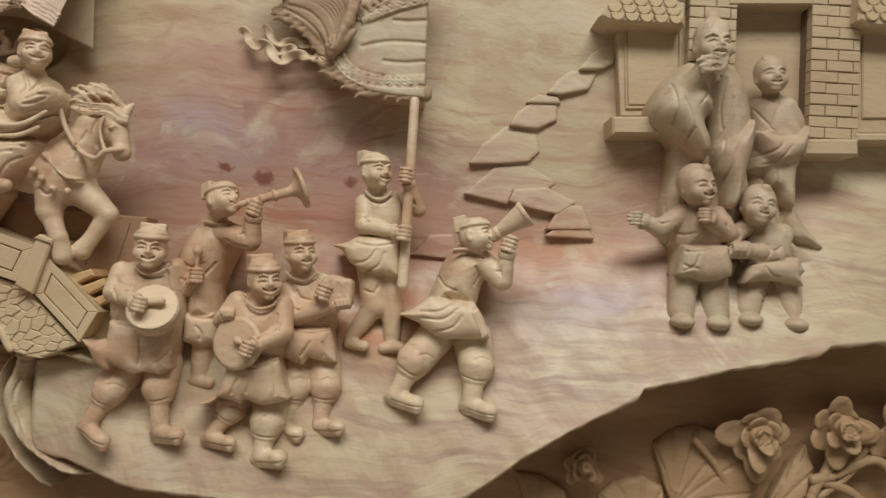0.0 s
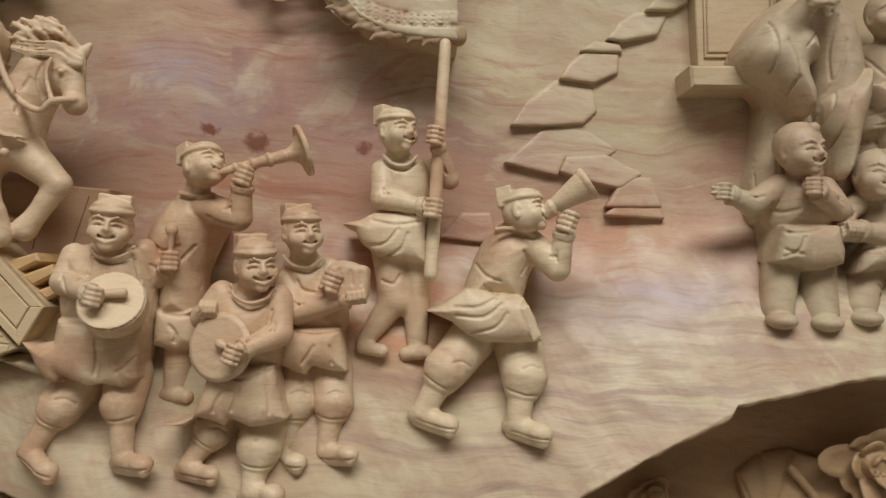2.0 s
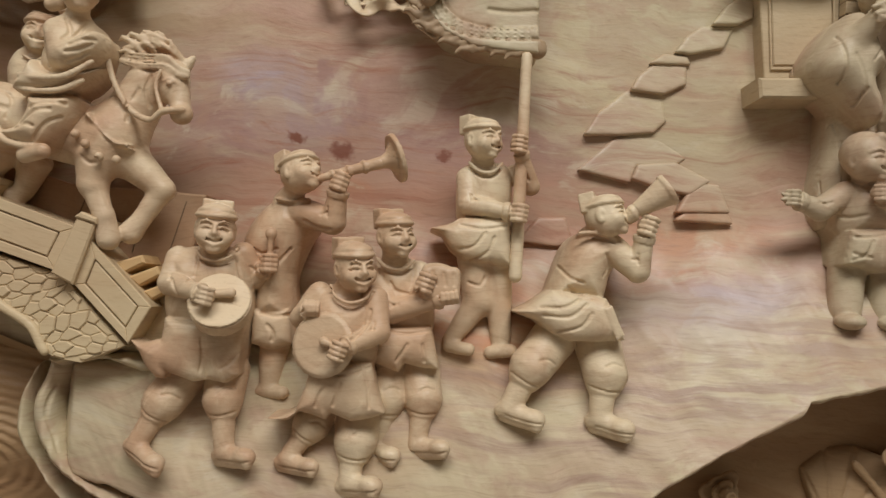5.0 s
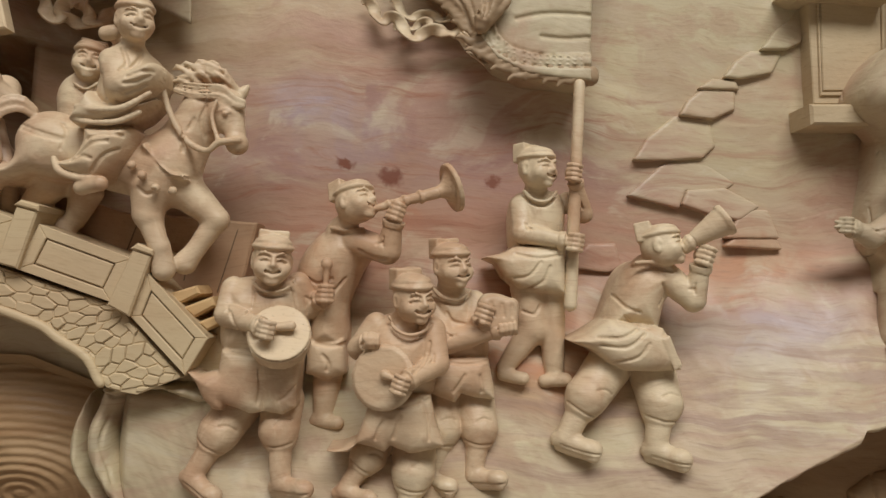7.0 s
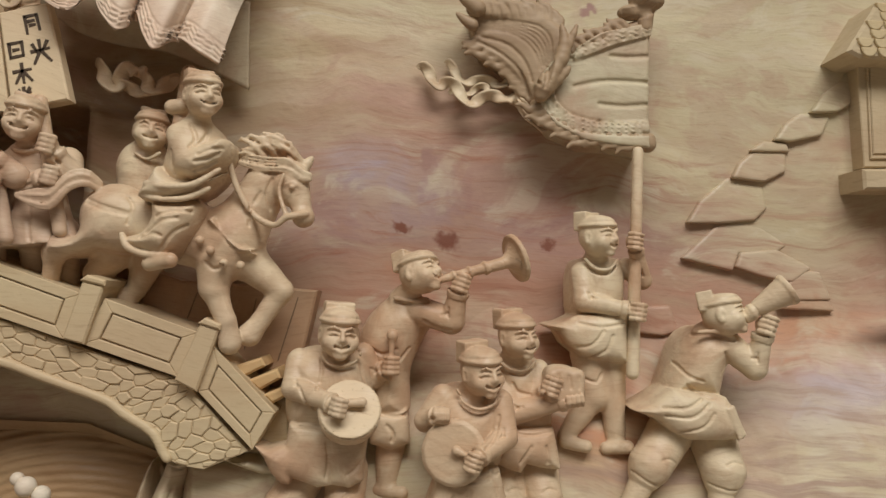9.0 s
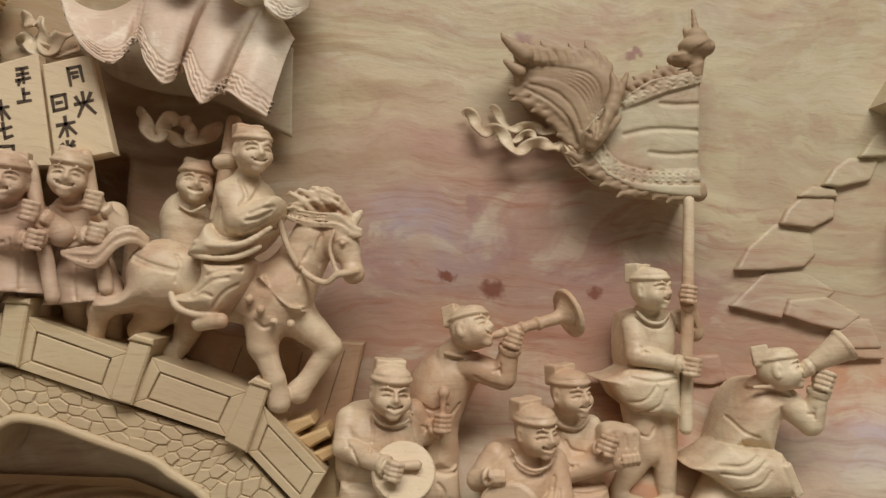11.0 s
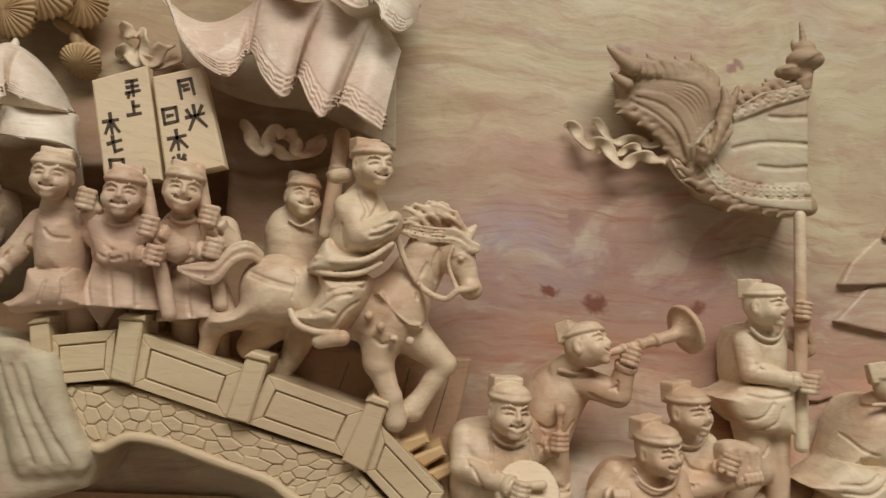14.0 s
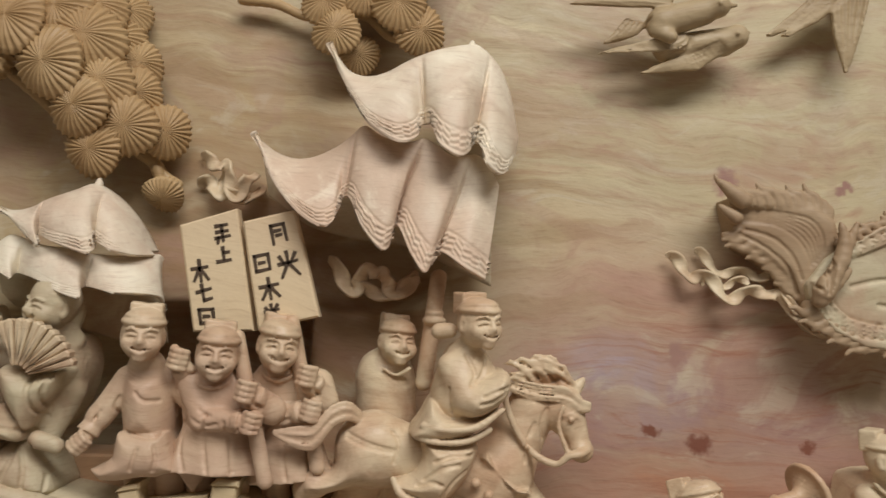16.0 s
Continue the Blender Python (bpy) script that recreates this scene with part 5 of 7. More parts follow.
for q in ([(-474, 112, 1208), (-456, 112, 1205), (-437, 112, 1210)], [(-462, 114, 1197), (-464, 114, 1189), (-466, 114, 1181)], [(-450, 114, 1200), (-448, 114, 1190), (-450, 114, 1181)], [(-439, 114, 1199), (-435, 114, 1192), (-434, 114, 1186)], [(-468, 112, 1238), (-461, 112, 1232), (-451, 112, 1232)], [(-482, 112, 1233), (-485, 112, 1225), (-482, 112, 1217)]):
    c.line(q, 1.3)
statue(c, "carved porter with one arm raised and one lowered")
c = Carving()
add_head(c, (-276, 48, 1281), 21, 20, 0, -4)
c.limb((-281, 36, 1268), (-283, 30, 1251), 12, 24, 5)
c.limb((-285, 30, 1251), (-282, 30, 1220), 25, 25, 5)
c.limb((-293, 36, 1247), (-292, 40, 1229), 11, 10, 4)
c.tube([(-286, 56, 1260), (-275, 56, 1255), (-264, 56, 1261)], 1.4, k=1, n=8)
statue(c, "carved umbrella bearer half hidden behind the rider")

# the lady with the fan and her neighbour
c = Carving(1.2)
add_head(c, (-542, 88, 1298), 22, -36, 0, -6, "hair")
c.ball((-536, 64, 1295), (9, 12, 17), 4)
c.limb((-540, 76, 1282), (-538, 68, 1271), 9, 14, 4)
c.puff([(-546, 66, 1275), (-529, 66, 1273), (-522, 66, 1254), (-526, 66, 1227), (-540, 66, 1204), (-557, 66, 1194), (-571, 66, 1207), (-565, 66, 1239), (-554, 66, 1262)], 30, 92, 26, 4)
c.puff([(-571, 96, 1252), (-560, 96, 1254), (-544, 96, 1247), (-525, 96, 1251), (-530, 96, 1234), (-541, 96, 1218), (-548, 96, 1205), (-555, 96, 1211), (-566, 96, 1228), (-571, 96, 1240)], 56, 112, 16, 2, lip=0.65)
c.puff([(-588, 92, 1205), (-578, 92, 1215), (-568, 92, 1225), (-558, 92, 1214), (-551, 92, 1206), (-552, 92, 1197), (-562, 92, 1197), (-576, 92, 1201)], 60, 112, 12, 2, lip=0.6)
c.puff([(-593, 70, 1199), (-573, 70, 1192), (-555, 70, 1197), (-546, 70, 1187), (-537, 70, 1169), (-533, 70, 1156), (-551, 70, 1149), (-568, 70, 1151), (-581, 70, 1158), (-596, 70, 1162), (-598, 70, 1172), (-594, 70, 1183)], 34, 96, 22, 3, lip=0.6)
c.limb((-535, 66, 1231), (-541, 74, 1200), 15, 9, 5)
c.limb((-542, 92, 1198), (-528, 92, 1194), 7, 6, 3)
for q in ([(-543, 118, 1251), (-545, 118, 1235), (-540, 118, 1215)], [(-530, 118, 1248), (-535, 118, 1235), (-538, 118, 1219)], [(-573, 104, 1197), (-574, 104, 1184), (-577, 104, 1172)], [(-561, 104, 1195), (-561, 104, 1181), (-567, 104, 1167)], [(-546, 104, 1196), (-541, 104, 1182), (-537, 104, 1159)], [(-534, 104, 1190), (-529, 104, 1176), (-529, 104, 1162)], [(-573, 116, 1210), (-560, 116, 1208), (-548, 116, 1205)], [(-522, 98, 1268), (-517, 98, 1251), (-521, 98, 1234)], [(-556, 104, 1191), (-551, 104, 1175), (-551, 104, 1161)]):
    c.line(q, 1.6)
statue(c, "carved robed lady holding an open pleated fan", W_GREY)
c = Carving(1.2)
add_head(c, (-609, 92, 1312), 24, 10, 0, 4)
c.limb((-612, 84, 1299), (-616, 76, 1288), 11, 17, 4)
c.puff([(-654, 74, 1288), (-632, 74, 1293), (-607, 74, 1297), (-598, 74, 1282), (-588, 74, 1256), (-580, 74, 1229), (-579, 74, 1203), (-589, 74, 1172), (-616, 74, 1162), (-646, 74, 1165)], 34, 100, 32, 4)
add_arm(c, (-599, 84, 1282), (-601, 94, 1258), (-577, 106, 1284), 12, 8.5)
c.puff([(-637, 92, 1271), (-607, 92, 1270), (-589, 92, 1268), (-593, 92, 1252), (-609, 92, 1241), (-634, 92, 1240)], 60, 112, 14, 2, lip=0.6)
for q in ([(-599, 110, 1240), (-594, 110, 1219), (-594, 110, 1191)], [(-585, 110, 1245), (-579, 110, 1224), (-580, 110, 1191)], [(-574, 110, 1249), (-570, 110, 1229), (-571, 110, 1200)], [(-600, 118, 1261), (-590, 118, 1257), (-581, 118, 1261)], [(-611, 110, 1281), (-602, 110, 1277), (-592, 110, 1279)]):
    c.line(q, 1.6)
statue(c, "carved attendant in a cap beside the fan bearer", W_GREY)


# ---- flat-cut pieces ----
def piece_mesh(name, outline, d0, d1, bevel=1.0):
    """A flat piece with chamfered front edges, from an outline of (x, z)."""
    p = arr([(q[0], q[-1]) for q in outline])
    area = 0.5 * np.sum(p[:, 0] * np.roll(p[:, 1], -1) - np.roll(p[:, 0], -1) * p[:, 1])
    if area < 0:
        p = p[::-1]
    n = len(p)
    prev, nxt = p - np.roll(p, 1, 0), np.roll(p, -1, 0) - p
    n1 = np.stack([-prev[:, 1], prev[:, 0]], 1) / np.maximum(np.linalg.norm(prev, axis=1), 1e-6)[:, None]
    n2 = np.stack([-nxt[:, 1], nxt[:, 0]], 1) / np.maximum(np.linalg.norm(nxt, axis=1), 1e-6)[:, None]
    m = n1 + n2
    m = m / np.maximum((m * m).sum(1) / 2, 0.35)[:, None]
    q = p + m * bevel
    v = [(a, d0, b) for a, b in p] + [(a, d1 - bevel, b) for a, b in p] + [(a, d1, b) for a, b in q]
    me = bpy.data.meshes.new(name)
    faces = [tuple(range(2 * n, 3 * n))]
    for r in (0, 1):
        faces += [(r * n + i, r * n + (i + 1) % n, (r + 1) * n + (i + 1) % n, (r + 1) * n + i) for i in range(n)]
    me.from_pydata([(a / 1000, -b / 1000, c / 1000) for a, b, c in v], [], faces)
    me.update()
    return me


def piece(name, outline, d0, d1, mat, parent=None, bevel=1.0, label="", category="", kind=""):
    return solid(name, piece_mesh(name, outline, d0, d1, bevel), mat, label, category, parent, kind=kind)


def lerp(a, b, f):
    a, b = arr(a), arr(b)
    return a + (b - a) * f


def shell(P, th):
    """A closed cloth of thickness th from a sheet of places."""
    gu, gv = np.gradient(P, axis=1), np.gradient(P, axis=0)
    nrm = np.cross(gu, gv)
    nrm /= np.maximum(np.linalg.norm(nrm, axis=2), 1e-6)[..., None]
    if nrm[..., 1].mean() < 0:
        nrm = -nrm
    B = P - nrm * th
    r, c = P.shape[:2]
    i = np.arange(r * c).reshape(r, c)
    q = np.stack([i[:-1, :-1], i[:-1, 1:], i[1:, 1:], i[1:, :-1]], -1).reshape(-1, 4)
    j = i + r * c
    qb = np.stack([j[:-1, :-1], j[1:, :-1], j[1:, 1:], j[:-1, 1:]], -1).reshape(-1, 4)
    ring = np.concatenate([i[0], i[1:, -1], i[-1, -2::-1], i[-2:0:-1, 0]])
    nx = np.roll(ring, -1)
    side = np.stack([nx, ring, ring + r * c, nx + r * c], 1)
    return np.concatenate([P.reshape(-1, 3), B.reshape(-1, 3)]), np.concatenate([q, qb, side])


def drape(top, hem, bulge, th=3.0, nu=300, nv=80, trim=(0.80, 0.97), teeth=42, creases=()):
    """A hanging cloth between two curves, with a patterned trim above its hem."""
    T, H = spline(top, nu), spline(hem, nu)
    v = np.linspace(0, 1, nv)[:, None, None]
    P = T * (1 - v) + H * v
    u = np.linspace(0, 1, nu)[None, :]
    w = v[..., 0]
    P[..., 1] += bulge * 2.0 * (1 - w) * w ** 0.55 + bulge * 0.45 * w ** 3
    room = np.clip(np.linalg.norm(H - T, axis=1) / 75.0, 0, 1)[None, :] ** 2.5
    for at, deep, wide in creases:
        P[..., 1] -= deep * np.exp(-((u - at) / wide) ** 2) * np.clip(w * 3.0, 0, 1)
    arc = np.concatenate([[0], np.cumsum(np.linalg.norm(np.diff(H, axis=0), axis=1))])
    a = arc[None, :] / arc[-1] * teeth
    band = np.clip((w - trim[0]) / 0.02, 0, 1) * np.clip((trim[1] - w) / 0.02, 0, 1)
    f = (w - trim[0]) / (trim[1] - trim[0])
    P[..., 1] += 1.2 * room * band * np.sin(2 * np.pi * (3.2 * f + 0.35 * np.sin(a * 2.2) + 0.5 * np.floor(a) % 1))
    P[..., 1] -= room * (1.2 * np.exp(-((w - trim[0]) / 0.012) ** 2) + 1.2 * np.exp(-((w - trim[1]) / 0.010) ** 2))
    return shell(P, th)


def ribbon(path, width, wave=3.0, turns=3.0, th=1.8, n=160):
    """A thin twisting band along a curve."""
    c = spline(path, n)
    u = np.linspace(0, 1, n)
    c[:, 2] += wave * np.sin(u * turns * 2 * math.pi)
    t = np.gradient(c, axis=0)
    side = np.stack([-t[:, 2], 0 * u, t[:, 0]], 1)
    side /= np.maximum(np.linalg.norm(side, axis=1), 1e-6)[:, None]
    a = u * turns * 2 * math.pi
    w = width * np.clip(np.minimum(u, 1 - u) * 12 + 0.25, 0, 1)[:, None]
    dirn = side * np.cos(0.9 * np.sin(a))[:, None] + np.stack([0 * u, np.sin(0.9 * np.sin(a)), 0 * u], 1)
    v = np.linspace(-0.5, 0.5, 7)[:, None, None]
    return mesh_from("ribbon", *shell(c[None] + v * (dirn * w)[None], th))


# ---- the great umbrella ----
umbrella = thing("umbrella", "carved two-tiered ceremonial umbrella of pale rippling cloth", "umbrella", (-242, 40, 1329), group="umbrellas")
v, q = drape([(-403, 56, 1448), (-395, 54, 1442), (-384, 52, 1435), (-369, 52, 1431), (-352, 56, 1433), (-334, 62, 1441), (-322, 68, 1449), (-311, 74, 1457), (-297, 78, 1449), (-283, 80, 1444), (-271, 80, 1445), (-262, 80, 1448), (-252, 78, 1444), (-243, 76, 1438), (-233, 72, 1436), (-225, 68, 1439), (-216, 62, 1440), (-207, 54, 1434), (-196, 44, 1419)],
             [(-402, 58, 1447), (-390, 70, 1426), (-375, 82, 1402), (-355, 94, 1381), (-337, 100, 1371), (-329, 92, 1376), (-327, 76, 1394), (-318, 88, 1394), (-306, 100, 1371), (-290, 106, 1354), (-284, 94, 1359), (-287, 78, 1371), (-279, 90, 1374), (-267, 104, 1351), (-256, 108, 1338), (-250, 90, 1349), (-244, 84, 1356), (-227, 96, 1345), (-208, 84, 1336)], 12, creases=((0.36, 4, 0.010), (0.62, 4, 0.010), (0.86, 4, 0.010)))
solid("lower_tier", mesh_from("lower_tier", v, q), W_PALE, "pale lower cloth tier with a swirled hem band", parent=umbrella)
v, q = drape([(-345, 52, 1527), (-336, 54, 1516), (-326, 58, 1505), (-311, 62, 1501), (-295, 66, 1505), (-283, 68, 1512), (-272, 68, 1518), (-258, 66, 1525), (-243, 62, 1531), (-231, 58, 1535), (-221, 54, 1537), (-210, 48, 1532), (-198, 42, 1520), (-189, 36, 1502), (-184, 32, 1483), (-181, 28, 1467)],
             [(-344, 54, 1525), (-334, 70, 1499), (-320, 84, 1475), (-304, 96, 1452), (-282, 104, 1438), (-268, 94, 1443), (-264, 78, 1457), (-257, 90, 1454), (-250, 104, 1437), (-234, 106, 1428), (-226, 90, 1435), (-222, 76, 1446), (-216, 86, 1439), (-210, 92, 1425), (-197, 78, 1421), (-184, 44, 1445)], 24, creases=((0.42, 4, 0.010), (0.74, 4, 0.010)))
solid("upper_tier", mesh_from("upper_tier", v, q), W_PALE, "domed upper cloth tier with a swirled hem band", parent=umbrella)
c = Carving()
c.tube([(-230, 56, 1527), (-226, 56, 1533), (-225, 56, 1540)], 6, 1.2, k=1.5, n=5)
solid("finial", c.mesh("finial"), W_PALE, "", parent=umbrella)
c = Carving()
c.limb((-244, 52, 1337), (-252, 56, 1250), 7, 7)
c.ball((-246, 58, 1301), (10, 9, 5), 1)
c.ball((-246, 58, 1307), (8, 8, 4), 1)
solid("shaft", c.mesh("shaft"), W_FIG, "", parent=umbrella)
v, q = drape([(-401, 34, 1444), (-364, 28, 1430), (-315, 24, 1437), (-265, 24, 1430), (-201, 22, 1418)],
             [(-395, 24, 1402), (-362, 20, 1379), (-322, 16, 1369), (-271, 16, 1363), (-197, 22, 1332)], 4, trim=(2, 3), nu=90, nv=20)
# greyer than the tiers: shade inside the canopy given as wood colour
solid("lining", mesh_from("lining", v, q), W_GREY, "inner cloth in greyer wood, its shade put into the colour", parent=umbrella)

# ---- the smaller umbrella ----
umbrella = thing("umbrella", "smaller carved two-tiered umbrella over the fan bearer", "umbrella", (-534, 40, 1286), group="umbrellas")
v, q = drape([(-627, 56, 1352), (-616, 56, 1348), (-602, 60, 1348), (-589, 66, 1354), (-572, 72, 1350), (-557, 76, 1346), (-542, 80, 1345), (-528, 80, 1342), (-515, 78, 1341), (-500, 70, 1341), (-487, 56, 1343), (-479, 42, 1345), (-477, 36, 1341)],
             [(-625, 58, 1350), (-605, 70, 1340), (-588, 82, 1326), (-573, 88, 1319), (-575, 76, 1323), (-553, 90, 1319), (-531, 98, 1310), (-515, 98, 1307), (-520, 82, 1315), (-495, 92, 1312), (-476, 84, 1312), (-466, 62, 1309), (-468, 44, 1296)], 12, nu=240, creases=((0.33, 4, 0.012), (0.66, 4, 0.012)))
solid("lower_tier", mesh_from("lower_tier", v, q), W_PALE, "pale lower cloth tier with a swirled hem band", parent=umbrella)
v, q = drape([(-611, 52, 1379), (-598, 54, 1375), (-585, 58, 1375), (-573, 60, 1379), (-561, 62, 1385), (-550, 62, 1390), (-540, 60, 1395), (-530, 56, 1400), (-518, 52, 1395), (-505, 46, 1384), (-493, 38, 1367), (-483, 32, 1348)],
             [(-609, 54, 1377), (-588, 66, 1368), (-569, 80, 1355), (-551, 90, 1345), (-559, 76, 1354), (-541, 88, 1348), (-514, 96, 1341), (-509, 88, 1344), (-516, 76, 1351), (-499, 86, 1345), (-485, 72, 1342), (-478, 44, 1344)], 24, nu=240, creases=((0.36, 4, 0.012), (0.72, 4, 0.012)))
solid("upper_tier", mesh_from("upper_tier", v, q), W_PALE, "domed upper cloth tier with a swirled hem band", parent=umbrella)
c = Carving()
c.tube([(-536, 58, 1392), (-528, 58, 1396), (-527, 58, 1403)], 6, 2, k=1.5, n=5)
solid("finial", c.mesh("finial"), W_PALE, "", parent=umbrella)
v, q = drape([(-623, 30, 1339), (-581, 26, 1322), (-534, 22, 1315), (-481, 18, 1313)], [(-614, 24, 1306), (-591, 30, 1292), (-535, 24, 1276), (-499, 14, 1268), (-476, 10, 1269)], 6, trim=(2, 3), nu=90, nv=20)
# same greyer wood here, colouring in the shade below the small tiers
solid("lining", mesh_from("lining", v, q), W_GREY, "inner cloth in greyer wood, its shade put into the colour", parent=umbrella)

# ---- placards with carved signs ----
def strokes(placard, corners, d, cells):
    """Small inked bars cut into a placard, cell by cell: across, down, and a kind of stroke pattern."""
    kinds = {
        "box": ((0, 0, 1, 0), (0, 0, 0, 1), (1, 0, 1, 1), (0, 1, 1, 1), (0.3, 0.5, 0.7, 0.5)),
        "tree": ((0, 0.35, 1, 0.35), (0.5, 0, 0.5, 1), (0.45, 0.4, 0.05, 0.95), (0.55, 0.4, 0.98, 0.95)),
        "hook": ((0.05, 0.4, 0.95, 0.25), (0.4, 0, 0.45, 0.9), (0.45, 0.9, 0.95, 0.8)),
        "up": ((0.5, 0, 0.5, 0.95), (0.5, 0.4, 0.95, 0.4), (0, 1, 1, 1)),
        "gate": ((0, 0, 0, 1), (0, 0, 0.9, 0), (0.9, 0, 0.95, 0.9), (0.25, 0.3, 0.65, 0.3), (0.3, 0.55, 0.65, 0.55)),
        "rows": ((0.1, 0, 0.9, 0.05), (0.5, 0.05, 0.5, 0.95), (0.1, 0.35, 0.9, 0.4), (0, 0.7, 1, 0.7), (0.2, 0.7, 0.1, 1)),
        "fire": ((0.5, 0, 0.5, 0.5), (0.1, 0.15, 0.3, 0.5), (0.95, 0.1, 0.65, 0.45), (0.45, 0.5, 0.05, 1), (0.55, 0.5, 1, 1), (0, 0.45, 1, 0.42)),
    }
    tl, tr, br, bl = map(arr, corners)

    def at(u, w):
        return lerp(lerp(tl, tr, u), lerp(bl, br, u), w)
    for u, w, su, sw, kind in cells:
        su, sw = su * 0.86, sw * 0.86
        for x0, y0, x1, y1 in kinds[kind]:
            a, b = at(u + su * x0, w + sw * y0), at(u + su * x1, w + sw * y1)
            t = (b - a) / np.linalg.norm(b - a)
            nrm = arr((-t[1], t[0])) * 1.6
            piece("stroke", [a - t * 1.2 - nrm, b + t * 0.8 - nrm * 0.7, b + t * 0.8 + nrm * 0.7, a - t * 1.2 + nrm], d - 1, d + 0.7, W_INK, placard, 0.3)


def placard(corners, d, cells, label, pole):
    ob = thing("placard", label, "placard", (corners[3][0], d, corners[3][1]), group="placards")
    board = piece("board", corners, d - 14, d, W_BOARD, ob, 1.6)
    strokes(board, corners, d, cells)
    c = Carving()
    c.limb(*pole, 6.0, 6.0)
    solid("pole", c.mesh("pole"), W_FIG, "", parent=ob)


W_BOARD = wood("board_wood", (0.72, 0.58, 0.38), (0.68, 0.54, 0.35), (0.60, 0.44, 0.27), (0.64, 0.48, 0.32), chisel=0.12)
placard([(-455, 1368), (-410, 1384), (-390, 1286), (-438, 1283)], 72,
        ((0.58, 0.10, 0.28, 0.17, "rows"), (0.56, 0.29, 0.26, 0.13, "up"), (0.12, 0.36, 0.30, 0.22, "tree"), (0.14, 0.58, 0.30, 0.18, "hook"), (0.15, 0.80, 0.26, 0.14, "box")),
        "pale wooden placard with dark carved signs on a pole", ((-398, 92, 1282), (-368, 100, 1176)))
placard([(-404, 1373), (-363, 1385), (-338, 1300), (-386, 1287)], 76,
        ((0.50, 0.10, 0.30, 0.20, "gate"), (0.52, 0.36, 0.38, 0.26, "fire"), (0.12, 0.34, 0.28, 0.16, "box"), (0.14, 0.56, 0.36, 0.22, "tree"), (0.16, 0.80, 0.26, 0.14, "fire")),
        "pale wooden placard with two columns of carved signs", ((-358, 84, 1295), (-331, 88, 1185)))

# ---- the standard ----
W_FLAME = wood("flame_wood", (0.40, 0.29, 0.18), (0.36, 0.25, 0.15), (0.29, 0.19, 0.11), (0.32, 0.21, 0.13), chisel=0.15)
standard = thing("flag", "carved flame-edged banner with a feathered crest on a pole", "flag", (169, 56, 1088))
c = Carving(1.3)
c.limb((171, 52, 1288), (169, 64, 1085), 5.2, 6.0)
solid("pole", c.mesh("pole"), W_FIG, "", parent=standard)
c = Carving(1.3)
c.plate([(180, 50, 1408), (182, 50, 1291), (156, 50, 1294), (122, 50, 1295), (93, 50, 1307), (77, 50, 1324), (72, 50, 1347), (88, 50, 1370), (111, 50, 1388), (143, 50, 1402)], -2, 50, 4, 1)
c.plate([(181, 50, 1318), (182, 50, 1292), (151, 50, 1293), (120, 50, 1296), (93, 50, 1308), (78, 50, 1326), (74, 50, 1350), (87, 50, 1354), (93, 50, 1331), (108, 50, 1319), (134, 50, 1314)], 10, 55, 3, 2)
c.plate([(180, 50, 1412), (180, 50, 1399), (149, 50, 1389), (109, 50, 1371), (101, 50, 1377), (132, 50, 1399)], 10, 55, 3, 2)
for q in ([(143, 50, 1378), (160, 50, 1378), (179, 50, 1380)], [(110, 50, 1347), (139, 50, 1354), (180, 50, 1355)], [(134, 50, 1332), (155, 50, 1331), (180, 50, 1334)]):
    c.line(q, 1.8)
for q in ([(88, 50, 1351), (96, 50, 1330), (113, 50, 1319), (145, 50, 1315), (180, 50, 1317)], [(78, 50, 1346), (85, 50, 1322), (108, 50, 1307), (140, 50, 1303), (181, 50, 1305)], [(179, 50, 1410), (138, 50, 1397), (104, 50, 1376)], [(179, 50, 1400), (143, 50, 1389), (110, 50, 1372)]):
    c.line(q, 1.3)
path = spline([(83, 50, 1348), (90, 50, 1326), (111, 50, 1312), (143, 50, 1309), (179, 50, 1311)], 90)
for k in range(3):
    c.line([p + arr((0, 0, (k - 1) * 4.0 + 2.2 * math.sin(i * 0.85))) for i, p in enumerate(path)], 0.7, n=140)
path = spline([(106, 50, 1375), (138, 50, 1392), (178, 50, 1404)], 50)
for k in range(2):
    c.line([p + arr((0, 0, (k - 0.5) * 4.0 + 1.8 * math.sin(i * 0.9))) for i, p in enumerate(path)], 0.9, n=60)
solid("banner", c.mesh("banner"), W_GREY, "weathered banner cloth with a wave-patterned border", parent=standard)


def flames(c, path, count, length, lean, r, d=0.0):
    """Curling tongues along a curve."""
    s = spline(path, count * 4)
    for i in range(count):
        p, t = s[i * 4], s[min(i * 4 + 2, len(s) - 1)] - s[max(i * 4 - 2, 0)]
        t = t / np.linalg.norm(t)
        nrm = arr((-t[2], 0, t[0]))
        g = length * (0.65 + 0.7 * ((i * 7) % 5) / 4)
        c.tube([p - nrm * np.sign(g) * 3, p + nrm * g * 0.42 + t * lean * abs(g) * 0.25 + arr((0, d, 0)), p + nrm * g * 0.55 + t * lean * abs(g) * 0.8, p + nrm * g * 0.85 + t * lean * abs(g) * 1.05], r, r * 0.2, k=2.2, n=9)


c = Carving(1.3)
flames(c, [(181, 50, 1299), (156, 50, 1300), (121, 50, 1301), (93, 50, 1311), (73, 50, 1327)], 15, 13, 1.0, 4.0)
c.ball((182, 46, 1297), 8, 2)
c.tube([(184, 44, 1302), (159, 44, 1302), (124, 44, 1303), (95, 44, 1313), (75, 44, 1328)], 6, k=2, n=30)
solid("fringe", c.mesh("fringe"), W_FLAME, "brown flame-shaped fringe", parent=standard)
c = Carving(1.3)
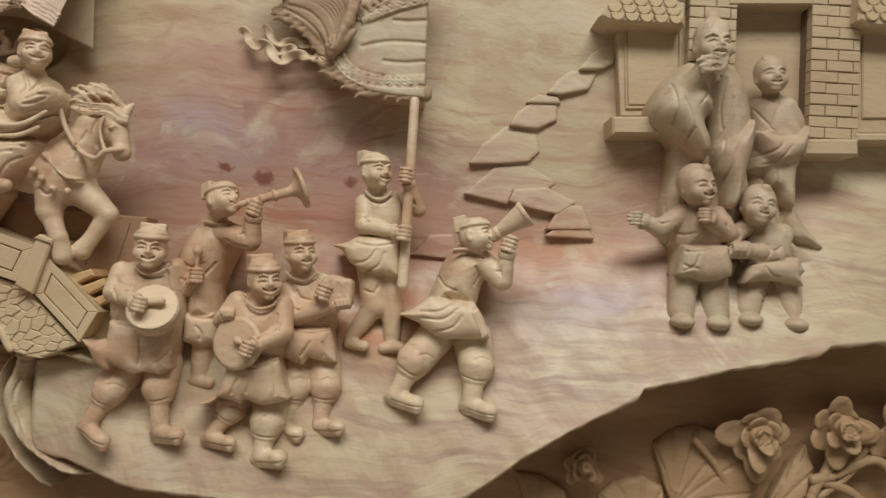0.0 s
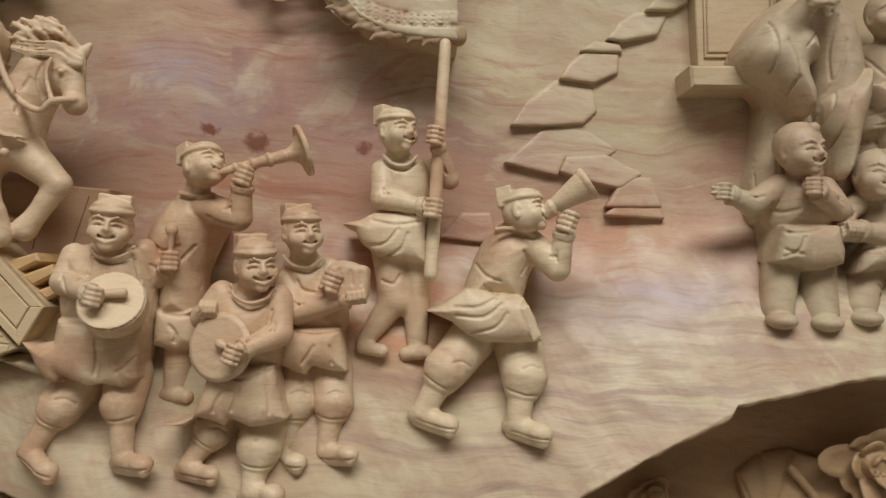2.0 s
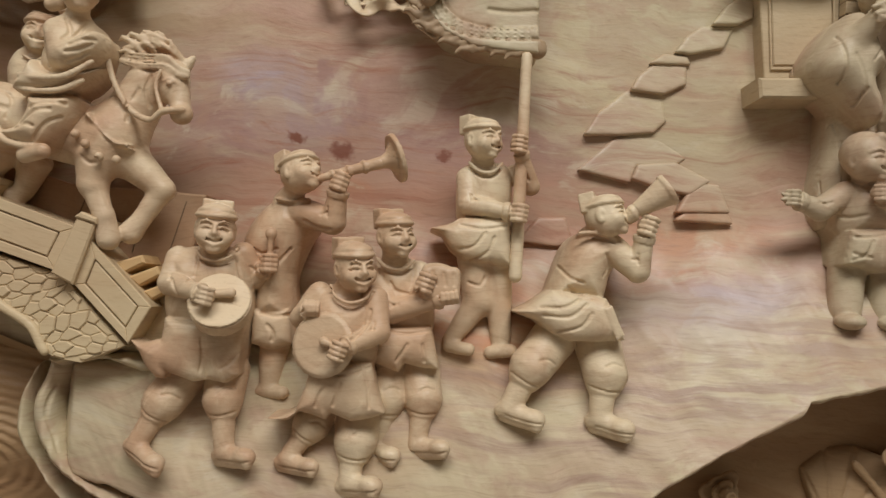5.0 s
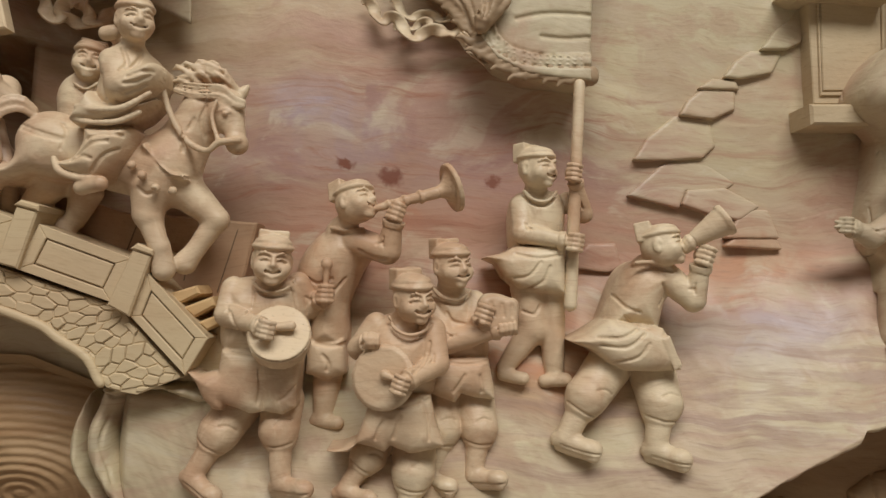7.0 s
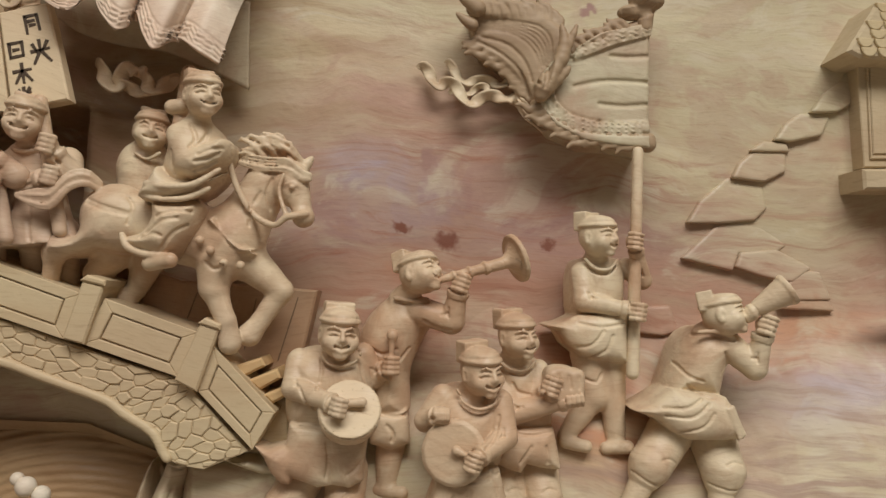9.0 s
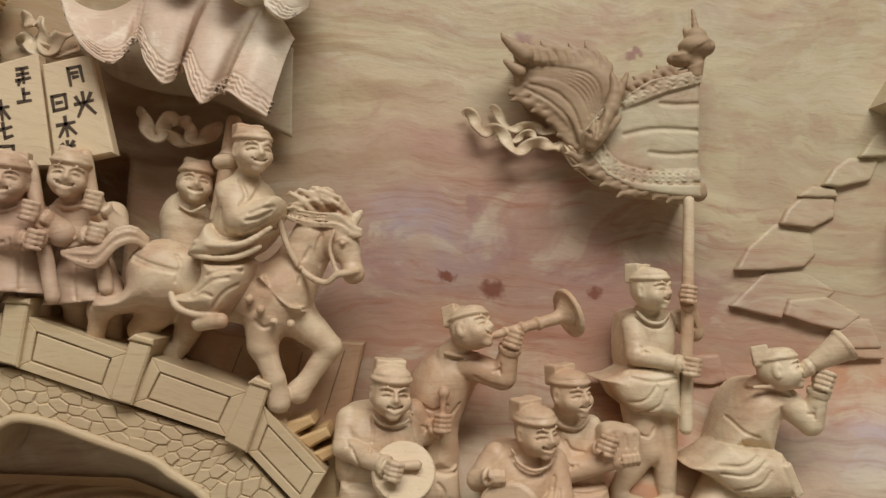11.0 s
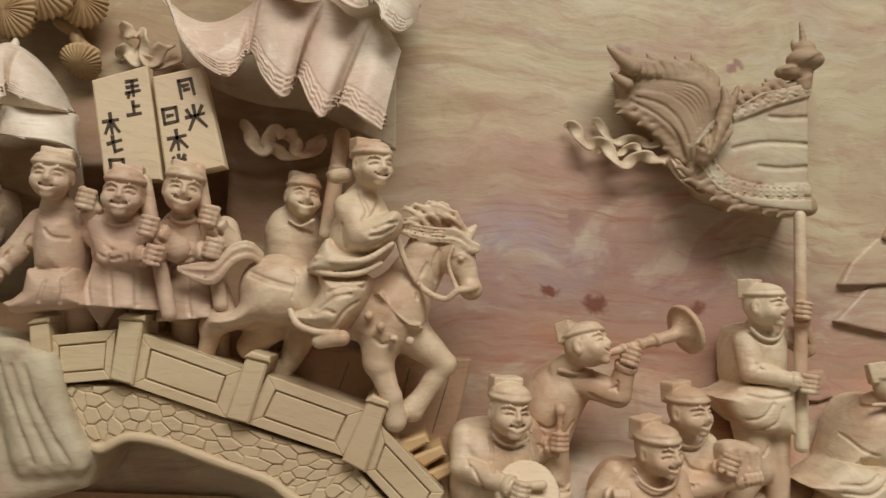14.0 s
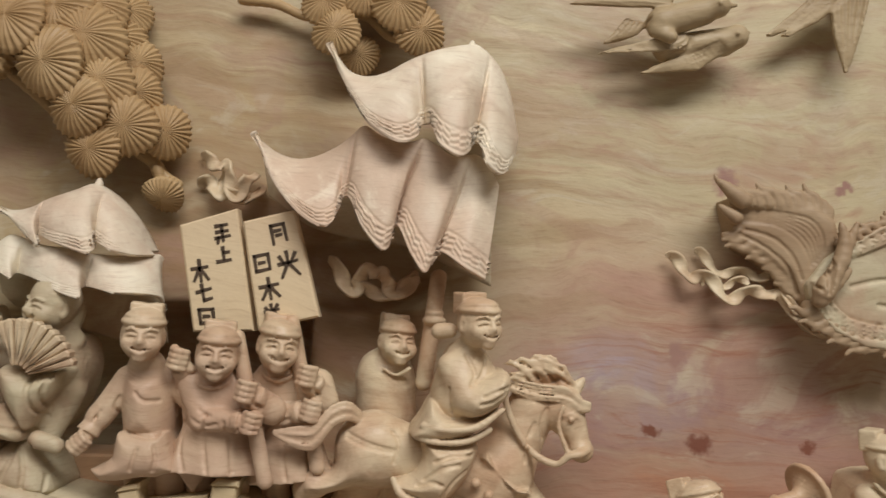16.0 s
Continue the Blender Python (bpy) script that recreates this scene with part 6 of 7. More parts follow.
flames(c, [(104, 50, 1382), (132, 50, 1397), (160, 50, 1409)], 8, 11, -1.0, 3.4)
c.tube([(106, 44, 1382), (135, 44, 1396), (173, 44, 1412)], 5, k=2, n=20)
solid("fringe", c.mesh("fringe"), W_FLAME, "brown flame-shaped fringe", parent=standard)
c = Carving(1.3)
c.plate([(9, 40, 1421), (26, 40, 1419), (55, 40, 1420), (82, 40, 1418), (100, 40, 1404), (105, 40, 1384), (96, 40, 1360), (85, 40, 1332), (74, 40, 1329), (63, 40, 1351), (41, 40, 1368), (23, 40, 1378), (15, 40, 1394)], -4, 46, 9, 3, slope=(95, 1380, 0.14, 0.02))
flames(c, [(97, 38, 1410), (78, 38, 1417), (56, 38, 1419), (29, 38, 1418), (7, 38, 1421)], 13, -14, 1.0, 4.2)
flames(c, [(16, 32, 1389), (37, 32, 1376), (57, 32, 1361), (68, 32, 1346), (77, 32, 1333)], 11, -14, -1.0, 4.2)
c.tube([(16, 46, 1417), (3, 46, 1426), (-6, 46, 1433)], 8, 2, k=2, n=6)
c.tube([(12, 42, 1402), (4, 42, 1407), (-3, 42, 1412)], 6, 1.5, k=2, n=6)
for q in ([(18, 50, 1389), (40, 50, 1378), (59, 50, 1361), (71, 50, 1335)], [(23, 50, 1393), (47, 50, 1386), (64, 50, 1369), (74, 50, 1341)]):
    c.line(q, 1.4, n=30)
for k in range(6):
    f = k / 5
    c.line([lerp(a, b, f) for a, b in zip([(18, 50, 1410), (52, 50, 1409), (79, 50, 1402), (88, 50, 1381), (82, 50, 1346)], [(18, 50, 1400), (47, 50, 1398), (68, 50, 1385), (78, 50, 1364), (79, 50, 1338)])], 0.8, n=34)
c.tube([(79, 62, 1341), (89, 62, 1360), (99, 62, 1379), (107, 62, 1400)], 9, 2, k=2, n=8)
c.tube([(77, 60, 1334), (95, 60, 1353), (102, 60, 1361)], 7, 2, k=2, n=6)
c.tube([(94, 62, 1368), (96, 62, 1386), (93, 62, 1399)], 7, 2, k=2, n=6)
solid("crest", c.mesh("crest"), W_FLAME, "brown feathered crest of the banner", parent=standard)
for pts, w in (([(-38, 10, 1368), (-26, 14, 1361), (-15, 18, 1351), (0, 22, 1346), (16, 26, 1334), (35, 26, 1337), (51, 28, 1341), (61, 30, 1330), (78, 36, 1317), (91, 46, 1304)], 12), ([(-11, 8, 1374), (-1, 14, 1365), (15, 18, 1355), (36, 20, 1354), (50, 24, 1356), (61, 30, 1342), (71, 36, 1323)], 9), ([(-5, 10, 1343), (7, 16, 1347), (20, 20, 1345), (33, 24, 1350)], 7)):
    solid("streamer", ribbon(pts, w, 3.5, len(pts) * 0.42), W_FIG, "twisted ribbon streamer", parent=standard)
c = Carving(1.3)
c.limb((175, 48, 1408), (175, 48, 1428), 7, 9, 2)
c.ball((175, 50, 1433), (17, 14, 10), 3)
c.ball((161, 48, 1421), (13, 10, 7), 3)
c.ball((174, 50, 1443), (10, 10, 8), 2)
c.tube([(175, 48, 1446), (173, 48, 1458), (171, 48, 1470)], 4, 1, k=1.5, n=6)
c.tube([(168, 48, 1443), (165, 48, 1447), (164, 48, 1451)], 3.5, 1.5, k=1.5, n=4)
for k in range(6):
    c.line([lerp(a, b, k / 5) for a, b in zip([(151, 50, 1420), (164, 50, 1423), (178, 50, 1432), (186, 50, 1437)], [(153, 50, 1414), (165, 50, 1414), (179, 50, 1420), (187, 50, 1427)])], 0.9, n=20)
solid("finial", c.mesh("finial"), W_FLAME, "curled finial with a spike", parent=standard)

# ---- instruments ----
drum = thing("drum", "small round carved drum held at the waist", "drum", (-80, 104, 1049))
n = arr((0.06, 0.86, 0.50))
ctr = arr((-78, 112, 1050))
c = Carving()
c.cone(ctr - n * 16, ctr, 25, 26, 1.0, 0.8)
solid("shell", c.mesh("shell"), W_FIG, "", parent=drum)
c = Carving()
c.cone(ctr + n * 0.3, ctr + n * 2.2, 25.5, 25, 1.0, 0.8)
solid("drumhead", c.mesh("drumhead"), W_BOARD, "smooth drum skin", parent=drum)
c = Carving()
c.limb(ctr + n * 5 + arr((-12, 0, 2)), ctr + n * 6 + arr((10, 0, 4)), 3.2, 4.0)
solid("drumstick", c.mesh("drumstick"), W_FIG, "", parent=drum)
gong = thing("gong", "round flat carved gong with a short beater", "gong", (9, 112, 1023))
n = arr((-0.30, 0.94, 0.10))
ctr = arr((8, 114, 1019))
c = Carving()
c.cone(ctr - n * 7, ctr, 26, 27.5, 1.0, 1.0)
c.cone(ctr - n * 1, ctr + n * 2, 25.5, 24.5, 1.0, 1.5)
solid("disc", c.mesh("disc"), W_FIG, "", parent=gong)
c = Carving()
c.limb((10, 120, 1022), (25, 128, 1017), 2.6, 2.4)
c.ball((10, 120, 1022), 4)
solid("beater", c.mesh("beater"), W_FIG, "", parent=gong)
box = thing("box_drum", "small carved box drum cradled in two arms", "drum", (106, 84, 1070))
c = Carving()
c.block((102, 84, 1074), (17, 15, 15), 6, 2)
c.ball((98, 86, 1088), (11, 12, 4), 3)
for k in range(3):
    c.line([arr((95, 90, 1084)) + (k * 9, 0, 0), arr((98, 90, 1073)) + (k * 8, 0, 0)], 1.0)
solid("body", c.mesh("body"), W_FIG, "", parent=box)


def horn(a, m, b, r0, r1, r2, label, cup=0.8):
    ob = thing("horn", label, "horn", a, group="horns")
    a, m, b = map(arr, (a, m, b))
    u = (b - m) / np.linalg.norm(b - m)
    c = Carving()
    c.limb(a, m, r0, r1, 1)
    for f in (0.25, 0.5, 0.75):
        q = lerp(a, m, f)
        c.cone(q - u * 1.5, q + u * 1.5, lerp(r0, r1, f) * 1.3, lerp(r0, r1, f) * 1.3, 1, 0.8)
    solid("tube", c.mesh("tube"), W_FIG, "", parent=ob)
    c = Carving()
    steps = np.linspace(0, 1, 9)
    for s, t in zip(steps[:-1], steps[1:]):
        c.cone(lerp(m, b, s), lerp(m, b, t), r1 + (r2 - r1) * s ** (1 / cup), r1 + (r2 - r1) * t ** (1 / cup), 1.0, 0.25)
    c.cone(b - u * 3, b + u * 1.5, r2 * 1.03, r2 * 1.06, 1.0, 0.8)
    for s, t in zip(steps[2:-1], steps[3:]):
        c.cone(lerp(m, b, s), lerp(m, b, t * 1.08), max(r1 + (r2 - r1) * s ** (1 / cup) - 3.5, 1), max(r1 + (r2 - r1) * t ** (1 / cup) - 3.0, 1), 1.0, 0.8, cut=True)
    solid("bell", c.mesh("bell"), W_FIG, "", parent=ob)


horn((260, 84, 1138), (268, 88, 1147), (294, 94, 1166), 4.0, 6.5, 14, "carved wide-mouthed horn raised to the sky", 1.0)
horn((-10, 82, 1159), (44, 84, 1176), (58, 80, 1182), 3.2, 5.5, 21, "slender carved trumpet with a broad bell", 0.45)

# ---- hills ----
HILLS = ([(329, 0, 1157), (341, 0, 1178), (356, 0, 1188), (373, 0, 1188), (384, 0, 1160)], [(285, 0, 1188), (291, 0, 1203), (329, 0, 1208), (365, 0, 1191), (343, 0, 1175), (313, 0, 1180)], [(232, 0, 1194), (251, 0, 1213), (270, 0, 1231), (307, 0, 1236), (342, 0, 1213), (326, 0, 1202), (291, 0, 1202), (284, 0, 1184)],
         [(236, 0, 1229), (250, 0, 1253), (279, 0, 1279), (315, 0, 1277), (320, 0, 1249), (307, 0, 1236), (271, 0, 1231)], [(281, 0, 1277), (289, 0, 1293), (306, 0, 1308), (339, 0, 1308), (338, 0, 1287), (315, 0, 1275)], [(298, 0, 1305), (314, 0, 1317), (338, 0, 1317), (342, 0, 1307)],
         [(324, 0, 1318), (336, 0, 1336), (352, 0, 1348), (387, 0, 1351), (374, 0, 1326), (340, 0, 1317)], [(360, 0, 1348), (375, 0, 1369), (393, 0, 1383), (401, 0, 1398), (409, 0, 1389), (402, 0, 1358), (387, 0, 1350)], [(328, 0, 1149), (344, 0, 1165), (381, 0, 1162), (388, 0, 1149)], [(175, 0, 1120), (195, 0, 1145), (223, 0, 1147), (231, 0, 1122), (215, 0, 1117)])
for h in HILLS:
    c = Carving(1.5)
    p = arr(h)
    cx, cz = p[:, 0].mean(), p[:, 2].mean()
    c.plate([tuple(v) for v in p], -6, 4 if cz > 1195 else 9, 2.5, 1, slope=(cx, cz, -0.05, -0.15))
    solid("hill", c.mesh("hill"), W_PANEL, "low carved hill ridge rising from the slab", "hill", group="hills")

# ---- the gatehouse ----
W_TAN = wood("tan_wood", (0.55, 0.45, 0.29), (0.50, 0.40, 0.25), (0.44, 0.33, 0.20), (0.47, 0.35, 0.22), chisel=0.18)
house = thing("gatehouse", "carved gatehouse with brick pillars and scale-tiled eaves", "house", (576, 20, 1260))
piece("wall", [(399, 1409), (482, 1415), (486, 1297), (409, 1293)], -8, 18, W_TAN, house)
fr = [(408, 1401), (475, 1405), (479, 1305), (414, 1301)]
for i in range(4):
    a, b = arr(fr[i]), arr(fr[(i + 1) % 4])
    ctr = arr(fr).mean(0)
    piece("frame_strip", [a, b, lerp(b, ctr, 0.07), lerp(a, ctr, 0.07)], 10, 20.5, W_TAN, house, 0.8)
ctr = arr(fr).mean(0)
piece("wall_panel", [lerp(p, ctr, 0.10) for p in fr], 10, 20, W_TAN, house, 1.0)
piece("plinth", [(394, 1287), (477, 1292), (477, 1271), (396, 1267)], -8, 40, W_TAN, house, 2.5, "projecting base ledge")
piece("door_recess", [(539, 1485), (638, 1491), (645, 1246), (548, 1241)], -8, 4, W_TAN, house)
piece("lintel", [(523, 1471), (622, 1477), (623, 1432), (525, 1426)], 0, 34, W_TAN, house, 1.5)
piece("wall", [(683, 1427), (821, 1436), (824, 1297), (687, 1289)], -8, 18, W_TAN, house)
piece("wall_panel", [(689, 1409), (806, 1416), (808, 1313), (692, 1306)], 10, 21, W_TAN, house, 1.5)
piece("plinth", [(676, 1285), (811, 1293), (811, 1282), (677, 1275)], -8, 36, W_TAN, house, 2.5)


def pillar(x0, x1, y_top, y_base):
    ob = piece("pillar", [(x0 + 1, y_base), (x1 - 1, y_base), (x1 - 1, y_top), (x0 + 1, y_top)], -8, 30.2, W_DARKJ, house, 0.5)
    z, row, h = y_base + 1, 0, 13.0
    w = (x1 - x0)
    while z < y_top:
        cuts = (0, 0.56, 1) if row % 2 else (0, 0.32, 0.86, 1)
        for a, b in zip(cuts[:-1], cuts[1:]):
            j = 0.4 * math.sin(row * 5.1 + a * 9)
            piece("brick", [(x0 + a * w + 0.5, z), (x0 + b * w - 0.5, z + j), (x0 + b * w - 0.5, z + h - 1.1), (x0 + a * w + 0.5, z + h - 1.1 + j)], 20, 32 + j, W_TAN, ob, 0.7)
        z += h
        row += 1


W_DARKJ = wood("joint_wood", (0.20, 0.14, 0.08), (0.17, 0.12, 0.07), (0.14, 0.09, 0.05), (0.16, 0.10, 0.06))
pillar((480, 1298)[0], (536, 1302)[0], (473, 1489)[1], (482, 1253)[1])
pillar((623, 1307)[0], (681, 1310)[0], (617, 1499)[1], (624, 1277)[1])
piece("plinth", [(610, 1273), (673, 1276), (674, 1257), (612, 1254)], -8, 46, W_TAN, house, 2.5)


def eave(x0, x1, z0, z1, d, slant):
    ob = piece("roof", [(x0, z0 + 6), (x0 + slant, z1), (x1, z1), (x1, z0), (x0 + 14, z0)], -8, d, W_TAN, house, 3.0, "projecting tiled eave")
    r = 8.0
    for row in range(int((z1 - z0) / 9)):
        z = z1 - row * 9.0 - 2
        x = x0 + slant * (1 - row / max((z1 - z0) / 9, 1)) + (r if row % 2 else 0) + 6
        while x < x1 - 2:
            pts = [(x + r * math.sin(a), z - r * 1.15 * math.cos(a) ) for a in np.linspace(-1.57, 1.57, 9)]
            piece("roof_tile", pts, d - 3, d + 1.0 + 0.4 * row, W_TILE, ob, 0.7)
            x += 2 * r + 0.6


W_TILE = wood("tile_wood", (0.58, 0.47, 0.28), (0.53, 0.41, 0.23), (0.45, 0.33, 0.18), (0.49, 0.36, 0.21), chisel=0.2)
W_AMBER = wood("amber_wood", (0.62, 0.46, 0.24), (0.56, 0.38, 0.18), (0.46, 0.28, 0.13), (0.50, 0.31, 0.16), chisel=0.2)
eave((373, 46, 1398)[0], (471, 46, 1410)[0], (399, 46, 1393)[2], (396, 46, 1450)[2], 46, 30)
eave((667, 50, 1408)[0], (784, 50, 1415)[0], (667, 50, 1405)[2], (665, 50, 1466)[2], 50, 2)

# ---- the bridge ----
W_DECK = wood("deck_wood", (0.46, 0.31, 0.19), (0.42, 0.27, 0.16), (0.35, 0.21, 0.12), (0.40, 0.24, 0.15), chisel=0.2, amber=(0.50, 0.29, 0.16))
bridge = thing("bridge", "carved arched stone bridge with panelled railings and posts", "bridge", (-221, 60, 994))
piece("deck", [(-563, 1175), (-365, 1182), (-244, 1148), (-170, 1147), (-119, 1145), (-134, 1058), (-146, 1013), (-211, 1042), (-312, 1073), (-476, 1097), (-556, 1094)], -8, 34, W_DECK, bridge, 2, "amber plank deck behind the railing")
for q in ([(-229, 1138), (-228, 1138), (-241, 1096), (-242, 1096)], [(-137, 1138), (-136, 1138), (-151, 1079), (-152, 1079)], [(-175, 1135), (-174, 1135), (-182, 1088), (-183, 1088)]):
    piece("plank_joint", q, 28, 34.6, W_DARKJ, bridge, 0.2)
RAIL_TOP = (((-465, 1154), (-413, 1161)), ((-395, 1160), (-309, 1133)), ((-290, 1130), (-210, 1105)))
RAIL_LOW = (((-460, 1115), (-414, 1121)), ((-399, 1117), (-321, 1094)), ((-306, 1091), (-225, 1067)))


def rail_panel(tl, tr, br, bl):
    ob = piece("rail_panel", [tl, tr, br, bl], 30, 84, W_BRIDGE, bridge, 1.2)
    tl, tr, br, bl = map(arr, (tl, tr, br, bl))

    def at(u, w):
        return lerp(lerp(tl, tr, u), lerp(bl, br, u), w)
    for a, b, e, f in (((0, 0), (1, 0), (0.87, 0.22), (0.13, 0.22)), ((1, 0), (1, 1), (0.87, 0.80), (0.87, 0.22)), ((1, 1), (0, 1), (0.13, 0.80), (0.87, 0.80)), ((0, 1), (0, 0), (0.13, 0.22), (0.13, 0.80))):
        piece("frame_strip", [at(*a), at(*b), at(*e), at(*f)], 80, 88, W_BRIDGE, ob, 0.8)
    piece("inset", [at(0.145, 0.25), at(0.855, 0.25), at(0.855, 0.77), at(0.145, 0.77)], 80, 87.4, W_BRIDGE, ob, 0.8)


W_BRIDGE = wood("bridge_wood", (0.62, 0.50, 0.31), (0.58, 0.45, 0.27), (0.52, 0.38, 0.22), (0.54, 0.40, 0.25), chisel=0.12)
for (a, b), (e, f) in zip(RAIL_TOP, RAIL_LOW):
    rail_panel(a, b, f, e)
rail_panel((-197, 1094), (-142, 1041), (-159, 1009), (-208, 1056))
for quad in ([(-479, 1162), (-464, 1165), (-456, 1114), (-472, 1113)], [(-409, 1170), (-390, 1169), (-395, 1118), (-413, 1122)],
             [(-307, 1144), (-289, 1140), (-302, 1091), (-320, 1095)], [(-208, 1113), (-192, 1108), (-207, 1056), (-226, 1065)]):
    post = piece("post", quad, 30, 94, W_BRIDGE, bridge, 1.6)
    a, b = arr(quad[0]), arr(quad[1])
    up = arr((0.25, 1)) * 5
    piece("post_cap", [a - (1.5, 0), b + (1.5, 0), b + (0.5, 0) + up, a + (3, 0) + up], 32, 96, W_BRIDGE, post, 1.5)
# stone facing between the railing and the arch
LOW = spline([(-465, 1111), (-443, 1115), (-402, 1114), (-359, 1103), (-317, 1090), (-269, 1076), (-225, 1064), (-209, 1051), (-186, 1028), (-163, 1006)], 200)
ARC = spline([(-436, 1076), (-421, 1065), (-399, 1075), (-370, 1072), (-333, 1060), (-286, 1045), (-269, 1034), (-244, 1019), (-228, 996), (-200, 990)], 200)


def band_at(u, w):
    i = min(max(u, 0), 0.9999) * 199
    k = int(i)
    return lerp(lerp(LOW[k], LOW[k + 1], i - k), lerp(ARC[k], ARC[k + 1], i - k), w)


facing = piece("facing", [*LOW[::6], *ARC[::-6]], 20, 81.5, W_BRIDGE, bridge, 0.5, "stone facing under the railing")


def clip_cell(pts):
    """Keeps a cell inside the band."""
    return [(min(max(u, 0.002), 0.998), min(max(w, 0.01), 0.97)) for u, w in pts]


rows, cols = 4, 24
for j in range(rows + 1):
    for i in range(cols + 1):
        cu, cw = (i + 0.5 * (j % 2)) / cols, j / rows
        cell = []
        for s in range(6):
            a = math.pi / 6 + s * math.pi / 3
            ku, kw = cu + math.cos(a) * 0.60 / cols, cw + math.sin(a) * 0.66 / rows
            ju = 0.006 * math.sin(57.3 * round(ku * 83) + 31.7 * round(kw * 29))
            jw = 0.05 * math.sin(23.9 * round(ku * 83) + 71.3 * round(kw * 29))
            cell.append((ku + ju, kw + jw))
        cell = clip_cell(cell)
        world = arr([band_at(u, w) for u, w in cell])
        keep = [world[0]]
        for p in world[1:]:
            if np.linalg.norm(p - keep[-1]) > 2.0:
                keep.append(p)
        if np.linalg.norm(keep[0] - keep[-1]) < 2.0:
            keep.pop()
        if len(keep) < 3:
            continue
        k = arr(keep)
        area = abs(0.5 * np.sum(k[:, 0] * np.roll(k[:, 1], -1) - np.roll(k[:, 0], -1) * k[:, 1]))
        if area < 35:
            continue
        ctr = k.mean(0)
        k = ctr + (k - ctr) * (1 - 0.7 / max(math.sqrt(area), 8))
        piece("stone", [tuple(p) for p in k], 74, 83 + 0.8 * math.sin(i * 3.7 + j * 2.1), W_BRIDGE, facing, 0.9)
c = Carving(1.5)
c.tube([(p[0], 82, p[1]) for p in ARC[18:175:6]], 4.0, k=1, n=70)
solid("arch_rim", c.mesh("arch_rim"), W_BRIDGE, "", parent=bridge)
piece("landing", [(-231, 1097), (-187, 1079), (-157, 1055), (-136, 1051), (-131, 1003), (-163, 999), (-213, 1003)], -8, 58, W_BRIDGE, bridge, 3.0, "stepped landing at the foot of the bridge")
for quad in ([(-187, 1075), (-159, 1085), (-155, 1078), (-174, 1067)], [(-170, 1065), (-145, 1076), (-141, 1068), (-159, 1057)], [(-156, 1053), (-135, 1063), (-132, 1055), (-147, 1046)]):
    piece("step", quad, 10, 74, W_AMBER, bridge, 2.0)

# ---- water swirling under the arch ----
x = np.linspace(-760, -130, 380)
z = np.linspace(760, 1090, 240)[:, None]
X = np.broadcast_to(x, (240, 380))
arc = np.hypot((X + 330) / 1.5, (z - 880) * 1.0)
d = 34 * np.exp(-((X + 340) / 130) ** 2 - ((z - 930) / 85) ** 2) - 22 + 26 * np.exp(-((X + 560) / 150) ** 2 - ((z - 930) / 90) ** 2)
d = d + 1.5 * np.sin(arc / 1.25 + 1.3 * fbm(X / 60, z / 60, 31)) * np.clip(0.4 + fbm(X / 70, z / 40, 33), 0, 1) + 5 * fbm(X / 50, z / 30, 35)
solid("carved_water", grid_mesh("carved_water", np.stack([X, d, np.broadcast_to(z, X.shape)], -1)), W_BROWN, "brown combed waves carved under the bridge arch", "water", kind="structure")
for q, r in (((-365, 40, 959), 9), ((-352, 38, 952), 8), ((-374, 38, 965), 6)):
    c = Carving()
    c.ball(q, r)
    solid("pearl", c.mesh("pearl"), W_PALE, "small pale bead in the waves", "bead", group="beads")

# ---- the rock at the far end of the bridge ----
c = Carving(2.2)
c.plate([(-786, 1176), (-661, 1179), (-610, 1173), (-558, 1161), (-510, 1153), (-480, 1147), (-471, 1142), (-466, 1121), (-444, 1095), (-419, 1065), (-431, 1032), (-529, 1001), (-701, 997)], -8, 86, 16, 3)
for k in range(4):
    f = 0.70 + 0.1 * k
    c.tube([lerp(a, b, f) for a, b in zip([(-576, 84, 1146), (-563, 84, 1097), (-573, 84, 1039)], [(-467, 88, 1134), (-455, 88, 1097), (-432, 88, 1053)])], 8 + 3 * math.sin(k * 2.3), 4, k=12, n=8)
for k in range(3):
    f = 0.75 + 0.1 * k
    c.line([lerp(a, b, f) for a, b in zip([(-571, 84, 1142), (-561, 84, 1097), (-570, 84, 1048)], [(-472, 88, 1129), (-457, 88, 1093), (-432, 88, 1057)])], 1.2)
c.tube([(-657, 92, 1173), (-606, 92, 1166), (-559, 92, 1154), (-512, 92, 1145), (-482, 92, 1142)], 9, 6, k=6, n=16)
solid("rock", c.mesh("rock"), W_GREY, "folded grey-green rock at the end of the bridge", "rock")

# ---- the fan ----
fan = thing("fan", "open pleated hand fan raised before a robe", "fan", (-548, 112, 1252))
apex = arr((-553, 108, 1246))
for k in range(11):
    a0, a1 = radians(14 + k * 9.2), radians(14 + (k + 1) * 9.2 - 1.2)
    p = [apex[[0, 2]] + arr((math.cos(a), math.sin(a))) * r for a, r in ((a0, 9), (a0, 42), ((a0 + a1) / 2, 43.5), (a1, 42), (a1, 9))]
    piece("pleat", [(q[0], q[1]) for q in p], 104, 112 + 2 * (k % 2), W_FIG, fan, 1.2)

# ---- scarves and sprigs on the slab ----
def ribbon_thing(name, label, category, bands, mat):
    ob = thing(name, label, category, bands[0][0][0])
    for pts, w in bands:
        solid("strand", ribbon(pts, w, 2.5, len(pts) * 0.4, 2.4), mat, "", parent=ob)


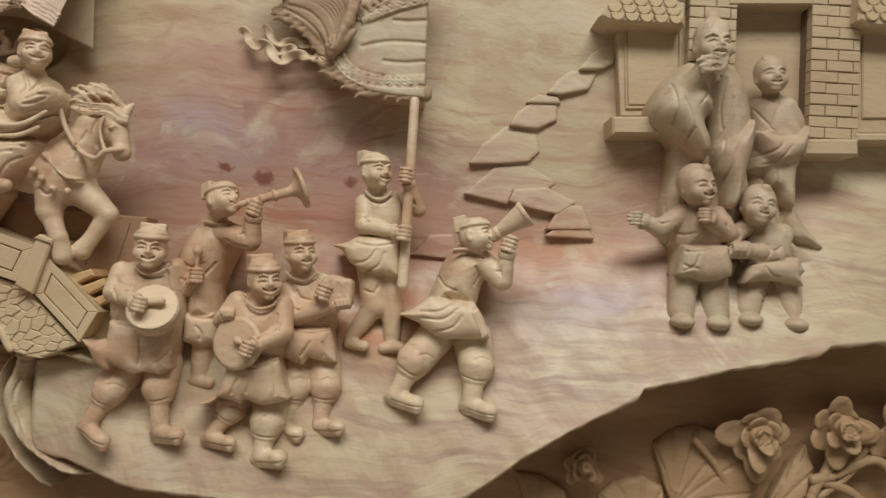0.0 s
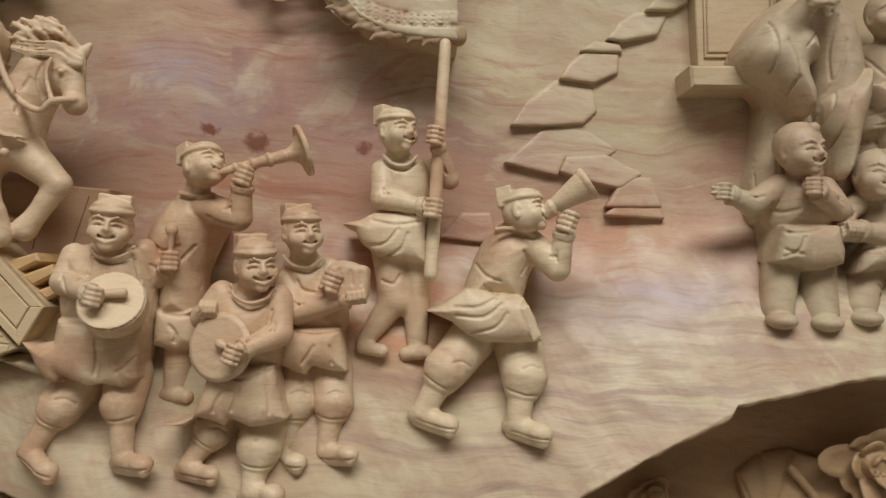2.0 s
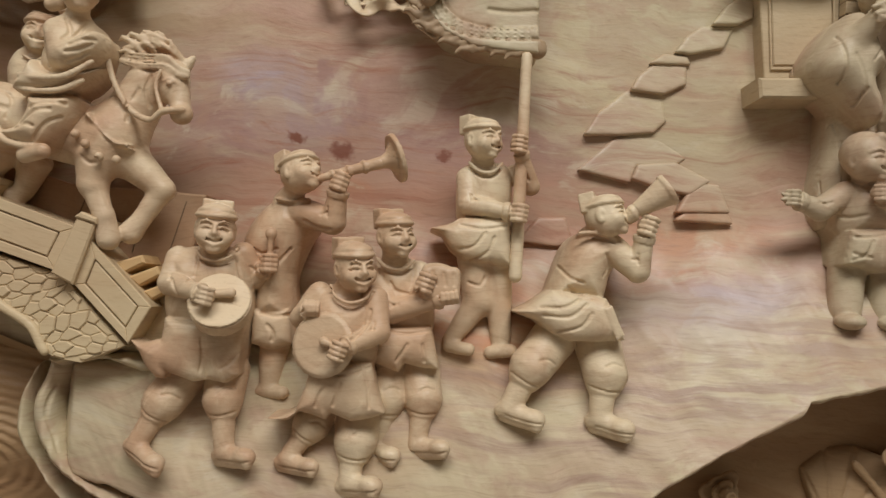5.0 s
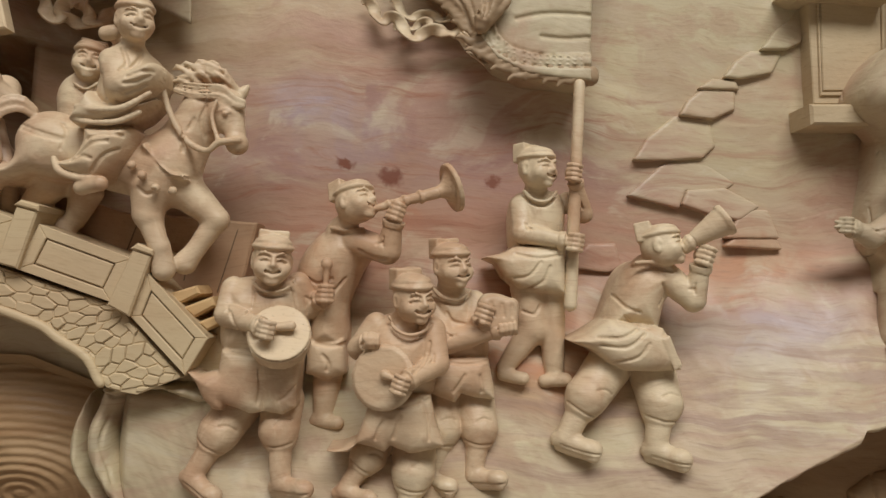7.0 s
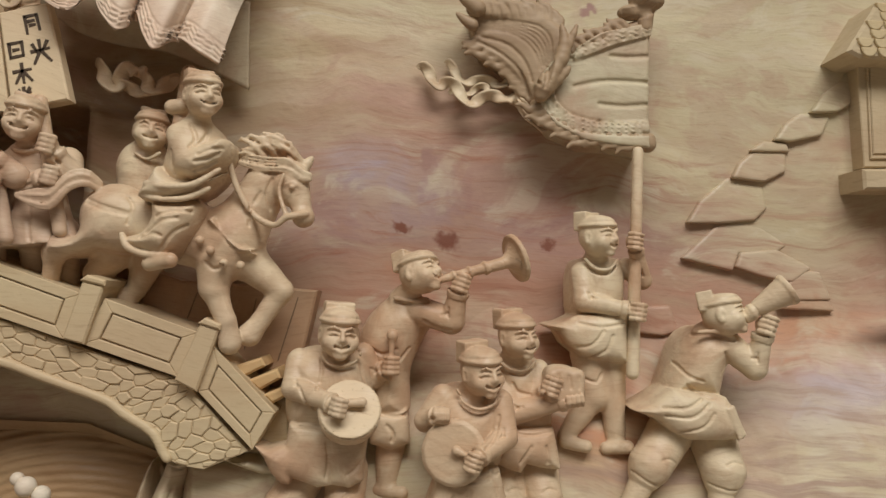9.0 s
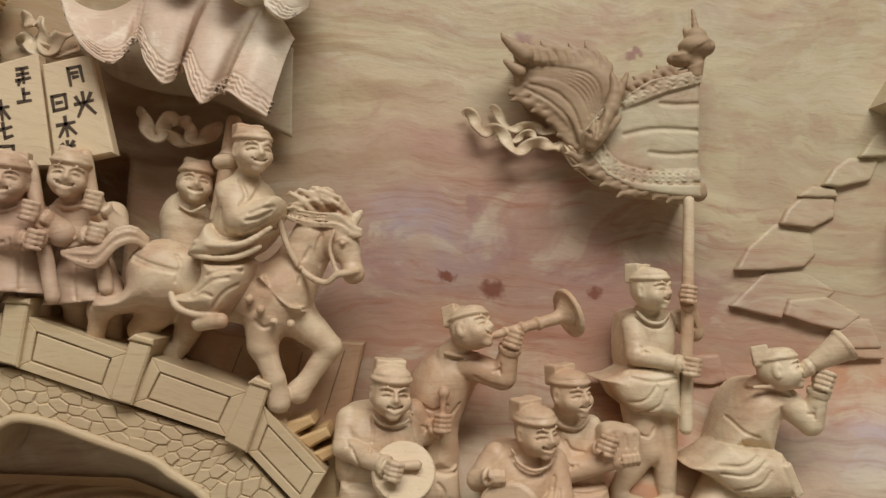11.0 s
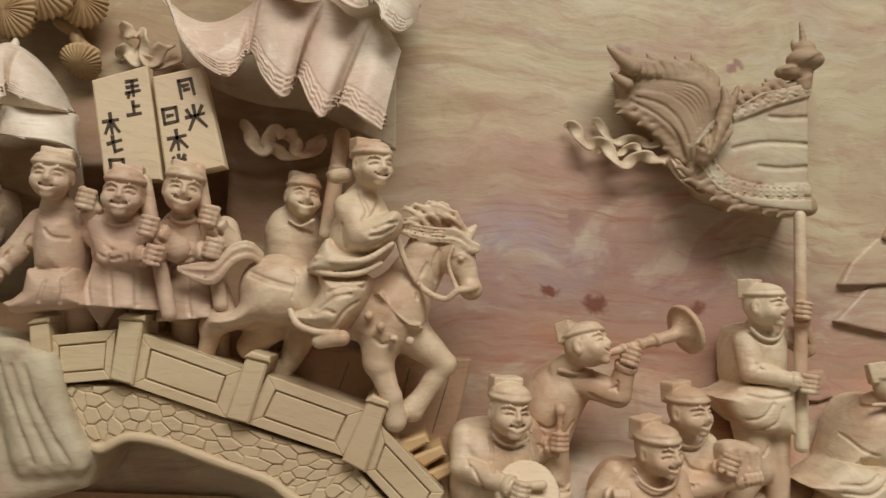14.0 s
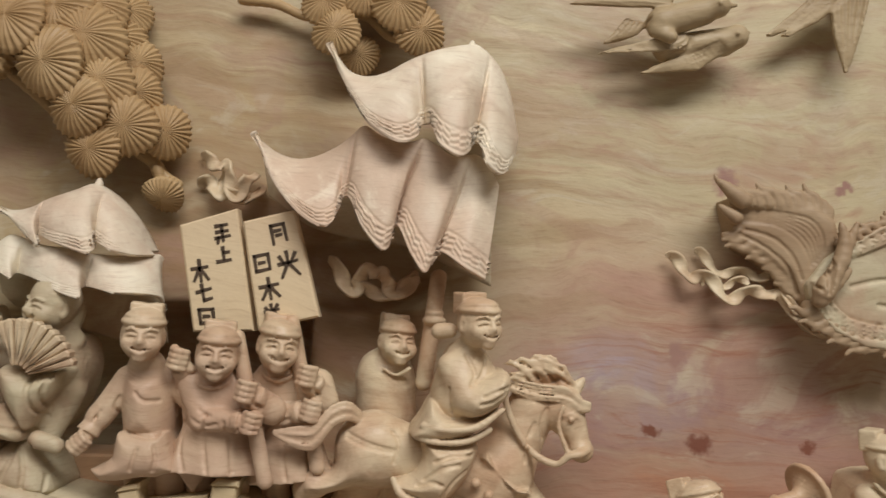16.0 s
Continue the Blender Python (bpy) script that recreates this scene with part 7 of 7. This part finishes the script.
ribbon_thing("scarf", "curled ribbon loop carved below the umbrella", "ribbon", (([(-340, 26, 1350), (-327, 40, 1335), (-314, 40, 1325), (-305, 40, 1338), (-295, 40, 1342), (-289, 40, 1331), (-279, 40, 1325), (-260, 30, 1335)], 14), ([(-317, 36, 1325), (-297, 36, 1322), (-272, 36, 1328), (-261, 24, 1339)], 12)), W_FIG)
ribbon_thing("leaf_sprig", "curling leaf sprig carved above the placards", "leaf", (([(-462, 6, 1437), (-448, 20, 1429), (-436, 26, 1428), (-430, 28, 1413), (-422, 28, 1401), (-413, 26, 1414), (-412, 10, 1427)], 13), ([(-462, 6, 1409), (-447, 20, 1411), (-435, 24, 1401), (-420, 26, 1399), (-402, 8, 1413)], 12), ([(-436, 18, 1425), (-437, 18, 1409), (-430, 18, 1402)], 9)), W_FIG)

# ---- pines ----
def needle_fan(parent, ctr, r, tilt, mat):
    """A round fan of ribbed pine needles."""
    n, m = 132, 9
    a = np.linspace(0, 2 * math.pi, n, endpoint=False)
    w = np.linspace(0, 1, m)[:, None]
    rib = np.abs(np.sin(a * 13 + 0.25 * np.sin(a * 3)))[None, :] ** 0.7
    rad = r * w * (1 + 0.04 * np.sin(a * 26)[None, :] + 0.05 * np.sin(a * 3 + r))
    d = r * (0.42 * (1 - w ** 1.8) + 0.12 * rib * np.clip(w * 1.6, 0, 1))
    x, z = rad * np.cos(a), rad * np.sin(a)
    mtx = frame_of(*tilt)
    P = np.stack([x, d, z], -1).reshape(-1, 3)
    skirt = np.stack([x[-1] * 0.8, d[-1] - r * 0.45, z[-1] * 0.8], -1)
    V = np.concatenate([P, skirt]) @ mtx.T + arr(ctr)
    i = np.arange((m + 1) * n).reshape(m + 1, n)
    k = np.roll(i, -1, 1)
    q = np.stack([i[:-1], k[:-1], k[1:], i[1:]], -1).reshape(-1, 4)
    return solid("needle_fan", mesh_from("needle_fan", V, q), mat, "", parent=parent)


def pine(label, base, fans, branches):
    ob = thing("pine", label, "tree", base, group="pines")
    for t in fans:
        needle_fan(ob, t[0], t[1] * 0.88, (t[2], t[3]), W_PINE)
    for q, r in branches:
        c = Carving(1.6)
        c.tube(q, r, r * 0.6, k=2, n=14)
        solid("branch", c.mesh("branch"), W_PINE, "", parent=ob)


W_PINE = wood("pine_wood", (0.50, 0.35, 0.18), (0.45, 0.30, 0.15), (0.38, 0.24, 0.11), (0.42, 0.27, 0.13), chisel=0.15)
pine("carved pine bough of ribbed round needle fans", (-613, 10, 1488),
     (((-602, 66, 1529), 34, -15, 10), ((-568, 70, 1495), 34, -12, -5), ((-549, 58, 1521), 38, 15, 5), ((-534, 56, 1485), 32, 12, 5), ((-546, 64, 1463), 30, -10, -10), ((-536, 52, 1430), 28, -8, -10), ((-513, 50, 1451), 31, 10, -8),
      ((-513, 34, 1483), 26, 20, 0), ((-488, 30, 1452), 27, 25, -8), ((-517, 26, 1511), 26, 25, 5), ((-536, 30, 1530), 32, 22, 8), ((-551, 40, 1552), 34, 15, 15), ((-570, 58, 1542), 34, -5, 12), ((-533, 22, 1556), 28, 25, 15), ((-595, 50, 1570), 36, 0, 15), ((-560, 36, 1589), 36, 10, 15), ((-633, 56, 1507), 34, -15, 0), ((-650, 56, 1544), 36, -15, 10)),
     (([(-681, 22, 1505), (-638, 22, 1506), (-606, 22, 1485), (-580, 22, 1463), (-560, 22, 1454)], 8), ([(-609, 18, 1491), (-594, 18, 1484), (-574, 18, 1483)], 5), ([(-512, 16, 1436), (-498, 16, 1426), (-490, 16, 1416), (-476, 16, 1409)], 6), ([(-495, 20, 1421), (-491, 20, 1411), (-487, 20, 1401)], 5)))
pine("carved pine branch with ribbed needle fans above the umbrella", (-336, 10, 1578),
     (((-355, 36, 1572), 24, 0, 5), ((-343, 38, 1547), 25, -8, 0), ((-319, 36, 1582), 24, 0, 10), ((-290, 42, 1572), 28, 0, 5), ((-271, 36, 1552), 26, 12, -5), ((-325, 16, 1534), 22, 0, -5), ((-326, 36, 1614), 32, 0, 5), ((-281, 36, 1612), 34, 0, 5)),
     (([(-432, 16, 1580), (-402, 16, 1578), (-376, 16, 1568), (-358, 16, 1567)], 5), ([(-340, 18, 1575), (-319, 18, 1571), (-298, 18, 1553), (-277, 18, 1550)], 5), ([(-320, 14, 1572), (-312, 14, 1578), (-299, 14, 1568)], 4)))
needle = thing("pine_sprig", "small carved pine tuft hanging from a twig", "tree", (-488, 20, 1401))
needle_fan(needle, (-486, 22, 1399), 18, (0, -40), W_PINE)

# ---- birds ----
def bird(label, parts, wings, head):
    c = Carving(1.5)
    for a, b, ra, rb in parts:
        c.limb(a, b, ra, rb, 5)
    c.ball(head[0], head[1], 4)
    c.limb(head[0], head[2], head[1] * 0.5, 1.5, 2)
    c.ball(head[3], 2.0, 0.6)
    for outline, d in wings:
        c.plate(outline, d - 7, d, 2.5, 3)
        p = arr([(q[0], d, q[-1]) for q in outline])
        for k in range(5):
            c.line([lerp(p[0], p[-1], (k + 0.5) / 5), lerp(p[1], p[-2], (k + 0.5) / 5), lerp(p[2], p[-3], (k + 0.5) / 5)], 0.9)
    solid("bird_statue", c.mesh("bird_statue"), W_BIRD, label, "statue", group="carved birds")


W_BIRD = wood("bird_wood", (0.46, 0.36, 0.22), (0.38, 0.28, 0.16), (0.28, 0.19, 0.10), (0.33, 0.23, 0.13), chisel=0.25)
bird("carved bird in flight with spread wings", (((-47, 22, 1556), (3, 28, 1563), 12, 13),),
     (([(3, 1552), (-20, 1535), (-75, 1528), (-65, 1535), (-35, 1547), (-5, 1560)], 34), ([(-30, 1564), (-35, 1550), (-118, 1541), (-100, 1549), (-68, 1557), (-35, 1570)], 40)),
     ((13, 32, 1567), 11, (25, 32, 1572), (10, 43, 1566)))
bird("carved bird gliding above another", (((-56, 36, 1574), (-20, 40, 1585), 14, 12), ((-63, 40, 1565), (-51, 46, 1558), 6, 6)),
     (([(-50, 1587), (-80, 1585), (-143, 1584), (-105, 1597), (-71, 1607), (-45, 1599)], 44), ([(-87, 1579), (-99, 1563), (-109, 1553), (-91, 1557), (-76, 1564), (-66, 1575)], 34)),
     ((-9, 46, 1588), 10, (7, 46, 1590), (-11, 56, 1587)))
bird("carved bird with feathered tail hanging", (((123, 22, 1635), (125, 22, 1602), 16, 12),),
     (([(98, 1617), (103, 1575), (114, 1540), (118, 1542), (129, 1582), (137, 1619)], 34), ([(100, 1629), (74, 1601), (42, 1572), (49, 1571), (85, 1591), (111, 1609)], 30), ([(103, 1622), (82, 1595), (54, 1571), (61, 1570), (90, 1587), (113, 1607)], 34)),
     ((125, 32, 1641), 11, (141, 32, 1647), (121, 42, 1638)))

# ---- lotus in the hollow ----
def petal(c, ctr, out, length, width, curl):
    """A cupped petal pointing along `out` (right, up) from ctr."""
    a = math.atan2(out[1], out[0])
    m = frame_of(0, 0, 0)
    r = arr(((math.cos(a), 0, math.sin(a)), (0, 1, 0), (-math.sin(a), 0, math.cos(a)))).T
    tilt = Matrix.Rotation(curl, 3, "Z")
    m = r @ arr(tilt)
    c.ball(arr(ctr) + m @ arr((length * 0.5, 0, 0)), (length * 0.58, 3.2, width * 0.5), 1.0, m)
    c.ball(arr(ctr) + m @ arr((length * 0.5, 5.5, 0)), (length * 0.50, 4.6, width * 0.42), 1.0, m, cut=True)


def lotus(label, ctr, r, spin, petals=9):
    c = Carving(1.5)
    ctr = arr(ctr)
    for ring, (n, f, curl) in enumerate(((petals, 1.0, 0.12), (petals - 2, 0.8, 0.5), (5, 0.55, 0.95))):
        for i in range(n):
            a = spin + ring * 0.4 + i * 2 * math.pi / n
            v = 0.86 + 0.22 * math.sin(i * 2.7 + r) - 0.14 * math.sin(a)
            petal(c, ctr + (0, ring * 5, 0), (math.cos(a + 0.15 * math.sin(i * 5)), math.sin(a) - 0.18), r * f * v, r * 0.72 * f, curl + 0.25 * max(math.sin(a), 0))
    c.ball(ctr + (0, 16, 0), (r * 0.30, 9, r * 0.28), 2)
    for i in range(9):
        c.ball(ctr + (r * 0.18 * math.cos(i * 0.7), 25, r * 0.17 * math.sin(i * 0.7)), 2.0, 0.6)
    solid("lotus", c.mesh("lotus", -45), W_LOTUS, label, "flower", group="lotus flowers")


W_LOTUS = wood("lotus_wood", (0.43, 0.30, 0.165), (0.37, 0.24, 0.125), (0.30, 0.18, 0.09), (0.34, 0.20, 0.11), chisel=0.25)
lotus("open carved lotus flower with a seeded heart", (579, 16, 936), 44, 0.3, 7)
lotus("cupped carved lotus flower among leaves", (677, 14, 949), 42, 0.9, 7)
lotus("small carved lotus bud under the ledge", (385, 4, 891), 26, 1.2, 7)
lotus("carved lotus bloom deep in the hollow", (760, 6, 948), 44, 0.1, 9)
for label, q, d in (("broad carved lotus leaf with radiating veins", [(470, 4, 914), (492, 4, 935), (522, 4, 939), (555, 4, 928), (576, 4, 906), (584, 4, 868), (558, 4, 834), (499, 4, 832), (485, 4, 863)], 4),
                    ("curled carved lotus leaf under the ledge", [(308, 0, 875), (341, 0, 872), (368, 0, 857), (376, 0, 819), (337, 0, 817), (319, 0, 848)], 2),
                    ("carved lotus leaf with a folded edge", [(407, 2, 853), (426, 2, 870), (459, 2, 878), (482, 2, 866), (487, 2, 824), (415, 2, 814)], 2),
                    ("long carved lotus leaf behind the blooms", [(631, 0, 901), (650, 0, 922), (658, 0, 896), (646, 0, 863), (634, 0, 823), (594, 0, 822), (606, 0, 861)], 8)):
    c = Carving(1.8)
    p = arr(q)
    c.plate([tuple(v) for v in p], -40, d, 7, 2, slope=(p[:, 0].mean(), p[:, 2].mean(), 0.1, -0.18))
    foot = lerp(p[-1], p[-2], 0.5)
    for v in p[:-2]:
        c.line([foot, lerp(foot, v, 0.5) + arr((2, 0, 3)), v], 1.6)
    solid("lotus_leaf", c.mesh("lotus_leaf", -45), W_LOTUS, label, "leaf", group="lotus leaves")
stems = (([(653, 10, 885), (679, 10, 893), (718, 10, 911), (739, 10, 902), (753, 10, 870)], 6), ([(678, 10, 925), (669, 10, 899), (653, 10, 872), (641, 10, 833)], 6), ([(654, 8, 885), (694, 8, 874), (735, 8, 843)], 6), ([(713, 8, 926), (694, 8, 893), (661, 8, 866)], 5), ([(515, 6, 923), (542, 6, 892), (564, 6, 848)], 4))
for q, r in stems:
    c = Carving(1.6)
    c.tube(q, r, r * 0.8, k=2, n=16)
    solid("reed", c.mesh("reed", -45), W_LOTUS, "bending carved reed among the lotus", "plant", group="reeds")
